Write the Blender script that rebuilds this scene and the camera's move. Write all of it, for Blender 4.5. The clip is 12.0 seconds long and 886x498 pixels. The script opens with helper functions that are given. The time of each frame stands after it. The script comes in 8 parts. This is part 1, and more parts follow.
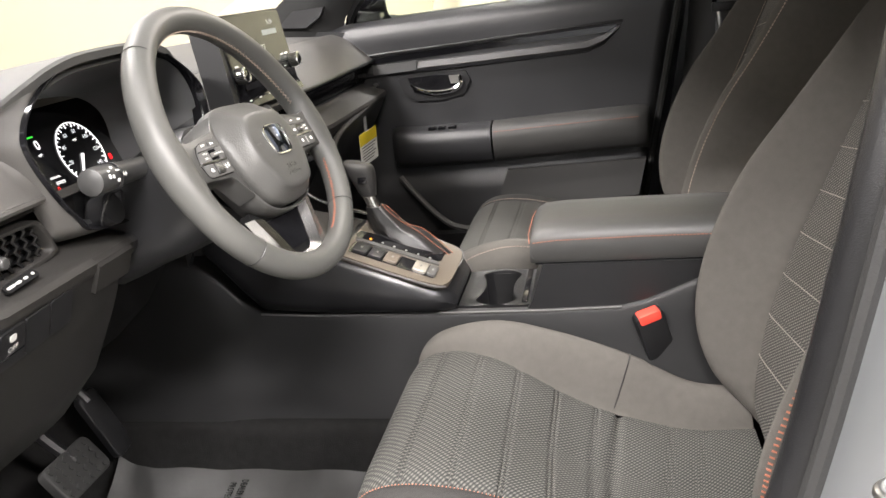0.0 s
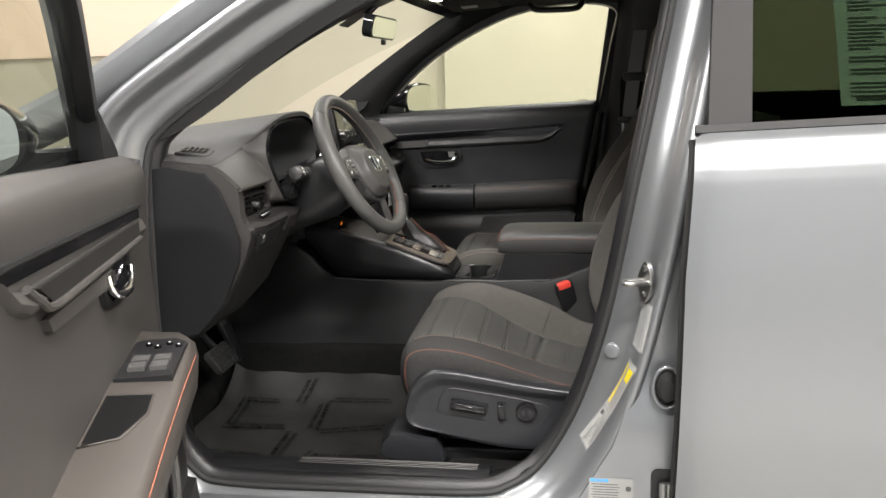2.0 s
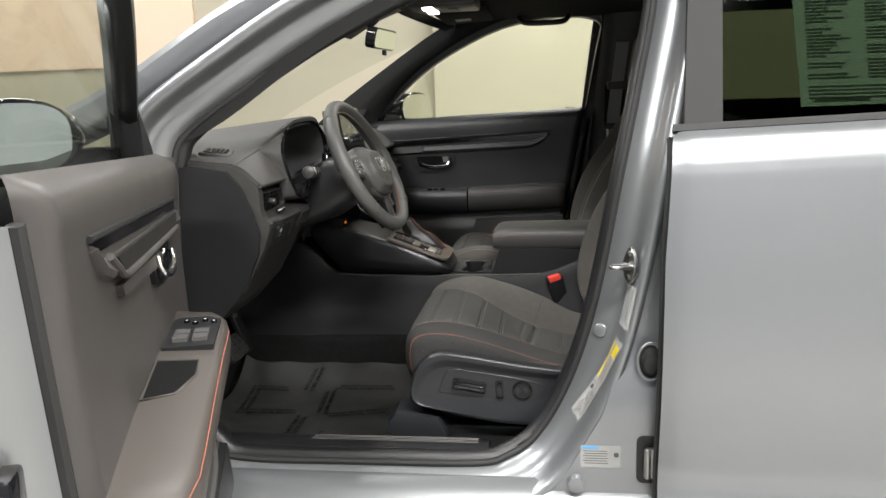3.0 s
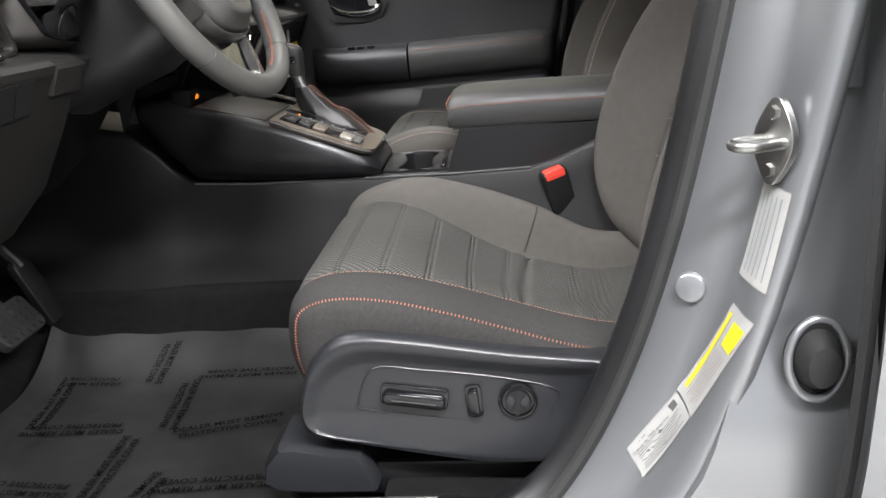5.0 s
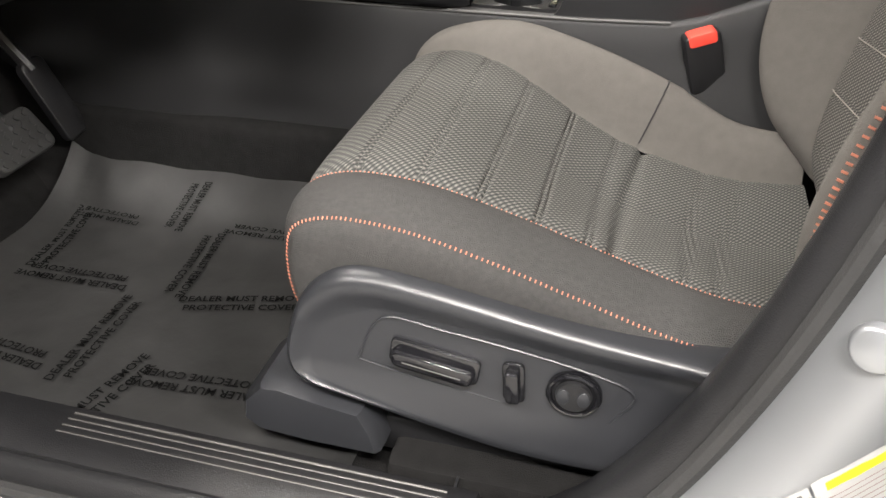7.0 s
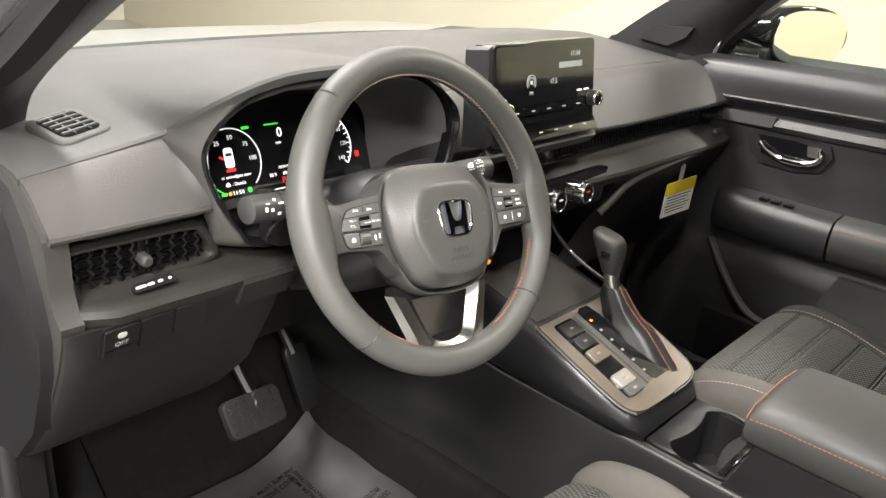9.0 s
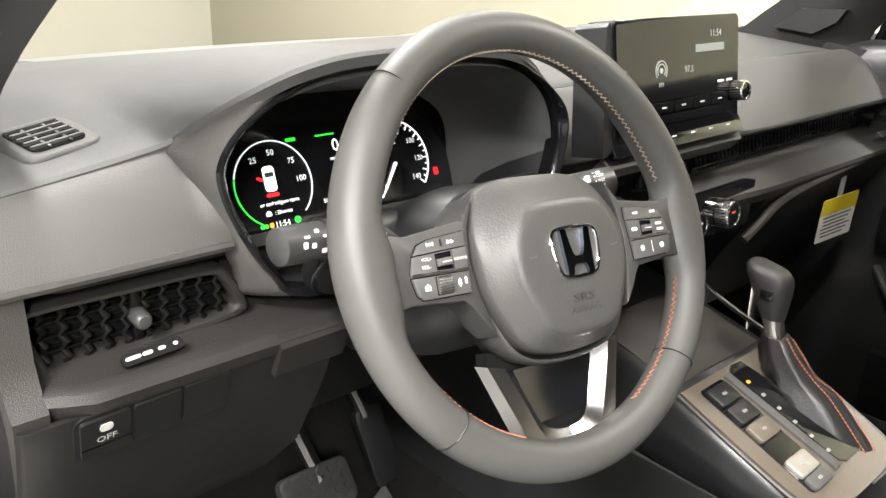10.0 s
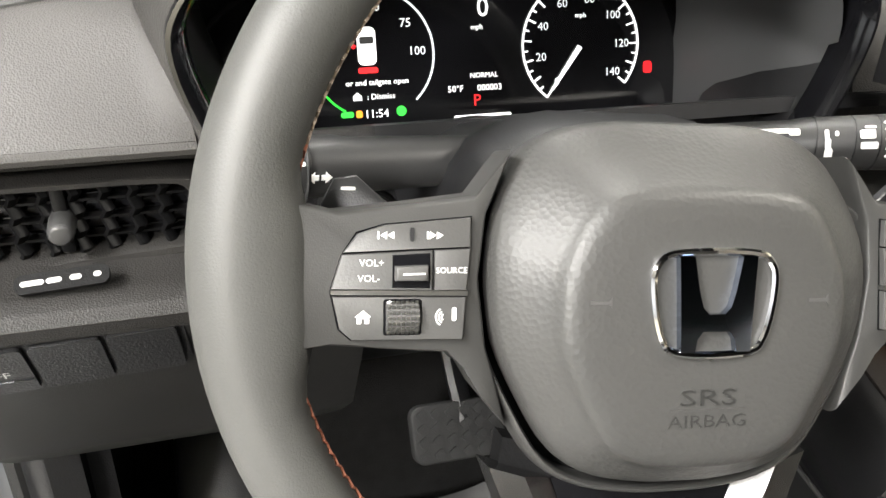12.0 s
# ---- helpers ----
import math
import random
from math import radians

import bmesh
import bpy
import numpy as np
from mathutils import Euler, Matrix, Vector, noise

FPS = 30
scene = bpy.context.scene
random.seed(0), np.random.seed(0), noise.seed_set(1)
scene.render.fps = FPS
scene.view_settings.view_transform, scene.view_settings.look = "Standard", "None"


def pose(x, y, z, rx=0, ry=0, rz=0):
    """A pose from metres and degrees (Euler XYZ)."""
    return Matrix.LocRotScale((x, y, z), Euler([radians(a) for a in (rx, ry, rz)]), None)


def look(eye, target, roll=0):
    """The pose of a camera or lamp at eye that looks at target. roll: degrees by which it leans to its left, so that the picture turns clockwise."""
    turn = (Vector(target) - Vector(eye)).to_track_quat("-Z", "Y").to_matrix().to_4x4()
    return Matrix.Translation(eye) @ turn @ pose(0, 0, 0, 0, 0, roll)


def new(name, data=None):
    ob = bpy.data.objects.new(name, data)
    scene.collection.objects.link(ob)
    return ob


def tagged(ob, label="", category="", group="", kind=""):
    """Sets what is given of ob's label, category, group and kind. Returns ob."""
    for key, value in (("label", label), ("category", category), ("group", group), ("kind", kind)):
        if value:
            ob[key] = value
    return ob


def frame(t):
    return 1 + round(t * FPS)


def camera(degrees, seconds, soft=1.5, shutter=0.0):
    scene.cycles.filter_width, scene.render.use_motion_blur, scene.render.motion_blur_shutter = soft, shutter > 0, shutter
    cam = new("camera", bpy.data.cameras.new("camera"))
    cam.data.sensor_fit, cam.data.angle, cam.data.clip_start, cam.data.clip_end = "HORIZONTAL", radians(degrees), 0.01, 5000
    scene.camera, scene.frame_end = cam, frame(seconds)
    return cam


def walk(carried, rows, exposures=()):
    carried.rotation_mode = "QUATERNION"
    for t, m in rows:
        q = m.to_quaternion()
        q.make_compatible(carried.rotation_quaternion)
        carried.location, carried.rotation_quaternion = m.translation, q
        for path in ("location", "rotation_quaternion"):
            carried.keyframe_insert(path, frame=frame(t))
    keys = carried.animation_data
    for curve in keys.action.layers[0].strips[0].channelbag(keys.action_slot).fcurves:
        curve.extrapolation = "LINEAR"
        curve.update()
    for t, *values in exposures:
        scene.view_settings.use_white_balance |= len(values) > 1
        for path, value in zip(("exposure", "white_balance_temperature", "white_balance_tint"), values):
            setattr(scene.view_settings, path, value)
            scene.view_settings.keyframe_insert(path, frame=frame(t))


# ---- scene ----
cam = camera(57.5, 12.0)
PATH = [
    (0, (0.403, -1.309, 1.221), (0.0, 0.545, 0.586), -6.2),
    (0.5, (0.414, -1.511, 1.258), (0.032, 0.359, 0.662), -4.8),
    (1, (0.388, -1.739, 1.273), (0.055, 0.16, 0.742), -3.6),
    (1.5, (0.418, -1.983, 1.231), (0.105, -0.061, 0.774), -2.5),
    (2, (0.463, -2.299, 1.242), (0.164, -0.363, 0.839), -1.6),
    (2.5, (0.464, -2.473, 1.236), (0.188, -0.527, 0.865), -1.1),
    (2.7, (0.46, -2.494, 1.232), (0.189, -0.548, 0.863), -1.3),
    (4.5, (0.38, -1.814, 1.122), (0.171, 0.104, 0.597), -4.2),
    (5, (0.382, -1.511, 1.022), (0.21, 0.379, 0.39), -4.2),
    (5.5, (0.321, -1.257, 0.905), (0.22, 0.575, 0.111), -3.3),
    (6, (0.307, -1.169, 0.858), (0.212, 0.606, -0.059), -2.9),
    (6.5, (0.335, -1.155, 0.884), (0.172, 0.56, -0.131), -2.0),
    (7, (0.410, -1.165, 1.02), (-0.038, 0.451, -0.070), -0.4),
    (7.5, (0.530, -1.113, 1.198), (-0.192, 0.459, 0.194), 3.6),
    (7.7, (0.553, -1.080, 1.259), (-0.293, 0.462, 0.305), 5.2),
    (9.3, (0.539, -0.999, 1.363), (-0.715, 0.373, 0.624), 4.2),
    (9.5, (0.495, -0.972, 1.335), (-0.795, 0.375, 0.613), 3.2),
    (10, (0.364, -0.841, 1.27), (-1.015, 0.422, 0.562), 1.9),
    (10.5, (0.313, -0.643, 1.233), (-1.229, 0.385, 0.481), 0.9),
    (11, (0.224, -0.553, 1.212), (-1.408, 0.226, 0.359), 1.3),
    (11.5, (0.19, -0.54, 1.209), (-1.46, 0.031, 0.235), 1.8),
    (12, (0.21, -0.541, 1.222), (-1.417, -0.057, 0.164), 2.6),
]
walk(cam, [(t, look(eye, target, roll)) for t, eye, target, roll in PATH],
     exposures=[(0, 1.72, 6600, 14), (1, 1.15, 6600, 12), (2, 0.62, 6550, 12), (2.5, 0.43, 6500, 10.5), (4.5, 0.42, 6250, 12), (5.0, 1.20, 6250, 13), (5.5, 1.6, 6500, 10), (6.5, 1.57, 6600, 11),
                (7.5, 1.72, 6800, 14), (9.5, 1.48, 6600, 10), (10, 1.66, 6550, 10), (10.5, 1.77, 6500, 10), (11, 1.84, 6500, 10), (11.5, 1.66, 6600, 10), (12, 1.64, 6550, 10)])

# ---- light: a showroom bay lit by rows of unseen ceiling luminaires ----
world = bpy.data.worlds.new("world")
scene.world = world
world.use_nodes = True
world.node_tree.nodes["Background"].inputs[0].default_value = (1.0, 0.99, 0.97, 1)
world.node_tree.nodes["Background"].inputs[1].default_value = 0.15
# The lamp at x -5.4 is added only to brighten the far wall.
LAMPS = [(-1.6, -2.6, 122), (0.9, -2.6, 140), (3.2, -2.6, 175), (-1.5, -0.1, 50), (0.9, 0.3, 44), (3.2, 0.3, 30), (-2.6, 2.3, 19), (-5.4, 2.2, 27), (0.6, 2.4, 36), (3.2, 2.4, 28)]
CEIL = 3.3


# ---- helpers ----
from mathutils.bvhtree import BVHTree

BASE = {}


def thing(name, label, category, at=(0, 0, 0), group="", kind=""):
    ob = new(name)
    ob.location = at
    ob.empty_display_size = 0.05
    BASE[ob.name] = Matrix.Translation(at)
    return tagged(ob, label, category, group, kind)


def part(name, bm, mat, parent=None, label="", sharp=38, bev=0.0, seg=2):
    """Links a bmesh, given in world places, as one mesh object under a thing or a part."""
    if bev:
        bmesh.ops.bevel(bm, geom=[e for e in bm.edges if len(e.link_faces) == 2 and e.calc_face_angle(0) > 0.6],
                        offset=bev, segments=seg, profile=0.5, affect="EDGES", clamp_overlap=True)
    bmesh.ops.recalc_face_normals(bm, faces=bm.faces[:])
    me = bpy.data.meshes.new(name)
    bm.to_mesh(me)
    bm.free()
    me.polygons.foreach_set("use_smooth", [True] * len(me.polygons))
    me.set_sharp_from_angle(angle=radians(sharp))
    me.materials.append(mat)
    ob = new(name, me)
    if parent is not None:
        ob.parent = parent
        if parent.name in BASE:
            ob.matrix_parent_inverse = BASE[parent.name].inverted()
    return tagged(ob, label)


def shape(*builders):
    """A bmesh from several builders, each a function of the bmesh."""
    bm = bmesh.new()
    for b in builders:
        b(bm)
    return bm


def box(c, s, rot=(0, 0, 0), m=None):
    def b(bm):
        t = Matrix.Translation(c) @ Euler([radians(a) for a in rot]).to_matrix().to_4x4() @ Matrix.Diagonal((*s, 1))
        bmesh.ops.create_cube(bm, size=1, matrix=(m @ t) if m else t)
    return b


def cyl(p, q, r0, r1=None, n=20, cap=True, m=None):
    def b(bm):
        a, c = Vector(p), Vector(q)
        if m:
            a, c = m @ a, m @ c
        d = c - a
        t = Matrix.Translation((a + c) / 2) @ d.to_track_quat("Z", "Y").to_matrix().to_4x4()
        bmesh.ops.create_cone(bm, cap_ends=cap, segments=n, radius1=r0, radius2=r0 if r1 is None else r1, depth=d.length, matrix=t)
    return b


def loft(rings, closed=True, cap=True, loop=False, m=None):
    """Quads between rings of equal length; closed: each ring is a loop; loop: the last ring joins the first."""
    def b(bm):
        rows = [[bm.verts.new((m @ Vector(p)) if m else p) for p in r] for r in rings]
        k = len(rows[0])
        for i in range(len(rows) if loop else len(rows) - 1):
            a, c = rows[i], rows[(i + 1) % len(rows)]
            for j in range(k if closed else k - 1):
                try:
                    bm.faces.new((a[j], a[(j + 1) % k], c[(j + 1) % k], c[j]))
                except ValueError:
                    pass
        if cap and not loop and closed:
            bm.faces.new(rows[0])
            bm.faces.new(rows[-1])
    return b


def curve(pts, n, closed=False):
    """Catmull-Rom through the points, n steps a span."""
    p = [Vector(q) for q in pts]
    k = len(p)
    out = []
    for i in range(k if closed else k - 1):
        a, b, c, d = ((p[(i + o) % k] if closed else p[min(max(i + o, 0), k - 1)]) for o in (-1, 0, 1, 2))
        for j in range(n):
            t = j / n
            out.append(0.5 * (2 * b + (c - a) * t + (2 * a - 5 * b + 4 * c - d) * t * t + (3 * b - a - 3 * c + d) * t ** 3))
    if not closed:
        out.append(p[-1])
    return out


def tube(pts, r, n=10, closed=False, flat=1.0, m=None):
    """A round (or flattened) rod along the points."""
    p = [Vector(q) for q in pts]
    k = len(p)
    rings = []
    side = None
    for i in range(k):
        a = p[(i - 1) % k] if closed or i else p[0]
        c = p[(i + 1) % k] if closed or i < k - 1 else p[-1]
        d = (c - a).normalized()
        if side is None:
            side = d.orthogonal().normalized()
        side = (side - d * side.dot(d)).normalized()
        up = d.cross(side)
        rr = r[i] if isinstance(r, (list, tuple)) else r
        rings.append([p[i] + rr * (math.cos(f) * side + flat * math.sin(f) * up) for f in (2 * math.pi * j / n for j in range(n))])
    return loft(rings, True, not closed, closed, m)


def prism(poly, d0, d1, axis="y", m=None):
    """A polygon of the plane across an axis, pulled from d0 to d1 along it."""
    def at(a, b, d):
        return {"y": (a, d, b), "x": (d, a, b), "z": (a, b, d)}[axis]
    return loft([[at(a, b, d0) for a, b in poly], [at(a, b, d1) for a, b in poly]], m=m)


def sheet(f, us, vs, thick=0.0, m=None):
    """A surface f(u, v), with a thickness along its normal."""
    def b(bm):
        g = [[Vector(f(u, v)) for v in vs] for u in us]
        nu, nv = len(us), len(vs)
        rows = [[bm.verts.new((m @ p) if m else p) for p in r] for r in g]
        for i in range(nu - 1):
            for j in range(nv - 1):
                bm.faces.new((rows[i][j], rows[i + 1][j], rows[i + 1][j + 1], rows[i][j + 1]))
        if thick:
            low = []
            for i in range(nu):
                r = []
                for j in range(nv):
                    du = g[min(i + 1, nu - 1)][j] - g[max(i - 1, 0)][j]
                    dv = g[i][min(j + 1, nv - 1)] - g[i][max(j - 1, 0)]
                    q = g[i][j] - du.cross(dv).normalized() * thick
                    r.append(bm.verts.new((m @ q) if m else q))
                low.append(r)
            for i in range(nu - 1):
                for j in range(nv - 1):
                    bm.faces.new((low[i][j], low[i][j + 1], low[i + 1][j + 1], low[i + 1][j]))
            edge = [(i, 0) for i in range(nu)] + [(nu - 1, j) for j in range(1, nv)] + [(i, nv - 1) for i in range(nu - 2, -1, -1)] + [(0, j) for j in range(nv - 2, 0, -1)]
            for k in range(len(edge)):
                (a, c), (d, e) = edge[k], edge[(k + 1) % len(edge)]
                bm.faces.new((rows[a][c], rows[d][e], low[d][e], low[a][c]))
    return b


def span(a, b, n):
    return [a + (b - a) * i / n for i in range(n + 1)]


def rrect(w, h, r, n=4):
    """A rounded rectangle about the origin, in its plane."""
    out = []
    for cx, cy, a0 in ((w / 2 - r, h / 2 - r, 0), (-w / 2 + r, h / 2 - r, 90), (-w / 2 + r, -h / 2 + r, 180), (w / 2 - r, -h / 2 + r, 270)):
        for i in range(n + 1):
            a = radians(a0 + 90 * i / n)
            out.append((cx + r * math.cos(a), cy + r * math.sin(a)))
    return out


def slab(poly, z0, z1, m, round_off=0.0, steps=3):
    """A polygon of a local plane given depth along the local z, its upper edge rounded off, in the pose m."""
    cx = sum(p[0] for p in poly) / len(poly)
    cy = sum(p[1] for p in poly) / len(poly)
    rings = [[(x, y, z0) for x, y in poly]]
    if round_off:
        size = max(max(abs(x - cx) for x, y in poly), max(abs(y - cy) for x, y in poly))
        for i in range(steps + 1):
            a = math.pi / 2 * i / steps
            k = 1 - round_off * (1 - math.cos(a)) / size
            rings.append([(cx + (x - cx) * k, cy + (y - cy) * k, z1 - round_off + round_off * math.sin(a)) for x, y in poly])
    else:
        rings.append([(x, y, z1) for x, y in poly])
    return loft(rings, m=m)


def stitches(pts, step=0.0065, length=0.0042, r=0.00055, lift=(0, 0, 0)):
    """A row of separate stitches along a line."""
    def b(bm):
        p = [Vector(q) + Vector(lift) for q in pts]
        left = 0.0
        for a, c in zip(p, p[1:]):
            d = c - a
            size = d.length
            if size < 1e-6:
                continue
            d /= size
            while left < size:
                o = a + d * left
                bmesh.ops.create_cube(bm, size=1, matrix=Matrix.Translation(o + d * length / 2) @ d.to_track_quat("X", "Z").to_matrix().to_4x4() @ Matrix.Diagonal((length, 2 * r, 2 * r, 1)))
                left += step
            left -= size
    return b


def words(text, size, m, mat, parent, name="lettering", align="CENTER", depth=0.0, bold=0.0):
    cu = bpy.data.curves.new(name, "FONT")
    cu.body, cu.size, cu.align_x, cu.align_y, cu.extrude = text, size, align, "CENTER", depth
    cu.resolution_u, cu.offset = 2, bold
    cu.materials.append(mat)
    ob = new(name, cu)
    ob.parent = parent
    if parent.name in BASE:
        ob.matrix_parent_inverse = BASE[parent.name].inverted()
    ob.matrix_basis = m
    return ob


def facing(o, right, up):
    """A pose whose local x runs to the right, y up, at o."""
    r, u = Vector(right).normalized(), Vector(up)
    u = (u - r * u.dot(r)).normalized()
    n = r.cross(u)
    return Matrix.Translation(o) @ Matrix((r, u, n)).transposed().to_4x4()


def cross_stitches(pairs, r=0.0008):
    """Short stitches across a seam, each from one side to the other."""
    def b(bm):
        for a, c in pairs:
            d = c - a
            bmesh.ops.create_cube(bm, size=1, matrix=Matrix.Translation((a + c) / 2) @ d.to_track_quat("X", "Z").to_matrix().to_4x4() @ Matrix.Diagonal((d.length, 2 * r, 2 * r, 1)))
    return b


def along(table, t):
    """Smooth place at t (0 to 1) on a table of points."""
    k = len(table) - 1
    i = min(int(t * k), k - 1)
    f = t * k - i
    p = [Vector(table[min(max(i + o, 0), k)]) for o in (-1, 0, 1, 2)]
    return 0.5 * (2 * p[1] + (p[2] - p[0]) * f + (2 * p[0] - 5 * p[1] + 4 * p[2] - p[3]) * f * f + (3 * p[1] - p[0] - 3 * p[2] + p[3]) * f ** 3)


# ---- materials ----
def material(name, colour, rough=0.6, metal=0.0, bump=0.0, scale=200.0, vary=0.12, vary_scale=6.0, kind="noise", coat=0.0, spec=0.5, detail=3.0, rough_vary=0.08):
    mat = bpy.data.materials.new(name)
    mat.use_nodes = True
    nt = mat.node_tree
    n, l = nt.nodes, nt.links
    s = n["Principled BSDF"]
    s.inputs["Roughness"].default_value, s.inputs["Metallic"].default_value = rough, metal
    s.inputs["Coat Weight"].default_value = coat
    s.inputs["Specular IOR Level"].default_value = spec
    co = n.new("ShaderNodeTexCoord")
    big = n.new("ShaderNodeTexNoise")
    big.inputs["Scale"].default_value, big.inputs["Detail"].default_value = vary_scale, 4
    l.new(co.outputs["Object"], big.inputs["Vector"])
    fine = n.new("ShaderNodeTexVoronoi" if kind == "voronoi" else "ShaderNodeTexNoise")
    fine.inputs["Scale"].default_value = scale
    if kind != "voronoi":
        fine.inputs["Detail"].default_value = detail
    l.new(co.outputs["Object"], fine.inputs["Vector"])
    mixed = n.new("ShaderNodeMath")
    mixed.operation = "MULTIPLY_ADD"
    l.new(fine.outputs[0], mixed.inputs[0])
    mixed.inputs[1].default_value = 0.5
    l.new(big.outputs[0], mixed.inputs[2])
    ramp = n.new("ShaderNodeMapRange")
    ramp.inputs[1].default_value, ramp.inputs[2].default_value = 0.35, 1.1
    ramp.inputs[3].default_value, ramp.inputs[4].default_value = 1 - vary, 1 + vary
    l.new(mixed.outputs[0], ramp.inputs[0])
    mul = n.new("ShaderNodeVectorMath")
    mul.operation = "SCALE"
    mul.inputs[0].default_value = colour
    l.new(ramp.outputs[0], mul.inputs["Scale"])
    l.new(mul.outputs[0], s.inputs["Base Color"])
    rr = n.new("ShaderNodeMapRange")
    rr.inputs[3].default_value, rr.inputs[4].default_value = max(rough - rough_vary, 0.02), min(rough + rough_vary, 1)
    l.new(big.outputs[0], rr.inputs[0])
    l.new(rr.outputs[0], s.inputs["Roughness"])
    if bump:
        bp = n.new("ShaderNodeBump")
        bp.inputs["Strength"].default_value, bp.inputs["Distance"].default_value = min(bump, 1), 0.0012 * max(1, bump)
        l.new(fine.outputs[0], bp.inputs["Height"])
        l.new(bp.outputs[0], s.inputs["Normal"])
    return mat


def glow(name, colour, strength):
    mat = bpy.data.materials.new(name)
    mat.use_nodes = True
    s = mat.node_tree.nodes["Principled BSDF"]
    s.inputs["Base Color"].default_value = (*colour, 1)
    s.inputs["Emission Color"].default_value = (*colour, 1)
    s.inputs["Emission Strength"].default_value = strength
    return mat


def glass(name, tint, rough=0.0, sheen=0.025, edge=0.6):
    mat = bpy.data.materials.new(name)
    mat.use_nodes = True
    nt = mat.node_tree
    n, l = nt.nodes, nt.links
    for x in list(n):
        n.remove(x)
    out, mix, tr, gl, lw, pw, mr = (n.new("ShaderNode" + k) for k in ("OutputMaterial", "MixShader", "BsdfTransparent", "BsdfGlossy", "LayerWeight", "Math", "MapRange"))
    tr.inputs[0].default_value = (*tint, 1)
    gl.inputs["Roughness"].default_value = rough
    pw.operation = "POWER"
    pw.inputs[1].default_value = 5.0
    mr.inputs[3].default_value, mr.inputs[4].default_value = sheen, edge
    l.new(lw.outputs["Facing"], pw.inputs[0])
    l.new(pw.outputs[0], mr.inputs[0])
    l.new(mr.outputs[0], mix.inputs[0])
    l.new(tr.outputs[0], mix.inputs[1])
    l.new(gl.outputs[0], mix.inputs[2])
    l.new(mix.outputs[0], out.inputs[0])
    return mat


def woven(name, colour, dark, scale=620.0, angle=35.0):
    """A ribbed, slanting weave."""
    mat = material(name, colour, 0.92, bump=0.3, scale=900, vary=0.12, spec=0.2)
    nt = mat.node_tree
    n, l = nt.nodes, nt.links
    s = n["Principled BSDF"]
    co = n.new("ShaderNodeTexCoord")
    mp = n.new("ShaderNodeMapping")
    mp.inputs["Rotation"].default_value = (0, 0, radians(angle))
    l.new(co.outputs["Object"], mp.inputs[0])
    w = n.new("ShaderNodeTexWave")
    w.inputs["Scale"].default_value, w.inputs["Distortion"].default_value, w.inputs["Detail"].default_value = scale / 6.3, 0.15, 1
    l.new(mp.outputs[0], w.inputs[0])
    w2 = n.new("ShaderNodeTexWave")
    w2.bands_direction = "Y"
    w2.inputs["Scale"].default_value, w2.inputs["Distortion"].default_value = scale / 6.3 * 0.62, 0.3
    l.new(mp.outputs[0], w2.inputs[0])
    dash = n.new("ShaderNodeMapRange")
    dash.inputs[3].default_value, dash.inputs[4].default_value = 0.25, 1.0
    l.new(w2.outputs[1], dash.inputs[0])
    both = n.new("ShaderNodeMath")
    both.operation = "MULTIPLY"
    l.new(w.outputs[1], both.inputs[0])
    l.new(dash.outputs[0], both.inputs[1])
    mix = n.new("ShaderNodeMix")
    mix.data_type = "RGBA"
    l.new(both.outputs[0], mix.inputs[0])
    mix.inputs[6].default_value, mix.inputs[7].default_value = (*dark, 1), (*colour, 1)
    l.new(mix.outputs[2], s.inputs["Base Color"])
    bp = n.new("ShaderNodeBump")
    bp.inputs["Strength"].default_value, bp.inputs["Distance"].default_value = 0.6, 0.001
    l.new(both.outputs[0], bp.inputs["Height"])
    l.new(bp.outputs[0], s.inputs["Normal"])
    return mat


BLACK = material("black_grained_plastic", (0.0085, 0.0085, 0.0092), 0.40, bump=0.35, scale=700, vary=0.2)
DARK = material("dark_soft_plastic", (0.0115, 0.0115, 0.0124), 0.42, bump=0.2, scale=1300, vary=0.15)
GREY = material("grey_soft_dash_skin", (0.030, 0.030, 0.029), 0.58, bump=0.25, scale=900, kind="voronoi", vary=0.1)
TAUPE = material("taupe_grey_stitched_skin", (0.036, 0.034, 0.032), 0.55, bump=0.25, scale=900, kind="voronoi", vary=0.1)
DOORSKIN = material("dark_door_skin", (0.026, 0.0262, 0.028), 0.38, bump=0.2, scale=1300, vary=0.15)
LEATHER = material("smooth_black_leather", (0.044, 0.0435, 0.042), 0.50, bump=0.18, scale=900, vary=0.14)
RIMSKIN = material("worn_rim_leather", (0.060, 0.060, 0.0565), 0.50, bump=0.16, scale=1100, vary=0.12, vary_scale=14)
PEBBLE = material("pebbled_vinyl", (0.047, 0.0464, 0.0443), 0.49, bump=0.16, scale=480, kind="voronoi", vary=0.04)
CLOTH = material("plain_grey_seat_cloth", (0.076, 0.0715, 0.065), 0.95, bump=0.7, scale=1100, vary=0.12, vary_scale=70, spec=0.15)
WEAVE = woven("ribbed_black_seat_weave", (0.122, 0.117, 0.107), (0.020, 0.0215, 0.0205), scale=480, angle=38)
CARPET = material("black_carpet", (0.0078, 0.0076, 0.0075), 0.98, bump=1.0, scale=700, vary=0.45, vary_scale=60, spec=0.1)
GLOSS = material("gloss_black", (0.006, 0.006, 0.007), 0.08, vary=0.1)
CHROME = material("bright_chrome", (0.82, 0.82, 0.84), 0.07, 1.0, vary=0.03, rough_vary=0.03)
SATIN = material("satin_silver_trim", (0.55, 0.54, 0.52), 0.28, 1.0, vary=0.06)
BUTTON = material("grey_button_plastic", (0.072, 0.071, 0.069), 0.5, bump=0.15, scale=900, vary=0.08)
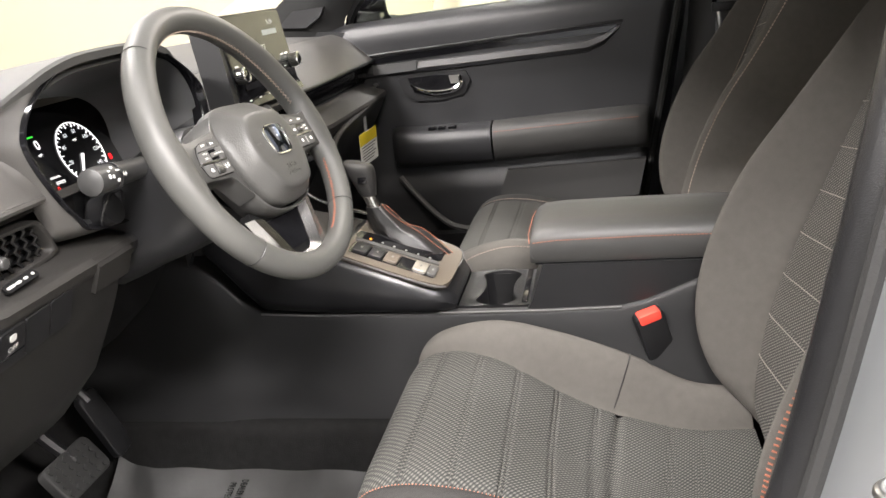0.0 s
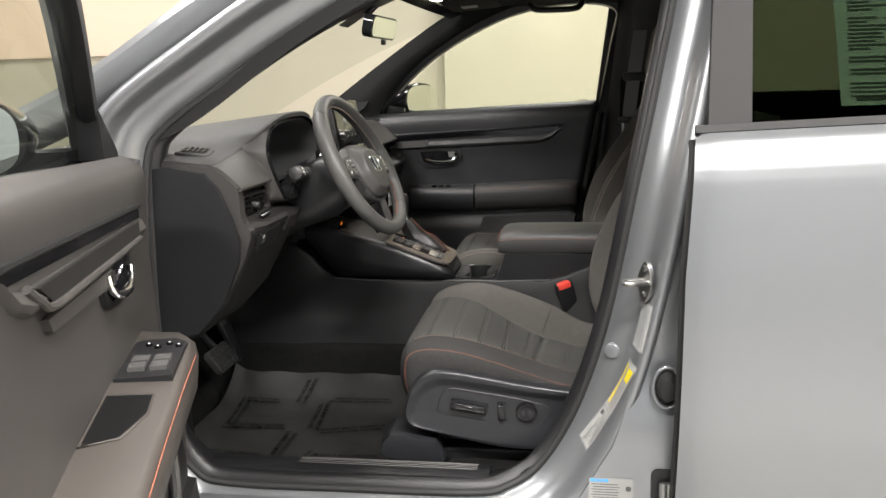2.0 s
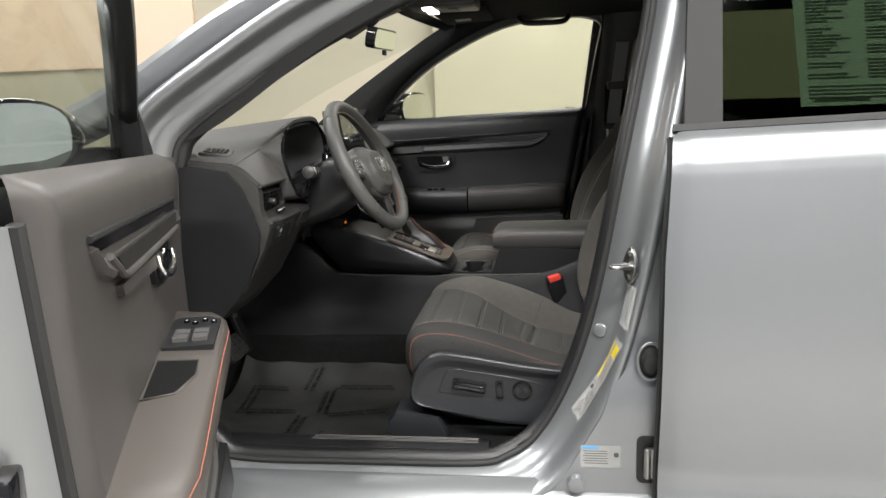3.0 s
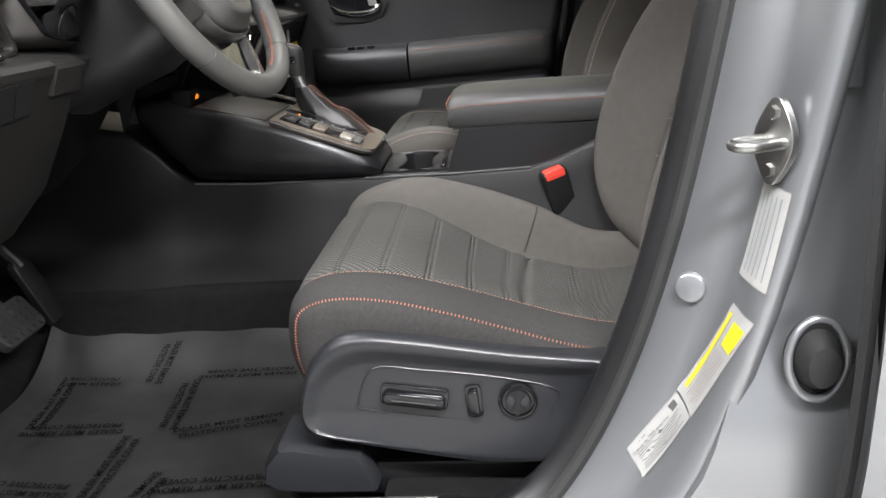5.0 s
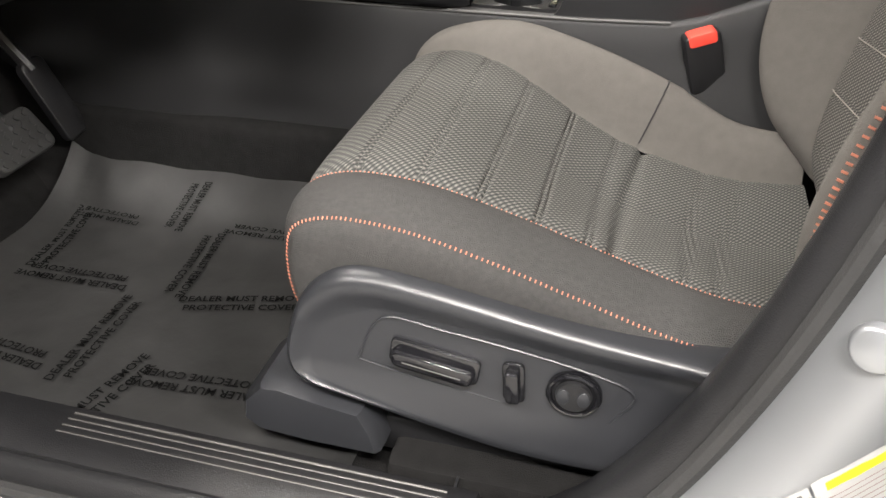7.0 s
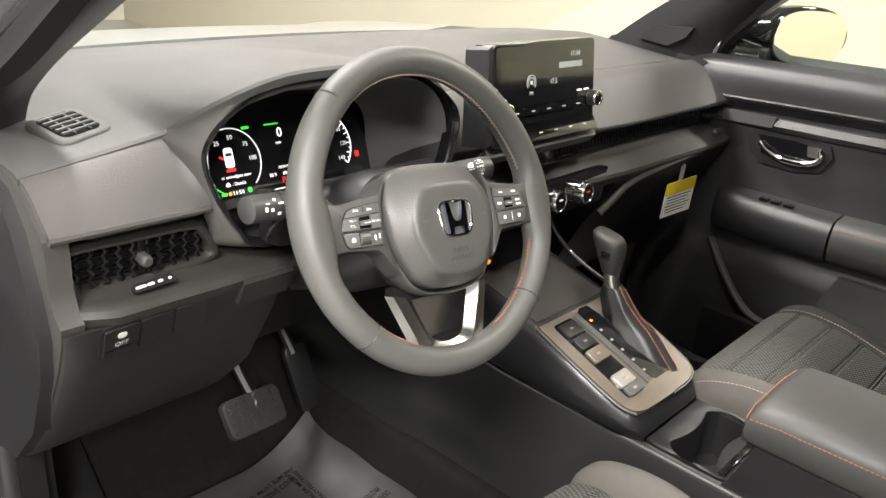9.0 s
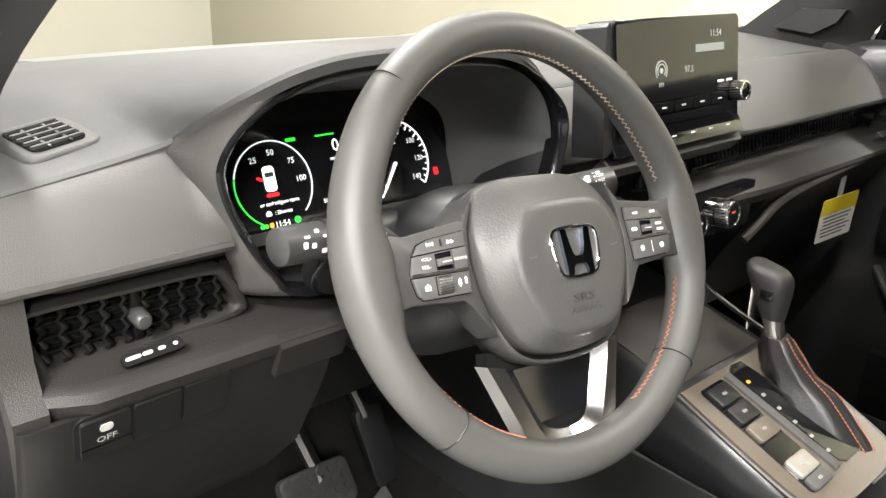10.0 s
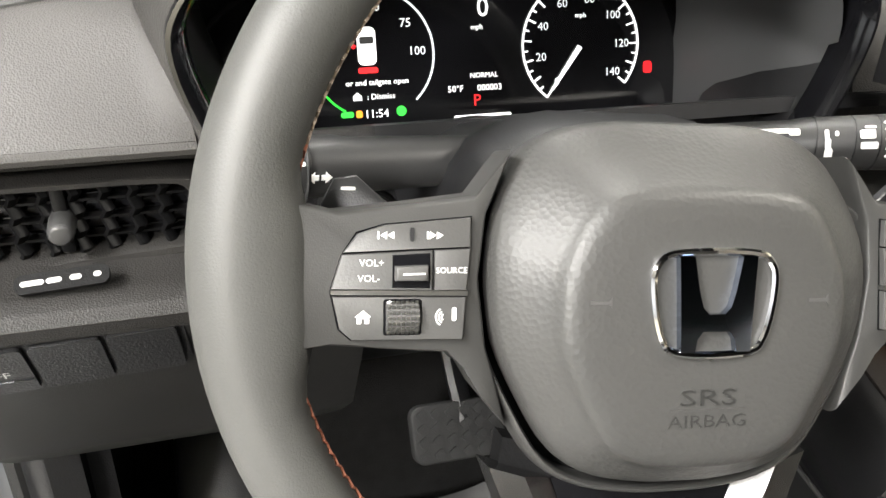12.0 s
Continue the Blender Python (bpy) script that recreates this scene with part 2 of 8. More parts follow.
RUBBER = material("black_rubber_seal", (0.013, 0.013, 0.013), 0.7, bump=0.5, scale=500, vary=0.2)
STEEL = material("zinc_plated_steel", (0.40, 0.40, 0.385), 0.36, 1.0, vary=0.15, vary_scale=40)
PAINT = material("silver_metallic_paint", (0.250, 0.258, 0.268), 0.33, 0.68, vary=0.03, vary_scale=2.0, scale=2500, coat=0.35, rough_vary=0.03)
WALL = material("cream_painted_wall", (0.455, 0.420, 0.330), 0.85, bump=0.15, scale=90, vary=0.05, vary_scale=1.2)
# WALL made lighter to offset the weaker light on the front wall.
FRONTWALL = material("lightened_front_wall", (0.55, 0.525, 0.450), 0.85, bump=0.15, scale=90, vary=0.05, vary_scale=1.2)
# Kept dark to hold down what the rear door's paint reflects.
UNSEEN_DIM = material("unseen_dim_wall", (0.20, 0.212, 0.228), 0.85, bump=0.15, scale=90, vary=0.05, vary_scale=1.2)
WARM = material("warm_peach_wall", (0.74, 0.58, 0.45), 0.85, bump=0.15, scale=90, vary=0.05, vary_scale=1.2)
CEILING = material("dim_grey_ceiling", (0.24, 0.235, 0.225), 0.9, bump=0.15, scale=90, vary=0.05, vary_scale=1.2)
CONCRETE = material("sealed_concrete_floor", (0.30, 0.293, 0.278), 0.35, bump=0.2, scale=60, vary=0.2, vary_scale=2.5)
WHITE = material("white_print", (0.82, 0.82, 0.80), 0.6, vary=0.03)
PAPER = material("white_label_paper", (0.27, 0.27, 0.26), 0.55, vary=0.05, vary_scale=40)
PALEINK = material("pale_blue_print", (0.15, 0.17, 0.19), 0.7, vary=0.05)
INK = material("grey_print", (0.06, 0.06, 0.06), 0.7, vary=0.05)
YELLOW = material("yellow_print", (0.60, 0.46, 0.012), 0.55, vary=0.05)
BLUE = material("blue_print", (0.05, 0.30, 0.62), 0.55, vary=0.05)
RED = material("red_plastic", (0.70, 0.06, 0.04), 0.4, vary=0.05)
ORANGE = material("orange_thread", (0.30, 0.105, 0.062), 0.8, bump=0.3, vary=0.2, vary_scale=80)
TAN = material("tan_thread", (0.30, 0.235, 0.19), 0.8, bump=0.3, vary=0.2, vary_scale=80)
HEADLINER = material("black_headliner_cloth", (0.018, 0.018, 0.018), 0.95, bump=0.5, scale=900, vary=0.15, spec=0.15)
FILM = material("clear_protective_film", (0.0185, 0.0185, 0.0183), 0.42, bump=0.5, scale=35, vary=0.3, vary_scale=9, detail=6, spec=0.32)
KNEE = material("dark_knee_plastic", (0.0112, 0.0107, 0.0102), 0.52, bump=0.2, scale=1300, vary=0.15, spec=0.35)
# Near-black with little sheen: paints in the shade below dash and column.
UNDER = material("shade_matt_black", (0.0045, 0.0045, 0.0047), 0.65, bump=0.3, scale=700, vary=0.2, spec=0.14)
SIDETRIM = material("smooth_charcoal_plastic", (0.0172, 0.0180, 0.0202), 0.34, bump=0.12, scale=1300, vary=0.12)
SCREEN = material("dark_display_glass", (0.006, 0.006, 0.007), 0.06, vary=0.05)
WHITE_LIT = glow("lit_white", (0.95, 0.95, 0.95), 0.62)
DIM_LIT = glow("dim_lit_white", (0.85, 0.88, 0.9), 0.35)
GREEN_LIT = glow("lit_green", (0.03, 0.75, 0.05), 0.36)
RED_LIT = glow("lit_red", (0.9, 0.015, 0.02), 0.36)
AMBER_LIT = glow("lit_amber", (1.0, 0.27, 0.02), 0.45)
LAMP_LIT = glow("lit_lamp_lens", (1.0, 0.96, 0.88), 9.0)
CLEAR = glass("clear_glass", (0.84, 0.865, 0.845), sheen=0.02, edge=0.06)
TINTED = glass("tinted_glass", (0.20, 0.23, 0.18), sheen=0.001)
MIRROR = material("mirror_glass", (0.86, 0.90, 0.88), 0.01, 1.0, vary=0.0, rough_vary=0.0)

# ---- room ----
def room():
    def wall(name, bm, mat):
        tagged(part(name, bm, mat), kind="structure")
    wall("floor", shape(box((-1.9, -0.6, -0.05), (12.6, 8.4, 0.1))), CONCRETE)
    wall("wall_east", shape(box((1.93, 3.3, 1.65), (4.54, 0.2, 3.3))), WALL)
    wall("wall_east_recess", shape(box((-4.27, 3.42, 1.65), (7.86, 0.2, 3.3))), WALL)
    wall("wall_peach", shape(box((-4.6, 3.31, 2.4), (5.0, 0.02, 1.8))), WARM)
    wall("wall_front", shape(box((-8.1, -0.6, 1.65), (0.2, 8.2, 3.3))), FRONTWALL)
    wall("wall_rear", shape(box((4.3, -0.6, 1.65), (0.2, 8.0, 3.3))), WALL)
    # Unseen wall, added dark to shape the reflections on the bodywork.
    wall("wall_west", shape(box((-1.9, -4.9, 1.65), (12.6, 0.2, 3.3))), UNSEEN_DIM)
    wall("ceiling", shape(box((-1.9, -0.75, CEIL + 0.1), (13.0, 8.6, 0.2))), CEILING)
    for x, y, watts in LAMPS:
        t = thing("ceiling_luminaire", "unseen long white ceiling luminaire with a glowing diffuser", "ceiling light", (x, y, CEIL), "ceiling luminaires")
        part("housing", shape(box((x, y, CEIL - 0.03), (1.34, 0.34, 0.06))), WHITE, t, bev=0.008)
        part("diffuser", shape(box((x, y, CEIL - 0.064), (1.26, 0.26, 0.01))), LAMP_LIT, t)
        la = bpy.data.lights.new("luminaire_light", "AREA")
        la.shape, la.size, la.size_y, la.energy, la.color = "RECTANGLE", 1.26, 0.26, watts, (1.0, 0.985, 0.955)
        lo = new("luminaire_light", la)
        lo.location = (x, y, CEIL - 0.075)


room()

# ---- car shell on the driver's side: the frame round the open doorway ----
DOORWAY = [(-0.359, -0.735, 1.097), (-0.328, -0.72, 1.153), (-0.198, -0.695, 1.243), (-0.069, -0.675, 1.324), (0.045, -0.655, 1.383),
           (0.146, -0.64, 1.430), (0.33, -0.625, 1.492), (0.52, -0.62, 1.515), (0.615, -0.622, 1.495), (0.648, -0.635, 1.431),
           (0.616, -0.665, 1.242), (0.578, -0.70, 1.055), (0.527, -0.70, 0.784), (0.470, -0.70, 0.600), (0.402, -0.71, 0.480),
           (0.340, -0.73, 0.438), (0.270, -0.74, 0.424), (0.0, -0.74, 0.420), (-0.26, -0.74, 0.420), (-0.325, -0.74, 0.445),
           (-0.365, -0.74, 0.53), (-0.380, -0.74, 0.741), (-0.374, -0.74, 0.95)]


def doorway_loop():
    return curve(DOORWAY, 6, closed=True)


def offset_loop(loop, d, dy):
    """The loop moved outwards in its x-z plane by d and outwards from the car by dy."""
    c = Vector((sum(p.x for p in loop) / len(loop), 0, sum(p.z for p in loop) / len(loop)))
    out = []
    k = len(loop)
    for i, p in enumerate(loop):
        t = loop[(i + 2) % k] - loop[i - 2]
        n = Vector((t.z, 0, -t.x)).normalized()
        if n.dot(Vector((p.x - c.x, 0, p.z - c.z))) < 0:
            n = -n
        out.append(p + n * d + Vector((0, dy, 0)))
    return out


JAMB = [(0.016, -0.004), (0.024, -0.024), (0.028, -0.034), (0.042, -0.054), (0.056, -0.062), (0.066, -0.067), (0.072, -0.078), (0.078, -0.098), (0.083, -0.110),
        (0.091, -0.119), (0.101, -0.121), (0.109, -0.114), (0.112, -0.085)]


def shell():
    body = thing("car_shell", "silver metallic car body around an open driver's doorway", "car body", (0.1, -0.8, 0.0))
    loop = doorway_loop()
    part("door_frame", shape(loft([offset_loop(loop, d, dy) for d, dy in JAMB], True, False)), PAINT, body, "silver painted door frame", sharp=60)
    part("door_seal", shape(tube(offset_loop(loop, 0.021, -0.024), 0.0085, 8, True)), RUBBER, body, "black rubber door seal")
    part("seal_carrier", shape(loft([offset_loop(loop, d, dy) for d, dy in ((0.020, 0.060), (0.008, 0.030), (0.001, 0.010), (0.000, -0.002), (0.006, -0.010), (0.014, -0.016), (0.022, -0.020), (0.03, -0.01))], True, False)), BLACK, body, "black inner trim of the doorway", sharp=60)
    # sill and rocker under the doorway
    prof = [(-0.815, 0.392), (-0.838, 0.372), (-0.868, 0.350), (-0.884, 0.30), (-0.880, 0.24), (-0.84, 0.20), (-0.80, 0.20), (-0.80, 0.392)]
    part("rocker", shape(loft([[(x, y, z) for y, z in prof] for x in span(-0.75, 2.2, 8)])), PAINT, body, "silver rocker panel", sharp=50)
    # hinge pillar and front fender with the wheel arch
    def fender(u, v):
        z = 1.10 - 0.72 * v
        x = -0.465 - 1.45 * u
        y = -0.845 - 0.055 * math.sin(math.pi * min(v * 1.1, 1)) + 0.22 * u * u - (0.03 if 0.05 < v < 0.12 else 0) * 0.3
        z -= 0.16 * u * u * (1 - v) + 0.03 * u
        hub = math.hypot(x + 1.02, z - 0.34)
        if hub < 0.40:
            z = 0.34 + math.sqrt(max(0.40 ** 2 - (x + 1.02) ** 2, 0))
        return (x, y, z)
    part("fender", shape(sheet(fender, span(0, 1, 30), span(0, 1, 16), 0.012)), PAINT, body, "silver front fender", sharp=50)
    def hood(u, v):
        y = -0.80 + 1.6 * v
        x = -0.88 - 1.0 * u + 0.10 * (2 * v - 1) ** 2 * (1 if u < 0.5 else 2 * u)
        e = abs(2 * v - 1)
        return (x, y, 1.085 - 0.10 * u - 0.12 * u ** 3 - 0.04 * e ** 6 + 0.012 * (0.6 < e < 0.9))
    part("hood", shape(sheet(hood, span(0, 1, 16), span(0, 1, 24), 0.012)), PAINT, body, "silver bonnet", sharp=50)
    part("cowl", shape(box((-0.90, 0, 1.065), (0.16, 1.5, 0.03), (0, -8, 0))), BLACK, body, "black cowl below the windscreen", bev=0.006)
    # pillars and roof rails, both sides
    for sgn, mat, nm in ((-1, PAINT, "outer_roof_rail"), (1, PAINT, "outer_roof_rail")):
        line = [(-0.95, sgn * 0.80, 1.05), (-0.52, sgn * 0.765, 1.215), (-0.20, sgn * 0.725, 1.405), (0.12, sgn * 0.695, 1.525), (0.5, sgn * 0.68, 1.60), (1.2, sgn * 0.67, 1.62), (2.3, sgn * 0.66, 1.56)]
        if sgn > 0:
            line = [(-0.43, 0.76, 1.13), (-0.30, 0.755, 1.215), (-0.04, 0.735, 1.385), (0.14, 0.715, 1.485), (0.5, 0.715, 1.60), (1.2, 0.705, 1.62), (2.3, 0.695, 1.56)]
        part(nm, shape(tube(curve(line, 6), 0.036 if sgn < 0 else 0.026, 10, flat=1.4)), mat, body, "silver roof rail and windscreen pillar")
    def roof(u, v):
        y = -0.68 + 1.36 * v
        x = 0.02 + 2.3 * u
        return (x, y, 1.575 + 0.09 * math.sin(math.pi * min(max(v, 0.02), 0.98)) ** 0.5 * (0.45 + math.sin(math.pi * (0.15 + 0.7 * u)) * 0.55))
    part("roof", shape(sheet(roof, span(0, 1, 16), span(0, 1, 12), 0.02)), PAINT, body, "silver roof skin")
    # lower body panel between the doorway and the rear door, and the B-pillar channel above it
    def bodyside(u, v):
        z = 0.27 + 0.93 * v
        k = min(max((z - 0.56) / 0.16, 0), 1)
        edge = [(0.27, 0.40), (0.34, 0.40), (0.415, 0.478), (0.553, 0.556), (0.756, 0.620), (1.034, 0.672), (1.3, 0.70)]
        x0 = next(p + (q - p) * (z - a) / (b - a) for (a, p), (b, q) in zip(edge, edge[1:]) if z <= b)
        return (x0 + (0.715 - x0) * u, -0.832 + 0.034 * k * k * (3 - 2 * k) + 0.12 * max(0, z - 1.0) ** 1.1, z)
    part("bodyside", shape(sheet(bodyside, span(0, 1, 10), span(0, 1, 30), 0.01)), PAINT, body, "silver bodyside behind the doorway", sharp=60)
    h = part("hinge_recess", shape(slab(rrect(0.056, 0.105, 0.014), -0.002, 0.002, facing((0.655, -0.834, 0.457), (1, 0, 0), (0, 0, 1)))), BLACK, body, "dark hinge recess")
    part("door_hinge", shape(box((0.664, -0.850, 0.457), (0.036, 0.014, 0.066)), cyl((0.648, -0.853, 0.424), (0.648, -0.853, 0.490), 0.008)), STEEL, h, "rear door hinge", bev=0.003)
    for z in (0.478, 0.437):
        part("hinge_nut", shape(cyl((0.664, -0.856, z), (0.664, -0.866, z), 0.009, 0.008, 6)), STEEL, h)
    hu = part("upper_hinge", shape(box((0.667, -0.797, 0.955), (0.030, 0.016, 0.088))), PAINT, body, "silver upper hinge", bev=0.004)
    part("body_plug", shape(cyl((0.556, -0.752, 0.7175), (0.5525, -0.760, 0.719), 0.0165, 0.0145, 24)), PAINT, body, "round silver body plug", bev=0.002)
    part("lower_body_plug", shape(cyl((0.50, -0.815, 0.40), (0.50, -0.850, 0.40), 0.02, 0.017, 24)), PAINT, body, "round painted body plug", bev=0.002)
    sm = facing((0.612, -0.803, 0.870), (0.5, -0.85, 0), (0.05, 0, 1))
    diamond = [(p.x, p.y) for p in curve([(0, 0.038, 0), (0.007, 0.034, 0), (0.020, 0.010, 0), (0.020, -0.010, 0), (0.007, -0.034, 0), (0, -0.038, 0), (-0.007, -0.034, 0), (-0.020, -0.010, 0), (-0.020, 0.010, 0), (-0.007, 0.034, 0)], 3, closed=True)]
    st = part("striker_plate", shape(slab(diamond, -0.004, 0.004, sm, 0.001)), STEEL, body, "zinc plated door striker")
    part("striker_loop", shape(tube([sm @ p for p in curve([(0.012, 0, 0.0), (0.012, 0, 0.022), (0.010, 0, 0.038), (0.004, 0, 0.045), (-0.004, 0, 0.045), (-0.010, 0, 0.038), (-0.012, 0, 0.022), (-0.012, 0, 0.0)], 4)], 0.0052, 10)), STEEL, st)
    for y in (-0.025, 0.025):
        part("striker_bolt", shape(cyl((0, y, 0.003), (0, y, 0.009), 0.0068, 0.0058, 6, m=sm)), STEEL, st)
    gr = part("grommet_rim", shape(tube([(0.653 + 0.026 * math.cos(a), -0.828 + 0.004 * math.sin(a), 0.672 + 0.038 * math.sin(a)) for a in span(0, 2 * math.pi, 32)[:-1]], 0.0040, 10, True)), PAINT, body, "pressed silver rim round the wiring")
    part("wiring_grommet", shape(loft([[(0.653 + r * math.cos(a), y, 0.672 + 1.42 * r * math.sin(a)) for a in span(0, 2 * math.pi, 28)[:-1]] for y, r in ((-0.815, 0.0265), (-0.828, 0.0255), (-0.826, 0.021), (-0.834, 0.019), (-0.846, 0.014), (-0.848, 0.006))])), RUBBER, gr, "black rubber wiring grommet", sharp=30)
    for z in (0.99, 0.955, 0.92):
        part("hinge_bolt", shape(cyl((0.662, -0.800, z), (0.656, -0.813, z), 0.008, 0.006, 6)), PAINT, hu)
    # far side, tail and wheels, which carry the car
    for s in (-1, 1):
        quarter = [(s * 0.862, 1.12), (s * 0.905, 0.95), (s * 0.912, 0.72), (s * 0.89, 0.47), (s * 0.87, 0.34), (s * 0.80, 0.34), (s * 0.80, 1.12)]
        for x0, x1 in ((1.70, 2.22),) + (((0.70, 1.69),) if s > 0 else ()):
            part("quarter_panel", shape(loft([[(x, y, z) for y, z in quarter] for x in (x0, x1)])), PAINT, body, "silver rear side panel", sharp=50, bev=0.004)
    part("tailgate", shape(loft([[(x, y, z) for x, z in ((2.20, 0.34), (2.27, 0.50), (2.28, 0.95), (2.20, 1.18), (2.12, 1.54), (2.06, 1.54), (2.10, 0.34))] for y in (-0.80, 0.80)])), PAINT, body, "silver tailgate", bev=0.01)
    for x in (-1.02, 1.68):
        for s in (-1, 1):
            y0, y1 = s * 0.66, s * 0.885
            tyre = part("wheel", shape(loft([[(x + r * math.cos(a), y, 0.342 + r * math.sin(a)) for a in (2 * math.pi * k / 40 for k in range(40))] for y, r in ((y0, 0.22), (y0, 0.315), (y0 + s * 0.03, 0.340), (y1 - s * 0.03, 0.340), (y1, 0.315), (y1 - s * 0.008, 0.235))], True, False)), RUBBER, body, "black tyre")
            part("rim", shape(cyl((x, y1 - s * 0.05, 0.342), (x, y1 - s * 0.03, 0.342), 0.235, n=40), *[box((x + 0.12 * math.cos(a), y1 - s * 0.018, 0.342 + 0.12 * math.sin(a)), (0.20, 0.02, 0.035), (0, -math.degrees(a), 0)) for a in (2 * math.pi * k / 5 for k in range(5))]), SATIN, tyre, "silver five-spoke rim")
    return body


BODY = shell()


def rear_door():
    d = thing("rear_door", "closed silver rear door with a dark tinted window", "car door", (1.2, -0.9, 0.35))
    prof = [(1.128, -0.852), (1.118, -0.868), (1.095, -0.877), (1.082, -0.884), (1.06, -0.890), (1.0, -0.8975), (0.92, -0.905), (0.82, -0.911), (0.72, -0.914), (0.62, -0.911),
            (0.53, -0.900), (0.47, -0.891), (0.43, -0.893), (0.405, -0.898), (0.385, -0.892), (0.345, -0.878), (0.32, -0.865)]
    def skin(u, v):
        i = v * (len(prof) - 1)
        k = min(int(i), len(prof) - 2)
        f = i - k
        z = prof[k][0] * (1 - f) + prof[k + 1][0] * f
        y = prof[k][1] * (1 - f) + prof[k + 1][1] * f
        x0 = 0.684 + 0.01 * (z - 0.7) - (0.012 if z < 0.9 else 0.012 * (1.13 - z) / 0.23)
        x = x0 + 1.0 * u
        z2 = z + 0.037 * (x - 0.68) * max(0, (z - 0.6) / 0.53)
        return (x, y + 0.012 * (1 - min(u * 30, 1)) - 0.01 * u, z2)
    us = [0, 0.004, 0.01, 0.02] + span(0.035, 1, 22)
    part("outer_skin", shape(sheet(skin, us, span(0, 1, 64), 0.02)), PAINT, d, "silver rear door skin", sharp=60)
    e = [skin(0, v) for v in span(0, 1, 40)]
    part("edge_seal", shape(tube([(p[0] - 0.006, p[1] + 0.012, p[2]) for p in e], 0.007, 6)), RUBBER, d, "black seal along the door edge")
    def belt(u, v):
        x = 0.682 + 1.0 * u
        a = radians(-30 + 180 * v)
        return (x, -0.852 - 0.010 * math.sin(a), 1.134 + 0.037 * (x - 0.68) + 0.010 * math.cos(a))
    part("belt_moulding", shape(sheet(belt, span(0, 1, 6), span(0, 1, 8))), material("dark_chrome", (0.075, 0.073, 0.080), 0.28, 1.0, vary=0.05), d, "bright belt moulding with a dark lip")
    part("belt_lip", shape(loft([[(x, y, z + 0.037 * (x - 0.68)) for y, z in ((-0.850, 1.142), (-0.858, 1.146), (-0.852, 1.158), (-0.842, 1.158), (-0.842, 1.142))] for x in (0.684, 1.69)])), RUBBER, d)
    def lean(z):
        return -0.852 + 0.34 * (z - 1.14)
    part("b_pillar_cover", shape(loft([[(x, lean(z) + dy, z) for x, z in ((0.694 + 0.01, 1.142), (0.776, 1.146), (0.786, 1.46), (0.722, 1.46))] for dy in (-0.006, 0.012)])), material("matt_black_cover", (0.020, 0.0195, 0.019), 0.62, spec=0.25, bump=0.15, scale=1200, vary=0.1), d, "matt dark B-pillar cover", bev=0.003)
    rg = part("window_glass", shape(loft([[(x, lean(z) + dy, z) for x, z in ((0.776, 1.15), (1.62, 1.175), (1.5, 1.47), (0.786, 1.47))] for dy in (0.0, 0.004)])), TINTED, d, "dark tinted rear side glass")
    rg.visible_shadow = False
    part("upper_frame", shape(loft([[(x, lean(z) + dy, z) for x, z in ((0.70, 1.44), (1.52, 1.45), (1.52, 1.52), (0.70, 1.52))] for dy in (-0.008, 0.02)])), BLACK, d, bev=0.003)
    part("inner_sill", shape(box((1.2, -0.79, 1.12), (0.95, 0.08, 0.05))), BLACK, d, "black inner window sill", bev=0.01)
    # price sheet behind the glass
    ps = thing("window_price_sheet", "printed white price sheet inside the tinted rear window", "paper sheet", (1.1, -0.8, 1.18))
    def sh(z, off=0.0):
        return lean(z) + 0.010 - off
    part("paper", shape(loft([[(x, sh(z) + dy, z) for x, z in ((0.925, 1.185), (1.28, 1.19), (1.28, 1.47), (0.915, 1.47))] for dy in (0.0, 0.0008)])), material("pale_green_sheet", (0.40, 0.50, 0.45), 0.6, vary=0.08, vary_scale=12), ps)
    def bars(bm):
        rnd = random.Random(4)
        for col in range(3):
            x0 = 0.94 + col * 0.11
            z = 1.45
            while z > 1.235:
                w = rnd.uniform(0.03, 0.09)
                box((x0 + w / 2, sh(z) - 0.0012, z), (w, 0.0006, 0.0035))(bm)
                z -= rnd.choice((0.0065, 0.0065, 0.0065, 0.014))
        for k in range(4):
            box((1.08, sh(1.222 - 0.007 * k) - 0.0012, 1.222 - 0.007 * k), (0.28, 0.0006, 0.003))(bm)
        box((1.0, sh(1.196) - 0.0012, 1.196), (0.10, 0.0006, 0.006))(bm)
    part("print", shape(bars), material("dark_sheet_print", (0.10, 0.12, 0.11), 0.7), ps, "rows of small grey print")


rear_door()


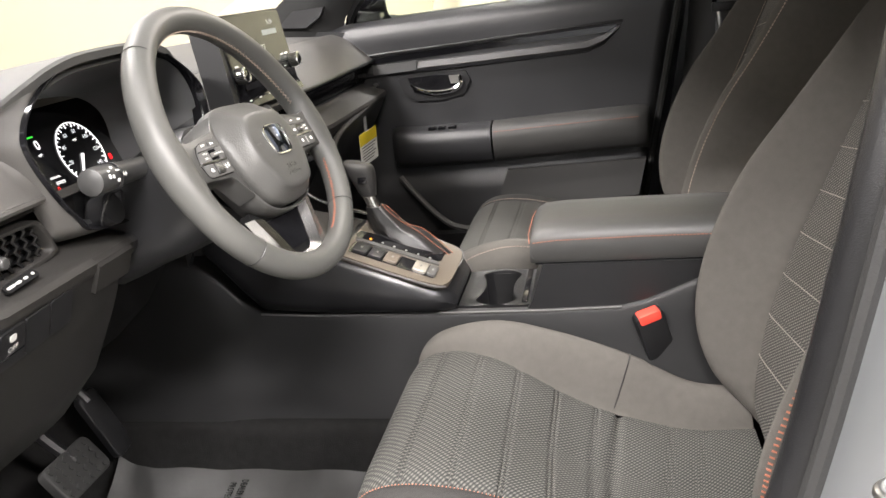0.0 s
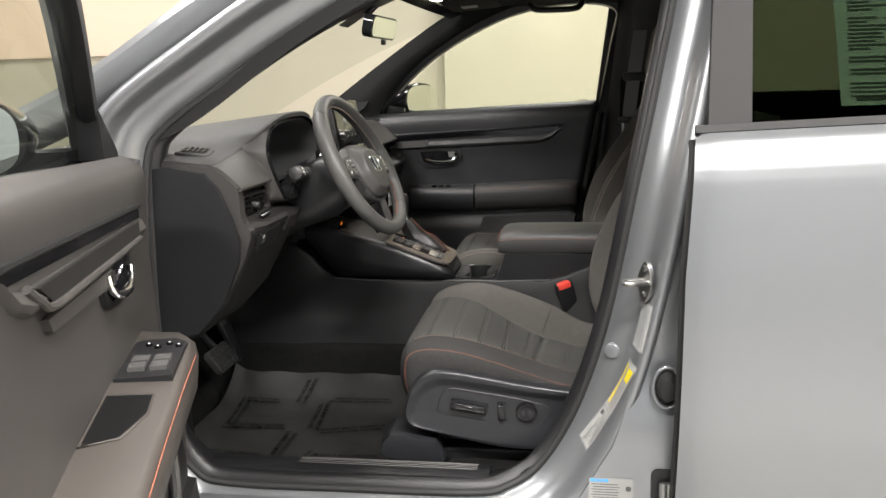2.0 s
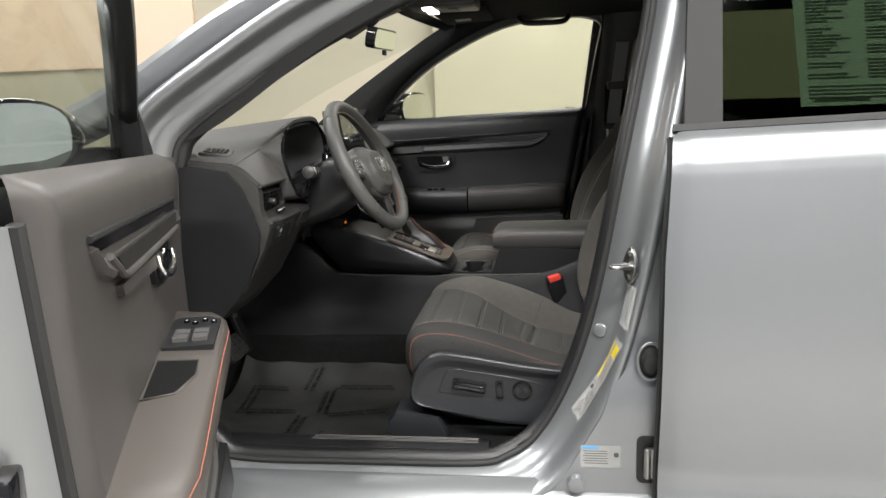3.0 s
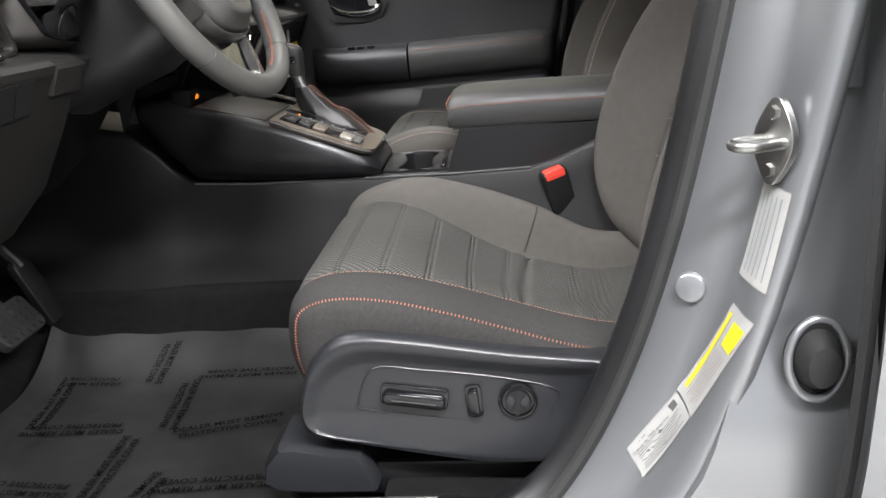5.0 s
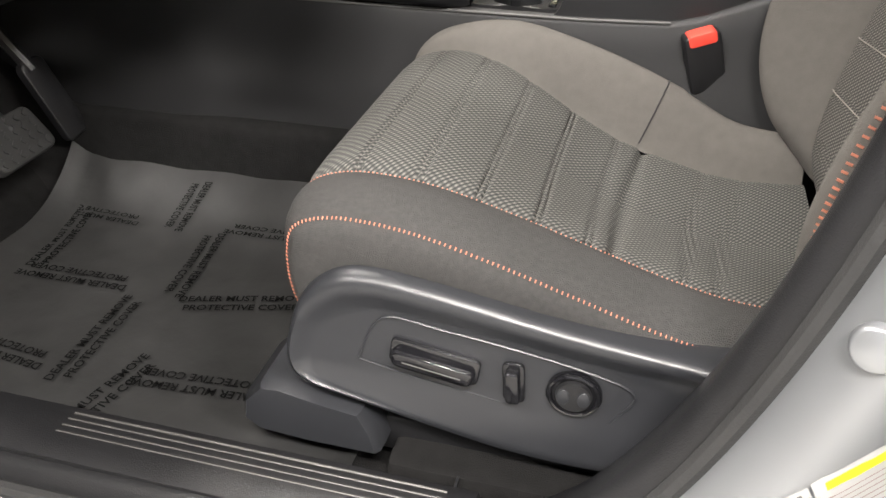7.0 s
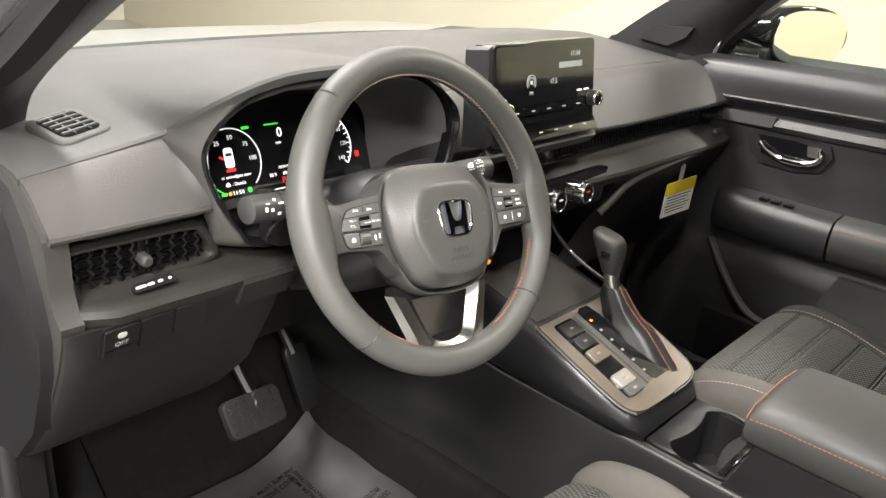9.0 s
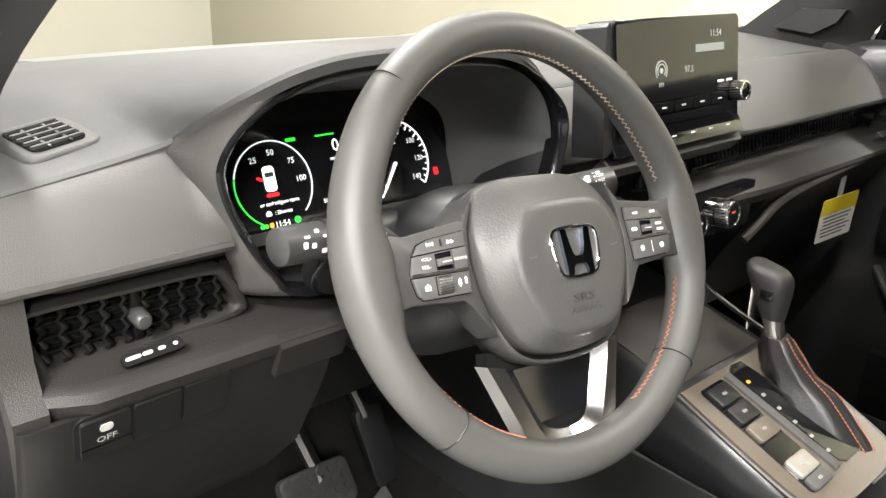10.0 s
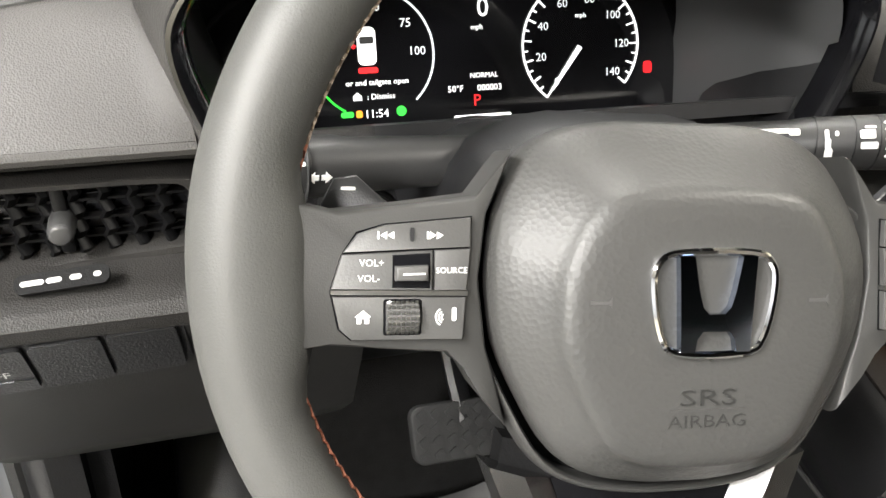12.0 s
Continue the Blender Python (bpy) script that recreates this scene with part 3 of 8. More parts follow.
def pillar_labels():
    """Stickers that follow the doorway's flank below the striker."""
    loop = doorway_loop()
    rows = [offset_loop(loop, d, dy) for d, dy in JAMB]
    k = len(loop)
    verts = [tuple(p) for r in rows for p in r]
    faces = [(i * k + j, i * k + (j + 1) % k, (i + 1) * k + (j + 1) % k, (i + 1) * k + j) for i in range(len(rows) - 1) for j in range(k)]
    tree = BVHTree.FromPolygons(verts, faces)
    n = Vector((-0.80, -0.45, 0.30)).normalized()
    def place(quad, a, b):
        """A point of the frame under the quad's point at a along and b across."""
        p = (Vector(quad[0]) * (1 - a) + Vector(quad[1]) * a) * (1 - b) + (Vector(quad[3]) * (1 - a) + Vector(quad[2]) * a) * b
        return tree.find_nearest(p)[0]
    def patch(quad, a0, a1, b0, b1, lift):
        return sheet(lambda a, b: place(quad, a0 + (a1 - a0) * a, b0 + (b1 - b0) * b) + n * lift, span(0, 1, 12), span(0, 1, 6))
    def flank_label(name, text, quad, bits):
        t = thing(name, text, "label", tuple(place(quad, 0.5, 0.5)))
        part("sticker", shape(patch(quad, 0, 1, 0, 1, 0.0014)), PAPER, t)
        for nm, a0, a1, b0, b1, mat in bits:
            part(nm, shape(patch(quad, a0, a1, b0, b1, 0.0021)), mat, t)
        return t
    FAINTINK = material("faint_red_print", (0.17, 0.12, 0.115), 0.6, vary=0.05)
    flank_label("tyre_pressure_label", "white and yellow tyre label on the silver B-pillar", [(0.543, -0.765, 0.611), (0.588, -0.790, 0.715), (0.599, -0.817, 0.704), (0.551, -0.794, 0.595)],
                [("yellow_band", 0.10, 0.93, 0.10, 0.24, YELLOW), ("yellow_block", 0.66, 0.90, 0.45, 0.92, YELLOW)] +
                [("print_line", 0.06 + 0.03 * (k % 3), 0.60, 0.36 + 0.09 * k, 0.375 + 0.09 * k, FAINTINK) for k in range(6)])
    low = [(0.494, -0.758, 0.539), (0.542, -0.765, 0.608), (0.550, -0.792, 0.595), (0.507, -0.777, 0.515)]
    t = flank_label("pressure_monitor_label", "white printed monitor sticker on the silver B-pillar", low,
                [("print_line", 0.10, 0.90 - 0.05 * (k % 3), 0.42 + 0.075 * k, 0.440 + 0.075 * k, INK) for k in range(7)] + [("code_patch", 0.80, 0.92, 0.12, 0.32, INK)])
    o, right, up = place(low, 0.5, 0.24), place(low, 0.9, 0.24) - place(low, 0.1, 0.24), place(low, 0.5, 0.0) - place(low, 0.5, 1.0)
    m = facing(o + n * 0.0030, right, up)
    words("TPMS", 0.0085, m @ Matrix.Translation((-0.024, 0.0030, 0)), INK, t)
    part("warning_symbol", shape(tube([m @ Vector((-0.041 + 0.0030 * math.cos(q), 0.0030 + 0.0030 * math.sin(q), 0)) for q in span(-0.6, 3.7, 14)], 0.0004, 4)), INK, t)
    words("Calibrate the TPMS every time", 0.0048, m @ Matrix.Translation((-0.010, -0.0040, 0)), INK, t)
    flank_label("vehicle_data_label", "pale data sticker below the door striker", [(0.593, -0.785, 0.742), (0.612, -0.783, 0.831), (0.625, -0.816, 0.825), (0.608, -0.818, 0.733)],
                [("print_line", 0.08, 0.92, 0.15 + 0.16 * k, 0.18 + 0.16 * k, PALEINK) for k in range(5)])
    m = facing((0.552, -0.8324, 0.461), (1, 0, 0), (0, 0, 1))
    t = thing("airbag_notice_label", "white notice sticker with a blue heading on the body", "label", (0.552, -0.84, 0.461))
    part("sticker", shape(slab(rrect(0.084, 0.050, 0.004), 0, 0.0008, m)), PAPER, t)
    for nm, x, y, bw, bh, bmat in [("blue_heading", -0.022, 0.020, 0.034, 0.006, BLUE), ("code_patch", 0.033, 0.004, 0.010, 0.010, INK)] + [("print_line", -0.012 + 0.003 * (k % 2), 0.012 - 0.0055 * k, 0.05, 0.0012, INK) for k in range(6)]:
        part(nm, shape(slab(rrect(bw, bh, min(bw, bh) * 0.2, 1), 0.0008, 0.0013, m @ Matrix.Translation((x, y, 0)))), bmat, t)
    words("NOTICE", 0.006, m @ Matrix.Translation((-0.022, 0.020, 0.0016)), PAPER, t)


pillar_labels()


def windscreen_and_pillars():
    g = thing("windscreen", "clear raked windscreen glass", "windscreen", (-0.5, 0, 1.09))
    def f(u, v):
        y = -0.72 + 1.44 * v
        b = (2 * v - 1) ** 2
        x0, z0 = -0.90 + 0.14 * b, 1.075
        x1, z1 = 0.02 + 0.09 * b, 1.505 - 0.025 * b
        k = 1 - 0.09 * u
        return (x0 + (x1 - x0) * u, y * k, z0 + (z1 - z0) * u + 0.03 * math.sin(math.pi * u))
    gl = part("glass", shape(sheet(f, span(0, 1, 10), span(0, 1, 16))), CLEAR, g)
    gl.visible_shadow = False
    edge = [f(0, v) for v in span(0, 1, 16)]
    part("lower_seal", shape(tube([(x + 0.004, y, z - 0.004) for x, y, z in edge], 0.011, 6)), RUBBER, g, "black lower seal of the glass")
    part("upper_frit", shape(sheet(lambda u, v: Vector(f(u, v)) + Vector((0.004, 0, -0.004)), span(0.95, 1, 2), span(0.02, 0.98, 14))), GLOSS, g, "black printed upper border")
    part("camera_cover", shape(loft([[(x, y * w, z) for y in (-1, -0.8, 0.8, 1)] for x, z, w in ((-0.16, 1.405, 0.05), (-0.08, 1.455, 0.065), (0.0, 1.487, 0.075))], False, False)), BLACK, g, "black camera cover behind the glass")
    trim = thing("windscreen_pillar_trim", "black moulded trims along the windscreen pillars", "pillar trim", (-0.3, 0.65, 1.1))
    lines = {1: ([(-0.475, 0.70, 1.125), (-0.376, 0.70, 1.205), (-0.20, 0.685, 1.325), (0.01, 0.655, 1.458), (0.12, 0.62, 1.505)],
                 [(-0.235, 0.735, 1.100), (-0.215, 0.73, 1.165), (-0.06, 0.715, 1.315), (0.16, 0.685, 1.445), (0.30, 0.665, 1.505)]),
             -1: ([(-0.66, -0.695, 1.075), (-0.42, -0.68, 1.19), (-0.20, -0.655, 1.335), (0.01, -0.625, 1.462), (0.12, -0.60, 1.505)],
                  [(-0.50, -0.765, 1.10), (-0.30, -0.745, 1.165), (-0.06, -0.715, 1.325), (0.16, -0.685, 1.445), (0.30, -0.665, 1.505)])}
    for s in (1, -1):
        line, out = curve(lines[s][0], 6), curve(lines[s][1], 6)
        rings = []
        for a, b in zip(line, out):
            c = (a + b) / 2
            rings.append([a, a * 0.7 + b * 0.3 + Vector((0.012, -s * 0.022, -0.012)), c + Vector((0.014, -s * 0.026, -0.016)), a * 0.25 + b * 0.75 + Vector((0.010, -s * 0.018, -0.010)), b, c + Vector((0, s * 0.02, 0.03))])
        part("pillar_trim", shape(loft(rings)), HEADLINER, trim, "black pillar trim", sharp=60)
    # triangular corner with the tweeter grille
    part("tweeter_grille", shape(prism([(-0.390, 1.142), (-0.345, 1.178), (-0.262, 1.182), (-0.275, 1.160), (-0.315, 1.136)], 0.676, 0.70)), BLACK, trim, "small speaker grille", bev=0.004)
    part("corner_foot", shape(prism([(-0.52, 1.09), (-0.24, 1.085), (-0.225, 1.115), (-0.40, 1.135), (-0.47, 1.135)], 0.70, 0.735)), DARK, trim, "dark foot of the pillar trim", bev=0.006)


windscreen_and_pillars()


def headliner():
    h = thing("headliner", "black cloth headliner with a lit overhead console", "headliner", (0.6, 0, 1.5))
    def f(u, v):
        y = -0.63 + 1.26 * v
        x = 0.03 + 0.07 * (2 * v - 1) ** 2 + 2.0 * u
        return (x, y, 1.497 + 0.055 * math.sin(math.pi * v) ** 0.6 * min(1, 0.35 + 2 * u))
    part("panel", shape(sheet(f, span(0, 1, 14), span(0, 1, 14), -0.012)), HEADLINER, h)
    for s in (1,):
        rail = curve([(0.10, s * 0.615, 1.50), (0.30, s * 0.665, 1.515), (0.5, s * 0.665, 1.528), (0.64, s * 0.66, 1.527), (1.6, s * 0.65, 1.53)], 5)
        part("side_rail", shape(tube(rail, 0.024, 8, flat=1.6)), HEADLINER, h)
        part("grab_handle", shape(tube(curve([(0.34, s * 0.60, 1.50), (0.36, s * 0.575, 1.478), (0.43, s * 0.57, 1.474), (0.50, s * 0.575, 1.478), (0.52, s * 0.60, 1.50)], 4), 0.010, 8)), BLACK, h, "black grab handle")
    oc = part("overhead_console", shape(box((0.14, 0.0, 1.495), (0.20, 0.20, 0.035))), DARK, h, "dark overhead console", bev=0.01)
    for y in (-0.05, 0.05):
        part("map_lamp", shape(box((0.10, y, 1.4745), (0.03, 0.055, 0.006))), LAMP_LIT, oc, "lit white map lamp", bev=0.002)
    part("lamp_button", shape(box((0.17, 0.0, 1.4755), (0.03, 0.07, 0.004))), BUTTON, oc, bev=0.001)
    for y in (-0.34, 0.34):
        v = part("sun_visor", shape(box((0.17, y, 1.487), (0.17, 0.34, 0.016), (0, -4, 0))), HEADLINER, h, "folded black sun visor", bev=0.007)
        part("visor_label", shape(box((0.16, y + 0.02, 1.4765), (0.05, 0.07, 0.002), (0, -4, 0))), PAPER, v, "pale warning label")
    la = bpy.data.lights.new("map_lamp_light", "AREA")
    la.shape, la.size, la.size_y, la.energy, la.color = "RECTANGLE", 0.03, 0.14, 1.2, (1.0, 0.95, 0.86)
    lo = new("map_lamp_light", la)
    lo.location = (0.10, 0, 1.468)
    m = thing("rear_view_mirror", "black interior rear-view mirror below the roof", "mirror", (-0.02, 0.03, 1.42))
    part("housing", shape(slab(rrect(0.215, 0.062, 0.022), -0.028, 0.0, facing((-0.045, 0.02, 1.398), (0.10, 0.99, 0), (0.22, 0, 1)), 0.0)), GLOSS, m, bev=0.006)
    part("mirror_glass", shape(slab(rrect(0.205, 0.052, 0.018), 0.0, 0.001, facing((-0.0445, 0.02, 1.398), (0.10, 0.99, 0), (0.22, 0, 1)))), MIRROR, m)
    part("stem", shape(tube([(-0.075, 0.02, 1.405), (-0.09, 0.02, 1.44), (-0.07, 0.02, 1.462)], 0.011, 8)), BLACK, m)
    part("tab", shape(box((-0.05, 0.02, 1.360), (0.012, 0.02, 0.016))), BLACK, m, bev=0.003)


headliner()

# ---- cabin floor ----
def cabin_floor():
    f = thing("cabin_floor", "black carpeted cabin floor", "car floor", (0.1, 0, 0.34))
    def g(u, v):
        x = -0.95 + 3.0 * u
        y = -0.70 + 1.40 * v
        z = 0.345
        if x < -0.50:
            z += (-0.50 - x) * 0.9
        return (x, y, z)
    part("carpet", shape(sheet(g, span(0, 1, 60), span(0, 1, 8), 0.02)), CARPET, f, "black loop carpet")
    def tunnel(u, v):
        p = along([(-0.235, 0.347, 0), (-0.195, 0.366, 0), (-0.172, 0.42, 0), (-0.162, 0.48, 0), (-0.150, 0.51, 0), (-0.11, 0.515, 0)], v)
        x = -0.93 + 1.35 * u
        return (x, p.x, p.y + max(0, -0.50 - x) * 0.5)
    part("tunnel_carpet", shape(sheet(tunnel, span(0, 1, 30), span(0, 1, 20))), CARPET, f, "carpet rising beside the console", sharp=60)
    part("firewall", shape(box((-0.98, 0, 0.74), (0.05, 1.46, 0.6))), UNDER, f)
    part("under_seat_ridge", shape(box((0.45, -0.42, 0.375), (0.5, 0.44, 0.05))), CARPET, f, bev=0.012)
    part("carpet_seam", shape(box((0.277, -0.60, 0.372), (0.003, 0.16, 0.05))), BLACK, f)
    # inner sill with the ribbed scuff plate
    sp = part("scuff_plate", shape(loft([[(x, y, z) for y, z in ((-0.650, 0.35), (-0.660, 0.405), (-0.668, 0.420), (-0.69, 0.427), (-0.722, 0.430), (-0.738, 0.424), (-0.74, 0.35))] for x in (-0.36, 0.305)])), BLACK, f, "black ribbed scuff plate", bev=0.003)
    RIB = material("dull_metal_rib", (0.10, 0.097, 0.094), 0.5, 0.7, vary=0.1)
    for k in range(4):
        part("rib", shape(tube([(-0.12, -0.680 - 0.0095 * k, 0.4255 + 0.0009 * k), (0.278, -0.680 - 0.0095 * k, 0.4255 + 0.0009 * k)], 0.0015, 6)), RIB, sp, "bright raised rib")
    part("rear_sill_trim", shape(loft([[(x, y, z + dz) for y, z in ((-0.655, 0.35), (-0.675, 0.405), (-0.70, 0.424), (-0.738, 0.424), (-0.74, 0.35))] for x, dz in ((0.307, 0), (0.34, 0.004), (0.37, 0.014), (0.395, 0.03))])), BLACK, f, "black curved sill trim", sharp=60)
    # Blacker than the passenger's kick panel, to hold the footwell's shade.
    part("kick_panel", shape(prism([(-0.36, 0.40), (-0.37, 0.70), (-0.52, 0.80), (-0.9, 0.8), (-0.9, 0.36), (-0.40, 0.36)], -0.73, -0.70)), UNDER, f, "kick panel darkened for shade", bev=0.006)
    part("kick_panel", shape(prism([(-0.36, 0.40), (-0.37, 0.70), (-0.52, 0.80), (-0.9, 0.8), (-0.9, 0.36), (-0.40, 0.36)], 0.70, 0.73)), DARK, f, bev=0.006)
    # foot rest
    part("foot_rest", shape(box((-0.56, -0.60, 0.42), (0.22, 0.10, 0.03), (0, 42, 0))), BLACK, f, "black foot rest", bev=0.01)
    # rear cabin closures
    part("rear_bulkhead", shape(box((2.0, 0, 0.8), (0.05, 1.5, 1.0))), BLACK, f)
    part("side_wall", shape(box((1.35, 0.80, 0.65), (1.25, 0.05, 1.06)), box((1.35, 0.72, 1.53), (1.3, 0.05, 0.06))), BLACK, f)
    rs = part("rear_bench", shape(box((1.42, 0, 0.55), (0.5, 1.25, 0.28)), box((1.72, 0, 0.85), (0.16, 1.25, 0.7), (0, 18, 0))), CLOTH, f, "dark rear bench", bev=0.05, seg=3)


cabin_floor()


def floor_film():
    """The printed protective film over the driver's floor mat."""
    t = thing("protective_floor_film", "clear protective film printed with black warnings on the floor", "floor film", (-0.1, -0.4, 0.36))
    def climb(y):
        """The film's rise towards the console, in a soft curve."""
        k = max(0, y + 0.33)
        return 3.2 * k * k
    def f(u, v):
        x = -0.485 + 0.645 * u
        y = -0.655 + 0.480 * v
        z = 0.3585 + 0.003 * noise.noise(Vector((x * 7, y * 7, 0.3))) + 0.0015 * noise.noise(Vector((x * 22, y * 22, 4))) + climb(y)
        if v > 0.97:
            z += 0.003 * (v - 0.97) / 0.03 * math.sin(x * 31) * math.sin(x * 13)
        z += max(0, -0.50 - x) * 0.9 + 0.016 * min(1, max(0, (-0.42 - x) / 0.08))
        z += 0.012 * max(0, (abs(u - 0.5) - 0.46) / 0.04)
        return (x, y, z)
    part("film", shape(sheet(f, span(0, 1, 60), span(0, 1, 48))), FILM, t)
    PRINT = material("black_film_print", (0.003, 0.003, 0.003), 0.7, vary=0.1, spec=0.1)
    def line(x, y, turn, text, size=0.017):
        m = Matrix.Translation((x, y, 0.3640)) @ Matrix.Rotation(radians(turn), 4, "Z")
        flat = words(text, size, m, PRINT, t, bold=0.0003)
        me = bpy.data.meshes.new_from_object(flat)
        bpy.data.objects.remove(flat)
        ob = new("lettering", me)
        ob.parent = t
        ob.matrix_parent_inverse = BASE[t.name].inverted()
        for v in me.vertices:
            p = m @ v.co
            q, h = p.y, 0.0
            for k in range(12):
                h = 0.5 * (h + climb(q))
                q = 0.5 * (q + p.y - 2.1 * h)
            v.co = Vector((p.x + 0.75 * h, q, p.z + climb(q)))
    a, b = "DEALER MUST REMOVE", "PROTECTIVE COVER"
    # rows of print stand round open rectangles: middle of the row and its turn
    rows = [(-0.090, -0.382, 15), (-0.188, -0.314, 276), (-0.110, -0.213, 182), (-0.244, -0.503, 91), (-0.350, -0.402, 181), (-0.355, -0.563, 174),
            (-0.425, -0.228, 176), (-0.275, -0.151, 275), (-0.545, -0.10, 80), (-0.530, -0.46, 258), (-0.060, -0.560, 184), (0.048, -0.465, 95), (-0.172, -0.605, 77), (-0.44, -0.30, 96)]
    for x, y, turn in rows:
        if x < -0.47:
            continue
        r = radians(turn)
        line(x, y, turn, a)
        line(x + 0.020 * math.sin(r), y - 0.020 * math.cos(r), turn, b)


floor_film()


def pedals():
    p = thing("brake_pedal", "black rubber-faced brake pedal on a steel arm", "pedal", (-0.46, -0.31, 0.36))
    m = facing((-0.462, -0.312, 0.525), (0, 1, 0), (-0.60, 0.0, 0.80))
    pad = part("pad", shape(slab(rrect(0.115, 0.070, 0.014), -0.012, 0.006, m, 0.004)), RUBBER, p, "ribbed rubber pad")
    for i in range(6):
        for j in range(4):
            part("stud", shape(slab(rrect(0.012, 0.010, 0.002, 1), 0.006, 0.009, m @ Matrix.Translation((-0.044 + 0.0176 * i, -0.024 + 0.016 * j, 0)) @ Matrix.Rotation(0.6, 4, "Z"))), RUBBER, pad)
    part("arm", shape(tube(curve([(-0.47, -0.30, 0.53), (-0.54, -0.31, 0.62), (-0.60, -0.32, 0.80)], 5), 0.010, 8, flat=1.5)), BLACK, p)
    a = thing("accelerator_pedal", "long black plastic accelerator pedal", "pedal", (-0.44, -0.2, 0.36))
    m = facing((-0.483, -0.186, 0.537), (0, 1, 0.15), (-0.30, -0.15, 0.93))
    part("pad", shape(slab(rrect(0.048, 0.135, 0.012), -0.014, 0.0, m, 0.004)), BLACK, a)
    part("arm", shape(tube([(-0.50, -0.20, 0.585), (-0.56, -0.215, 0.68), (-0.62, -0.23, 0.76)], 0.010, 8)), BLACK, a)


pedals()


# ---- dashboard ----
def glide(y, table):
    """Smooth interpolation in a table of (y, value)."""
    k = 0
    while k < len(table) - 2 and y > table[k + 1][0]:
        k += 1
    (a, p), (b, q) = table[k], table[k + 1]
    def slope(i):
        lo, hi = table[max(i - 1, 0)], table[min(i + 1, len(table) - 1)]
        return (hi[1] - lo[1]) / (hi[0] - lo[0])
    h = b - a
    f = min(max((y - a) / h, 0), 1)
    return p * (1 + 2 * f) * (1 - f) ** 2 + slope(k) * h * f * (1 - f) ** 2 + q * f * f * (3 - 2 * f) + slope(k + 1) * h * f * f * (f - 1)


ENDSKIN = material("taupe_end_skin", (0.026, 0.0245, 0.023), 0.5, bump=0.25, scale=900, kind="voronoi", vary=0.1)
# TAUPE darkened for the shade on the driver's side of the dashboard.
SHADED_TAUPE = material("shaded_taupe_skin", (0.0150, 0.0141, 0.0132), 0.55, spec=0.3, bump=0.25, scale=900, kind="voronoi", vary=0.1)


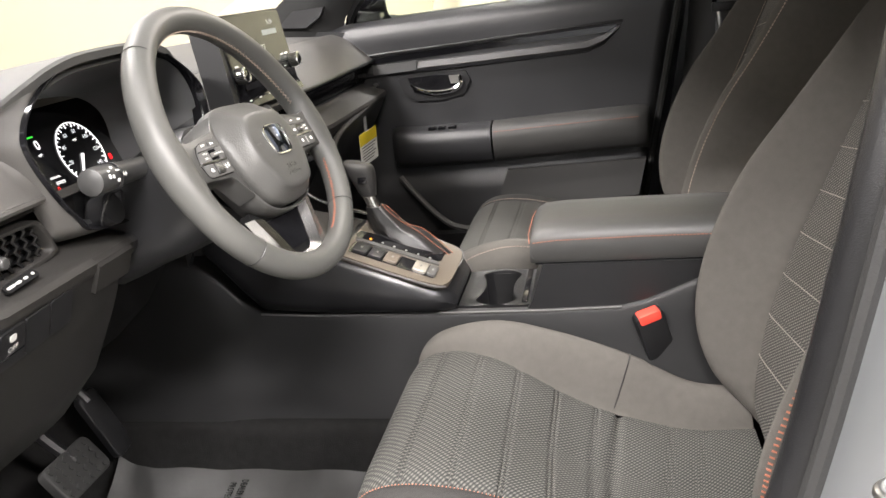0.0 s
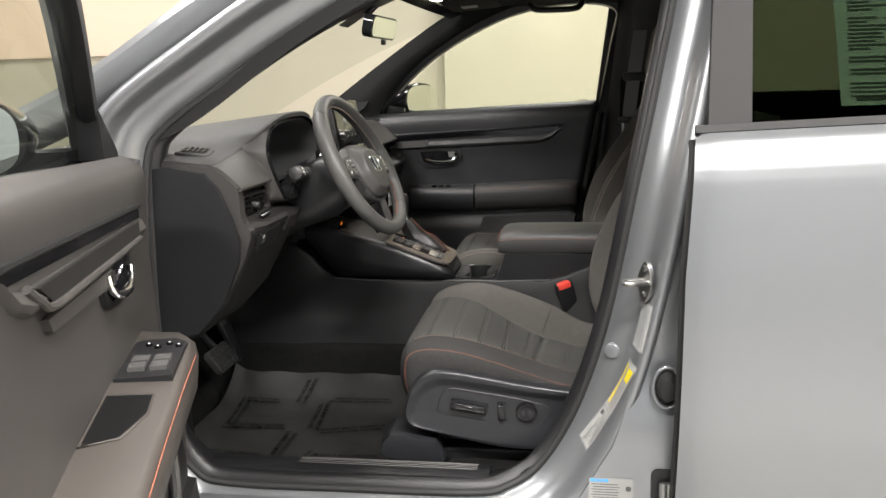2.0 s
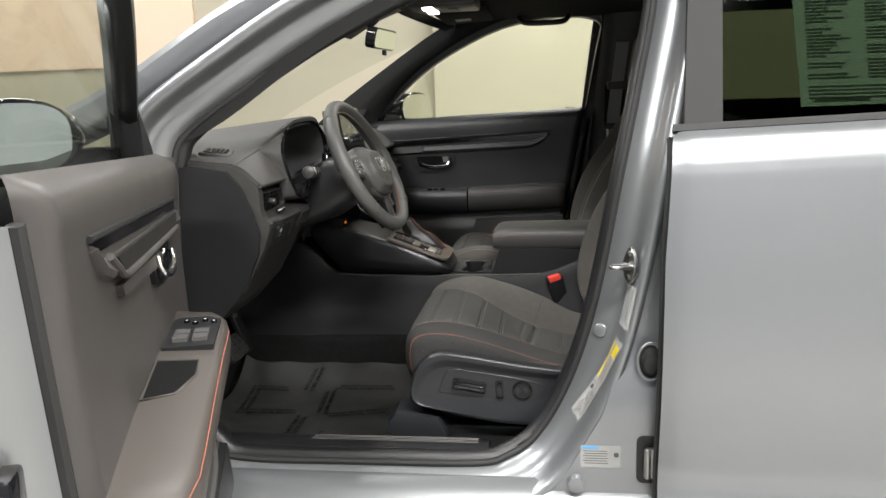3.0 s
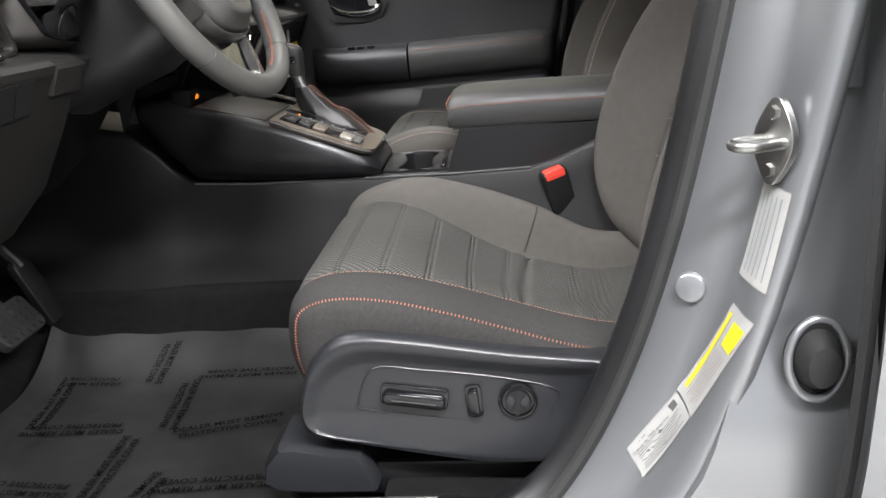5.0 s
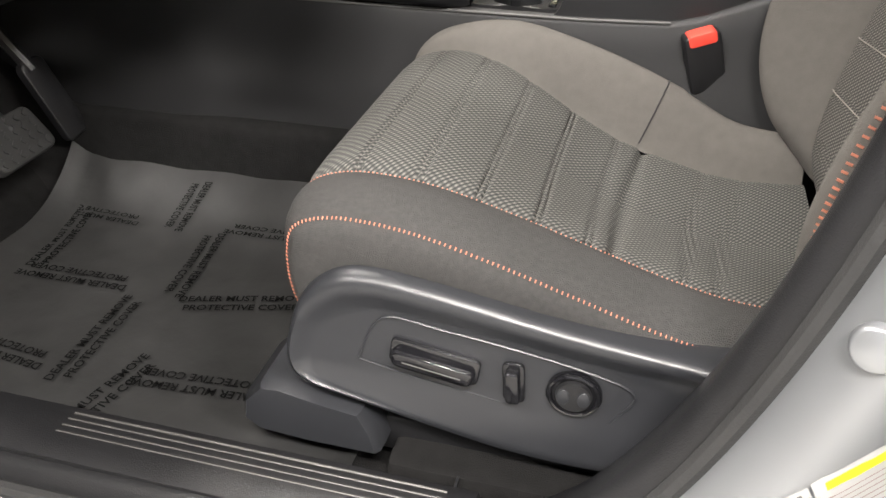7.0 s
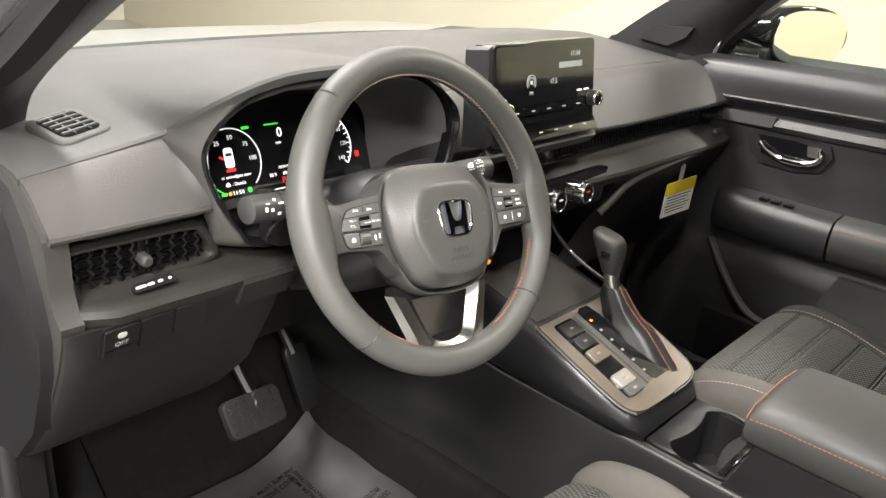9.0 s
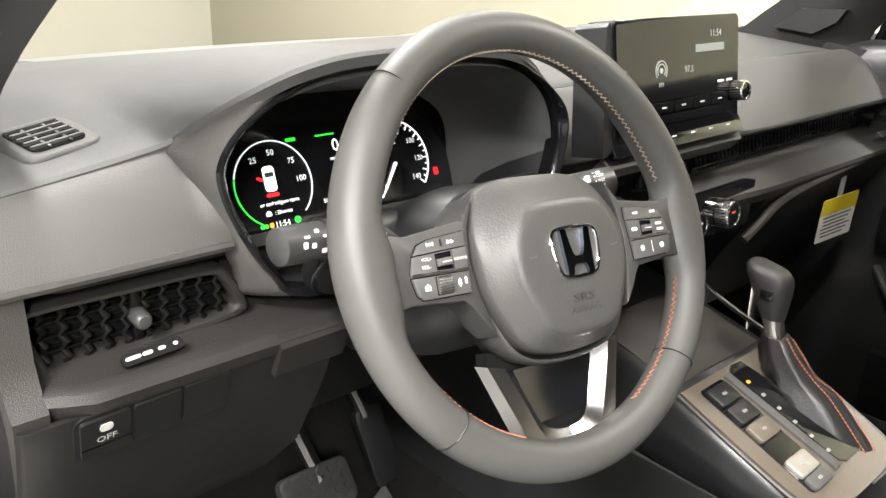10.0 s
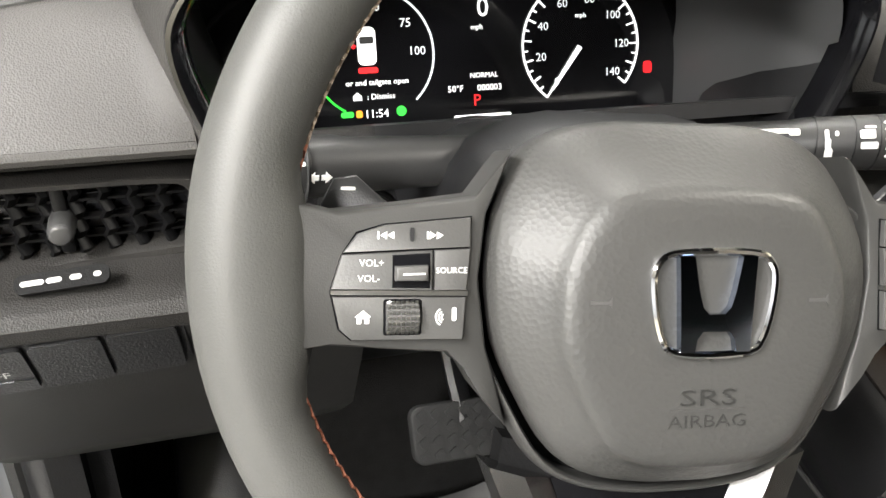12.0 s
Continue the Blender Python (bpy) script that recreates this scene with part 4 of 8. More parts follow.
def dashboard():
    d = thing("dashboard", "grey soft-touch dashboard with a long vent strip", "dashboard", (-0.4, 0, 0.8))
    # upper pad: from the glass to the crease, which climbs over the hood of the dials
    edge_x = [(-0.745, -0.256), (-0.58, -0.254), (-0.567, -0.240), (-0.549, -0.226), (-0.52, -0.211), (-0.49, -0.204), (-0.45, -0.2005), (-0.40, -0.199), (-0.32, -0.199), (-0.27, -0.201), (-0.22, -0.207),
              (-0.18, -0.220), (-0.15, -0.238), (-0.13, -0.262), (-0.10, -0.300), (-0.06, -0.317), (0.0, -0.313), (0.05, -0.306), (0.15, -0.283), (0.25, -0.273), (0.74, -0.273)]
    edge_z = [(-0.745, 1.0885), (-0.58, 1.1150), (-0.567, 1.1285), (-0.549, 1.1425), (-0.52, 1.1595), (-0.49, 1.1715), (-0.45, 1.1800), (-0.40, 1.1830), (-0.32, 1.1830), (-0.27, 1.1795), (-0.22, 1.1690),
              (-0.18, 1.1500), (-0.15, 1.1280), (-0.13, 1.1140), (-0.10, 1.1035), (-0.06, 1.1035), (0.0, 1.1055), (0.05, 1.108), (0.15, 1.1150), (0.25, 1.1180), (0.74, 1.1160)]
    near_z = [(-0.745, 1.1080), (-0.58, 1.1310), (-0.45, 1.1530), (-0.27, 1.1530), (-0.1, 1.1270), (0.1, 1.1270), (0.25, 1.1310), (0.74, 1.1290)]
    mid_z = [(-0.745, 1.1170), (-0.58, 1.1330), (-0.45, 1.1410), (-0.27, 1.1410), (-0.1, 1.1310), (0.1, 1.1310), (0.25, 1.1360), (0.74, 1.1350)]
    def pad(u, v):
        y = -0.735 + 1.47 * v
        e = abs(2 * v - 1)
        xf, zf = glide(y, edge_x), glide(y, edge_z)
        pts = [(-0.90 + 0.16 * e * e, 1.085), (-0.72 + 0.05 * e * e, 1.122), (-0.56, glide(y, mid_z)), (-0.44, glide(y, near_z)), (xf, zf), (xf + 0.0045, zf - 0.003), (xf + 0.004, zf - 0.012)]
        i = u * (len(pts) - 1)
        k = min(int(i), len(pts) - 2)
        f = i - k
        drop = 0.012 * e ** 10 if y > 0 else 0.0
        return (pts[k][0] * (1 - f) + pts[k + 1][0] * f, y, pts[k][1] * (1 - f) + pts[k + 1][1] * f - drop)
    part("upper_pad", shape(sheet(pad, span(0, 1, 36), span(0, 1, 120), 0.02)), GREY, d, "grey grained upper pad", sharp=28)
    # front brow: from the crease down to the lip above the vents, rounded off beside the hood
    def brow(u, v, y0, y1):
        side = max(0, 1 - u / 0.35) ** 2
        if y1 < 0:
            y1 -= 0.016 * (1 - u) + 0.012 * side
        else:
            y0 += 0.010 * side
        y = y0 + (y1 - y0) * v
        far = max(0, min(1, (y + 0.15) / 0.4))
        x0, top = glide(y, edge_x) + 0.001, glide(y, edge_z) - 0.004
        x1, lip = (-0.194, 1.043) if y < -0.4 else (-0.214 + 0.054 * far, 1.035 + 0.010 * far)
        x = x0 + (x1 - x0) * u
        z = top + (0.008 + 0.008 * far) * math.sin(math.pi * u ** 0.75) - (top - lip) * u
        if y > 0.69:
            z -= 0.012 * ((y - 0.69) / 0.038) ** 2
        return (x, y, z)
    for y0, y1 in ((-0.7335, -0.557), (-0.135, 0.728)):
        part("brow", shape(sheet(lambda u, v: brow(u, v, y0, y1), span(0, 1, 18), span(0, 1, 30), 0.012)), TAUPE, d, "taupe grey stitched brow panel", sharp=30)
        lip = [brow(1, v, y0, y1) for v in span(0, 1, 24)]
        part("brow_lip", shape(tube([(x - 0.003, y, z - 0.004) for x, y, z in lip], 0.005, 8)), DARK if y1 > 0 else TAUPE, d)
    # recessed vent strip and shelf
    def strip(u, v):
        y = -0.722 + 1.444 * v
        far = max(0, min(1, (y + 0.15) / 0.4))
        pts = [(-0.210 + 0.045 * far, 1.026 + 0.012 * far), (-0.232 + 0.04 * far, 1.018 + 0.012 * far), (-0.236 + 0.04 * far, 0.982 + 0.012 * far), (-0.225 + 0.04 * far, 0.974 + 0.008 * far),
               (-0.172 + 0.04 * far, 0.962 + 0.004 * far), (-0.166 + 0.035 * far, 0.955 + 0.004 * far), (-0.170 + 0.03 * far, 0.944), (-0.186 + 0.02 * far, 0.930), (-0.192, 0.915)]
        i = u * (len(pts) - 1)
        k = min(int(i), len(pts) - 2)
        f = i - k
        return (pts[k][0] * (1 - f) + pts[k + 1][0] * f - 0.02 * max(0, abs(2 * v - 1) - 0.95) / 0.05, y, pts[k][1] * (1 - f) + pts[k + 1][1] * f)
    # One strip throughout; the driver's stretch carries its shade in the colour.
    part("driver_shelf", shape(sheet(strip, span(0, 1, 32), span(0, 0.182, 14), 0.01)), SHADED_TAUPE, d, "taupe shelf below the driver's vent, darkened for shade", sharp=40)
    part("vent_shelf", shape(sheet(strip, span(0, 1, 32), span(0.182, 0.42, 12), 0.01)), DARK, d, "dark recessed strip with a shelf", sharp=40)
    part("passenger_shelf", shape(sheet(strip, span(0, 1, 32), span(0.42, 1, 26), 0.01)), TAUPE, d, "taupe shelf below the vent strip", sharp=40)
    return d


DASH = dashboard()


STALK = material("dark_grey_stalk_plastic", (0.030, 0.030, 0.030), 0.42, bump=0.1, scale=1500, vary=0.08)
FIN = material("satin_black_fin", (0.0035, 0.0035, 0.0037), 0.40, vary=0.1, spec=0.16)


def mesh_vent(y0, y1, x, z, h, knob_y, parent, knobs=(0,)):
    """A vent of honeycomb slats with a round thumb knob."""
    back = part("vent_backing", shape(box((x - 0.016, (y0 + y1) / 2, z), (0.004, y1 - y0, h))), GLOSS, parent)
    n = max(3, int((y1 - y0) / 0.0150))
    for i in range(n):
        y = y0 + (i + 0.5) * (y1 - y0) / n
        line = []
        for k in range(9):
            line.append((x - 0.006 + (0.002 if k % 2 else -0.001), y + (0.0014 if k % 2 else -0.0014), z - h / 2 + h * k / 8))
        part("slat", shape(tube(line, 0.0026, 6, flat=1.5)), FIN, parent)
    for k in range(1, 4):
        part("cross_slat", shape(box((x - 0.009, (y0 + y1) / 2, z - h / 2 + h * k / 4), (0.006, y1 - y0, 0.0014))), FIN, parent)
    if knob_y is not None:
        kb = part("vent_knob", shape(box((x - 0.006, knob_y, z + 0.002), (0.010, 0.008, h * 0.9))), FIN, parent, "vent thumb knob", bev=0.002)
        part("knob_tip", shape(cyl((x - 0.008, knob_y, z + 0.002), (x + 0.010, knob_y, z), 0.0075, 0.0070, 20), cyl((x + 0.010, knob_y, z), (x + 0.0125, knob_y, z), 0.0070, 0.0052, 20)), STALK, kb, "grey round knob tip", bev=0.0008)


PALEMARK = material("pale_mark", (0.42, 0.42, 0.41), 0.5, vary=0.03)


def dash_details(d):
    # driver's outer vent
    gap = [(p.y, p.z) for p in curve([(0, y, z) for y, z in ((-0.712, 1.008), (-0.704, 1.0145), (-0.64, 1.014), (-0.580, 1.013), (-0.566, 1.007), (-0.554, 0.986), (-0.560, 0.977), (-0.62, 0.973), (-0.692, 0.969), (-0.703, 0.976))], 3, closed=True)]
    def bezel(x, g):
        return [(x, -0.633 + (y + 0.633) * (1 + g * 0.5), 0.996 + (z - 0.996) * (1 + g)) for y, z in gap]
    v = part("driver_vent", shape(loft([bezel(-0.226, 0.34), bezel(-0.2065, 0.30), bezel(-0.2045, 0.24), bezel(-0.205, 0.08), bezel(-0.208, 0.02), bezel(-0.228, 0.0)], True, False)), SHADED_TAUPE, d, "taupe framed driver's air vent", sharp=50)
    mesh_vent(-0.710, -0.556, -0.209, 0.992, 0.046, -0.633, v)
    part("vent_wheel_plate", shape(slab(rrect(0.048, 0.011, 0.004), 0, 0.003, facing((-0.186, -0.634, 0.971), (0.02, 1, 0.07), (-0.75, 0, 0.55)))), UNDER, v, "vent closing wheel")
    for k in range(4):
        part("wheel_mark", shape(slab(rrect((0.012, 0.008, 0.006, 0.004)[k], 0.0030, 0.001, 1), 0.003, 0.0036, facing((-0.186, -0.634, 0.971), (0.02, 1, 0.07), (-0.75, 0, 0.55)) @ Matrix.Translation((-0.015 + 0.011 * k, 0, 0)))), PALEMARK, v)
    # passenger strip
    p = part("passenger_vent", shape(box((-0.196, 0.34, 1.012), (0.012, 0.72, 0.046))), BLACK, d, "long black mesh vent strip")
    mesh_vent(0.02, 0.10, -0.185, 1.012, 0.038, 0.062, p)
    mesh_vent(0.61, 0.70, -0.185, 1.012, 0.038, 0.655, p)
    n = 46
    for i in range(n):
        y = 0.108 + i * 0.0108
        part("mesh_bar", shape(tube([(-0.188, y - 0.002, 0.993), (-0.184, y + 0.003, 1.005), (-0.184, y - 0.003, 1.018), (-0.188, y + 0.002, 1.030)], 0.0021, 4)), GLOSS, p)
    for k in range(3):
        part("mesh_rail", shape(box((-0.186, 0.355, 1.000 + 0.012 * k), (0.004, 0.50, 0.0018))), GLOSS, p)
    hz = part("hazard_button", shape(box((-0.182, -0.008, 1.012), (0.012, 0.034, 0.038))), GLOSS, d, "hazard light button", bev=0.003)
    part("red_triangle", shape(slab([(-0.006, -0.005), (0.006, -0.005), (0, 0.006)], 0, 0.0006, facing((-0.1757, -0.008, 1.014), (0, 1, 0), (0, 0, 1)))), RED, hz)
    part("passenger_vent_wheel", shape(slab(rrect(0.04, 0.010, 0.003), 0, 0.003, facing((-0.150, 0.655, 0.984), (0, 1, 0), (-0.8, 0, 0.5)))), SATIN, d)
    # upper side vent beside the glass
    for s in (-1,):
        m = facing((-0.327, s * 0.649, 1.1115), (-0.17, 1, 0.14), (-1, -0.30, 0.10))
        uv = part("demister_vent", shape(slab(rrect(0.066, 0.076, 0.014), -0.012, 0.003, m, 0.004)), GREY, d, "small grey demister vent")
        part("vent_hole", shape(slab(rrect(0.046, 0.056, 0.008), 0.002, 0.0042, m)), GLOSS, uv)
        for k in range(5):
            part("slat", shape(slab(rrect(0.044, 0.0032, 0.001, 1), 0.003, 0.0065, m @ Matrix.Translation((0, -0.0212 + 0.0106 * k, 0)))), GREY, uv)
        for k in (-1, 1):
            part("cross_slat", shape(slab(rrect(0.0022, 0.054, 0.001, 1), 0.003, 0.0055, m @ Matrix.Translation((0.009 * k, 0, 0)))), BLACK, uv)
    # end cap and knee panel on the driver's side
    cap = [(-0.345, 1.088), (-0.268, 1.074), (-0.238, 1.040), (-0.212, 0.975), (-0.200, 0.93), (-0.206, 0.885), (-0.245, 0.80), (-0.305, 0.735), (-0.36, 0.722), (-0.5, 0.75), (-0.5, 1.07)]
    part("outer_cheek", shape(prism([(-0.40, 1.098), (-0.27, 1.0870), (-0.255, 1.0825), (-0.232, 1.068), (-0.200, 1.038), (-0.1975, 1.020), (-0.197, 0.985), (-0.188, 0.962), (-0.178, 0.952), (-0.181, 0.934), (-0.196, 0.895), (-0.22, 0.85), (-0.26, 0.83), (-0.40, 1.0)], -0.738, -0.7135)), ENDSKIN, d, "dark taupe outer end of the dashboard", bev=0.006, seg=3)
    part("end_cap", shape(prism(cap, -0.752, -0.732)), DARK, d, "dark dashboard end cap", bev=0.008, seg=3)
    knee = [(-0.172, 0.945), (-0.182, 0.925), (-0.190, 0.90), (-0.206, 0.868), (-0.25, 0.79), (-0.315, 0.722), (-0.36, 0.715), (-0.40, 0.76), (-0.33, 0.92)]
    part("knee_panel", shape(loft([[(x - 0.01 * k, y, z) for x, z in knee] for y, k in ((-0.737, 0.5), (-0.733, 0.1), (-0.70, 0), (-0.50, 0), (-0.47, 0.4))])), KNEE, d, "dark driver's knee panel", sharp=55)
    # Filler whose black stands in for the shade under the column.
    part("column_cutout", shape(loft([[(x, y, z) for x, z in ((-0.19, 0.945), (-0.20, 0.925), (-0.29, 0.80), (-0.36, 0.74), (-0.42, 0.80), (-0.34, 0.92))] for y in (-0.47, -0.27)])), UNDER, d, "panel below the column, blackened for shade", sharp=55)
    part("lower_shelf", shape(loft([[(x, y, z) for x, z in ((-0.170, 0.961), (-0.164, 0.950), (-0.178, 0.918), (-0.215, 0.925), (-0.22, 0.972))] for y in (-0.535, -0.465)])), SHADED_TAUPE, d, bev=0.010, seg=3)
    sw = part("switch_bank", shape(slab(rrect(0.125, 0.050, 0.010), 0, 0.004, facing((-0.1835, -0.638, 0.924), (0, 1, 0.04), (0.35, 0, 0.94)))), BLACK, d, "bank of blank switches")
    for k in range(3):
        m = facing((-0.1835, -0.638, 0.924), (0, 1, 0.04), (0.35, 0, 0.94)) @ Matrix.Translation((-0.040 + 0.040 * k, 0, 0))
        part("switch", shape(slab(rrect(0.037, 0.042, 0.003), 0.004, 0.007, m)), BLACK, sw)
        if k == 0:
            words("OFF", 0.009, m @ Matrix.Translation((0, -0.001, 0.0075)), PALEMARK, sw)
            part("switch_symbol", shape(slab(rrect(0.010, 0.008, 0.003, 2), 0.007, 0.0076, m @ Matrix.Translation((0, 0.011, 0)))), PALEMARK, sw)
            part("switch_gap", shape(slab(rrect(0.037, 0.0015, 0.0005, 1), 0.007, 0.0074, m @ Matrix.Translation((0, -0.008, 0)))), GLOSS, sw)
    # glove box side
    gb = [(-0.140, 0.945), (-0.155, 0.915), (-0.20, 0.84), (-0.27, 0.70), (-0.36, 0.62), (-0.5, 0.62), (-0.4, 0.92)]
    part("glove_box", shape(loft([[(x, y, z) for x, z in gb] for y in (0.24, 0.68)])), BLACK, d, "black glove box", bev=0.01, seg=3)
    part("passenger_end_cap", shape(prism([(-0.345, 1.10), (-0.255, 1.108), (-0.195, 1.085), (-0.158, 1.045), (-0.142, 0.97), (-0.15, 0.93), (-0.245, 0.78), (-0.36, 0.70), (-0.5, 0.75), (-0.5, 1.07)], 0.722, 0.742)), DARK, d, bev=0.008)
    # curved trim between the shelf and the console
    part("shelf_edge", shape(tube(curve([(-0.146, 0.71, 0.962), (-0.140, 0.5, 0.952), (-0.138, 0.34, 0.943), (-0.140, 0.275, 0.930), (-0.145, 0.245, 0.908), (-0.152, 0.215, 0.885)], 6), 0.007, 8)), TAUPE, d)


dash_details(DASH)


def instrument_cluster():
    c = thing("instrument_cluster", "lit digital instrument cluster under a dark hood", "instrument cluster", (-0.33, -0.36, 1.0))
    # opening outline (y, z) where the hood is nearest the driver
    out = [(-0.350, 1.172), (-0.250, 1.168), (-0.205, 1.150), (-0.165, 1.120), (-0.152, 1.095), (-0.160, 1.060), (-0.180, 1.020), (-0.205, 0.985), (-0.35, 0.972),
           (-0.50, 0.985), (-0.530, 1.008), (-0.552, 1.045), (-0.565, 1.085), (-0.560, 1.110), (-0.532, 1.136), (-0.470, 1.164), (-0.405, 1.173)]
    loop = [(p.x, p.y) for p in curve([(a, b, 0) for a, b in out], 4, closed=True)]
    def ring(k, x, lift=0.0, lean=0.16):
        cy, cz = -0.358, 1.075
        return [(x - lean * (z - 1.075), cy + (y - cy) * k, cz + (z - cz) * k + lift) for y, z in loop]
    part("hood", shape(loft([ring(0.93, -0.345, -0.012), ring(0.955, -0.26), ring(0.975, -0.200), ring(0.99, -0.193), ring(1.002, -0.196), ring(1.004, -0.215)], True, False)), DARK, c, "dark hood around the dials", sharp=60)
    # flank of the hood, from the rim forward to the groove beside the pad and the brow
    wing = [(-0.198, -0.35, 1.1795), (-0.199, -0.26, 1.1745), (-0.208, -0.205, 1.158), (-0.228, -0.150, 1.125), (-0.252, -0.128, 1.098), (-0.240, -0.136, 1.055), (-0.230, -0.155, 1.010), (-0.232, -0.190, 0.975), (-0.235, -0.35, 0.960),
            (-0.215, -0.528, 0.980), (-0.200, -0.551, 1.012), (-0.212, -0.566, 1.060), (-0.246, -0.583, 1.103), (-0.250, -0.578, 1.1145), (-0.224, -0.546, 1.1395), (-0.203, -0.482, 1.1710), (-0.199, -0.410, 1.1795)]
    wing = curve(wing, 4, closed=True)
    rim = [Vector(p) for p in ring(1.002, -0.1955)]
    rows = []
    for f in span(0, 1, 7):
        rows.append([a * (1 - f) + b * f + Vector((0.004, 0, 0.0)) * math.sin(math.pi * f) for a, b in zip(rim, wing)])
    rows.append([p + Vector((-0.012, 0, -0.006 if p.z > 1.08 else 0.0)) for p in wing])
    part("hood_flank", shape(loft(rows, True, False)), TAUPE, c, "taupe grey flank of the hood", sharp=50)
    part("gloss_rim", shape(loft([ring(0.952, -0.212), ring(0.955, -0.2005), ring(0.965, -0.1945), ring(0.988, -0.1885), ring(1.000, -0.1890), ring(1.004, -0.1945)], True, False)), GLOSS, c, "broad gloss black rim", sharp=50)
    part("bright_edge", shape(tube([p for p in ring(0.972, -0.205) if p[1] > -0.21 and 1.02 < p[2] < 1.115], 0.0016, 6)), SATIN, c)
    n = Vector((math.cos(radians(20)), 0, math.sin(radians(20))))
    up = Vector((-math.sin(radians(20)), 0, math.cos(radians(20))))
    base = facing((-0.325, -0.36, 1.01), (0, 1, 0), up)
    def at(y, z):
        """Local place on the display of a point at that y and z."""
        return ((y + 0.36), (z - 1.01) / up.z)
    face = part("display", shape(slab(rrect(0.42, 0.17, 0.03), -0.01, 0.0, base @ Matrix.Translation((0.0, 0.02, 0)))), SCREEN, c, "black display glass")
    # sloping inner cheek at the passenger's side and the shelf above
    back_line = curve([(-0.335, -0.208, 0.975), (-0.335, -0.202, 1.050), (-0.335, -0.225, 1.095), (-0.335, -0.30, 1.120), (-0.335, -0.49, 1.125)], 6)
    front_line = curve([(-0.205, -0.172, 0.995), (-0.205, -0.166, 1.085), (-0.205, -0.205, 1.140), (-0.205, -0.28, 1.160), (-0.205, -0.46, 1.163)], 6)
    CHEEK = material("dark_grey_hood_lining", (0.068, 0.068, 0.070), 0.42, bump=0.15, scale=1200, vary=0.12)
    part("inner_cheek", shape(loft([[p * (1 - f) + q * f for p, q in zip(back_line, front_line)] for f in span(0, 1, 6)], False, False)), CHEEK, c, "dark inner cheek of the hood", sharp=50)
    def dial(cy, cz, r, a0, a1, marks, mat_arc, texts, nm):
        cx, cyy = at(cy, cz)
        arc = [base @ Vector((cx + r * math.cos(radians(a)), cyy + r * math.sin(radians(a)), 0.0012)) for a in span(a0, a1, 48)]
        g = part(nm, shape(tube(arc, 0.0008, 5)), mat_arc, face)
        def ticks(bm):
            for k in range(marks + 1):
                a = radians(a0 + (a1 - a0) * k / marks)
                big = k % 2 == 0
                box((cx + (r - (0.0035 if big else 0.002)) * math.cos(a), cyy + (r - (0.0035 if big else 0.002)) * math.sin(a), 0.001), ((0.007 if big else 0.004), 0.0011, 0.001), (0, 0, math.degrees(a)), base)(bm)
        part("tick_marks", shape(ticks), WHITE_LIT, face)
        for txt, a in texts:
            rr = r - 0.0135
            words(txt, 0.0085, base @ Matrix.Translation((cx + rr * math.cos(radians(a)), cyy + rr * math.sin(radians(a)), 0.001)), DIM_LIT, face, "numeral")
        return cx, cyy
    cx, cy = dial(-0.279, 1.036, 0.0465, 233, -40, 28, WHITE_LIT, [(str(20 * k), 233 - 273 * k / 7) for k in range(8)], "speed_dial_ring")
    a = radians(233)
    part("needle", shape(tube([base @ Vector((cx + d * math.cos(a), cy + d * math.sin(a), 0.0016)) for d in (0.002, 0.040)], [0.0022, 0.0011], 5)), WHITE_LIT, face, "white speed needle")
    words("mph", 0.005, base @ Matrix.Translation((cx, cy + 0.021, 0.001)), WHITE_LIT, face)
    # power meter
    cx, cy = at(-0.437, 1.036)
    for a0, a1, mat, nm in ((165, -48, DIM_LIT, "power_ring"), (166, 240, GREEN_LIT, "charge_ring")):
        part(nm, shape(tube([base @ Vector((cx + 0.044 * math.cos(radians(q)), cy + 0.044 * math.sin(radians(q)), 0.0012)) for q in span(a0, a1, 36)], 0.0008, 5)), mat, face)
    for txt, q in (("25", 125), ("50", 85), ("75", 40), ("100", 2)):
        words(txt, 0.0085, base @ Matrix.Translation((cx + 0.032 * math.cos(radians(q)), cy + 0.032 * math.sin(radians(q)), 0.001)), DIM_LIT, face, "numeral")
    icon = part("car_symbol", shape(slab(rrect(0.013, 0.026, 0.004), 0.0006, 0.0014, base @ Matrix.Translation((cx - 0.004, cy + 0.006, 0)))), WHITE_LIT, face, "white car symbol")
    part("car_symbol_glass", shape(slab(rrect(0.010, 0.005, 0.001), 0.0014, 0.0018, base @ Matrix.Translation((cx - 0.004, cy + 0.010, 0)))), BUTTON, icon)
    part("open_door_mark", shape(slab(rrect(0.007, 0.003, 0.0008, 1), 0.0006, 0.0014, base @ Matrix.Translation((cx - 0.015, cy + 0.007, 0)) @ Matrix.Rotation(-0.5, 4, "Z"))), RED_LIT, face)
    part("tailgate_mark", shape(slab(rrect(0.014, 0.004, 0.001, 1), 0.0006, 0.0014, base @ Matrix.Translation((cx - 0.004, cy - 0.0105, 0)))), RED_LIT, face)
    words("or and tailgate open", 0.0056, base @ Matrix.Translation((cx + 0.002, cy - 0.019, 0.001)), WHITE_LIT, face)
    words(": Dismiss", 0.0056, base @ Matrix.Translation((cx + 0.004, cy - 0.029, 0.001)), WHITE_LIT, face)
    part("home_symbol", shape(slab([(-0.003, -0.002), (0.003, -0.002), (0.003, 0.001), (0, 0.0035), (-0.003, 0.001)], 0.0006, 0.001, base @ Matrix.Translation((cx - 0.013, cy - 0.029, 0)))), WHITE_LIT, face)
    words("11:54", 0.008, base @ Matrix.Translation((cx + 0.000, cy - 0.041, 0.001)), WHITE_LIT, face)
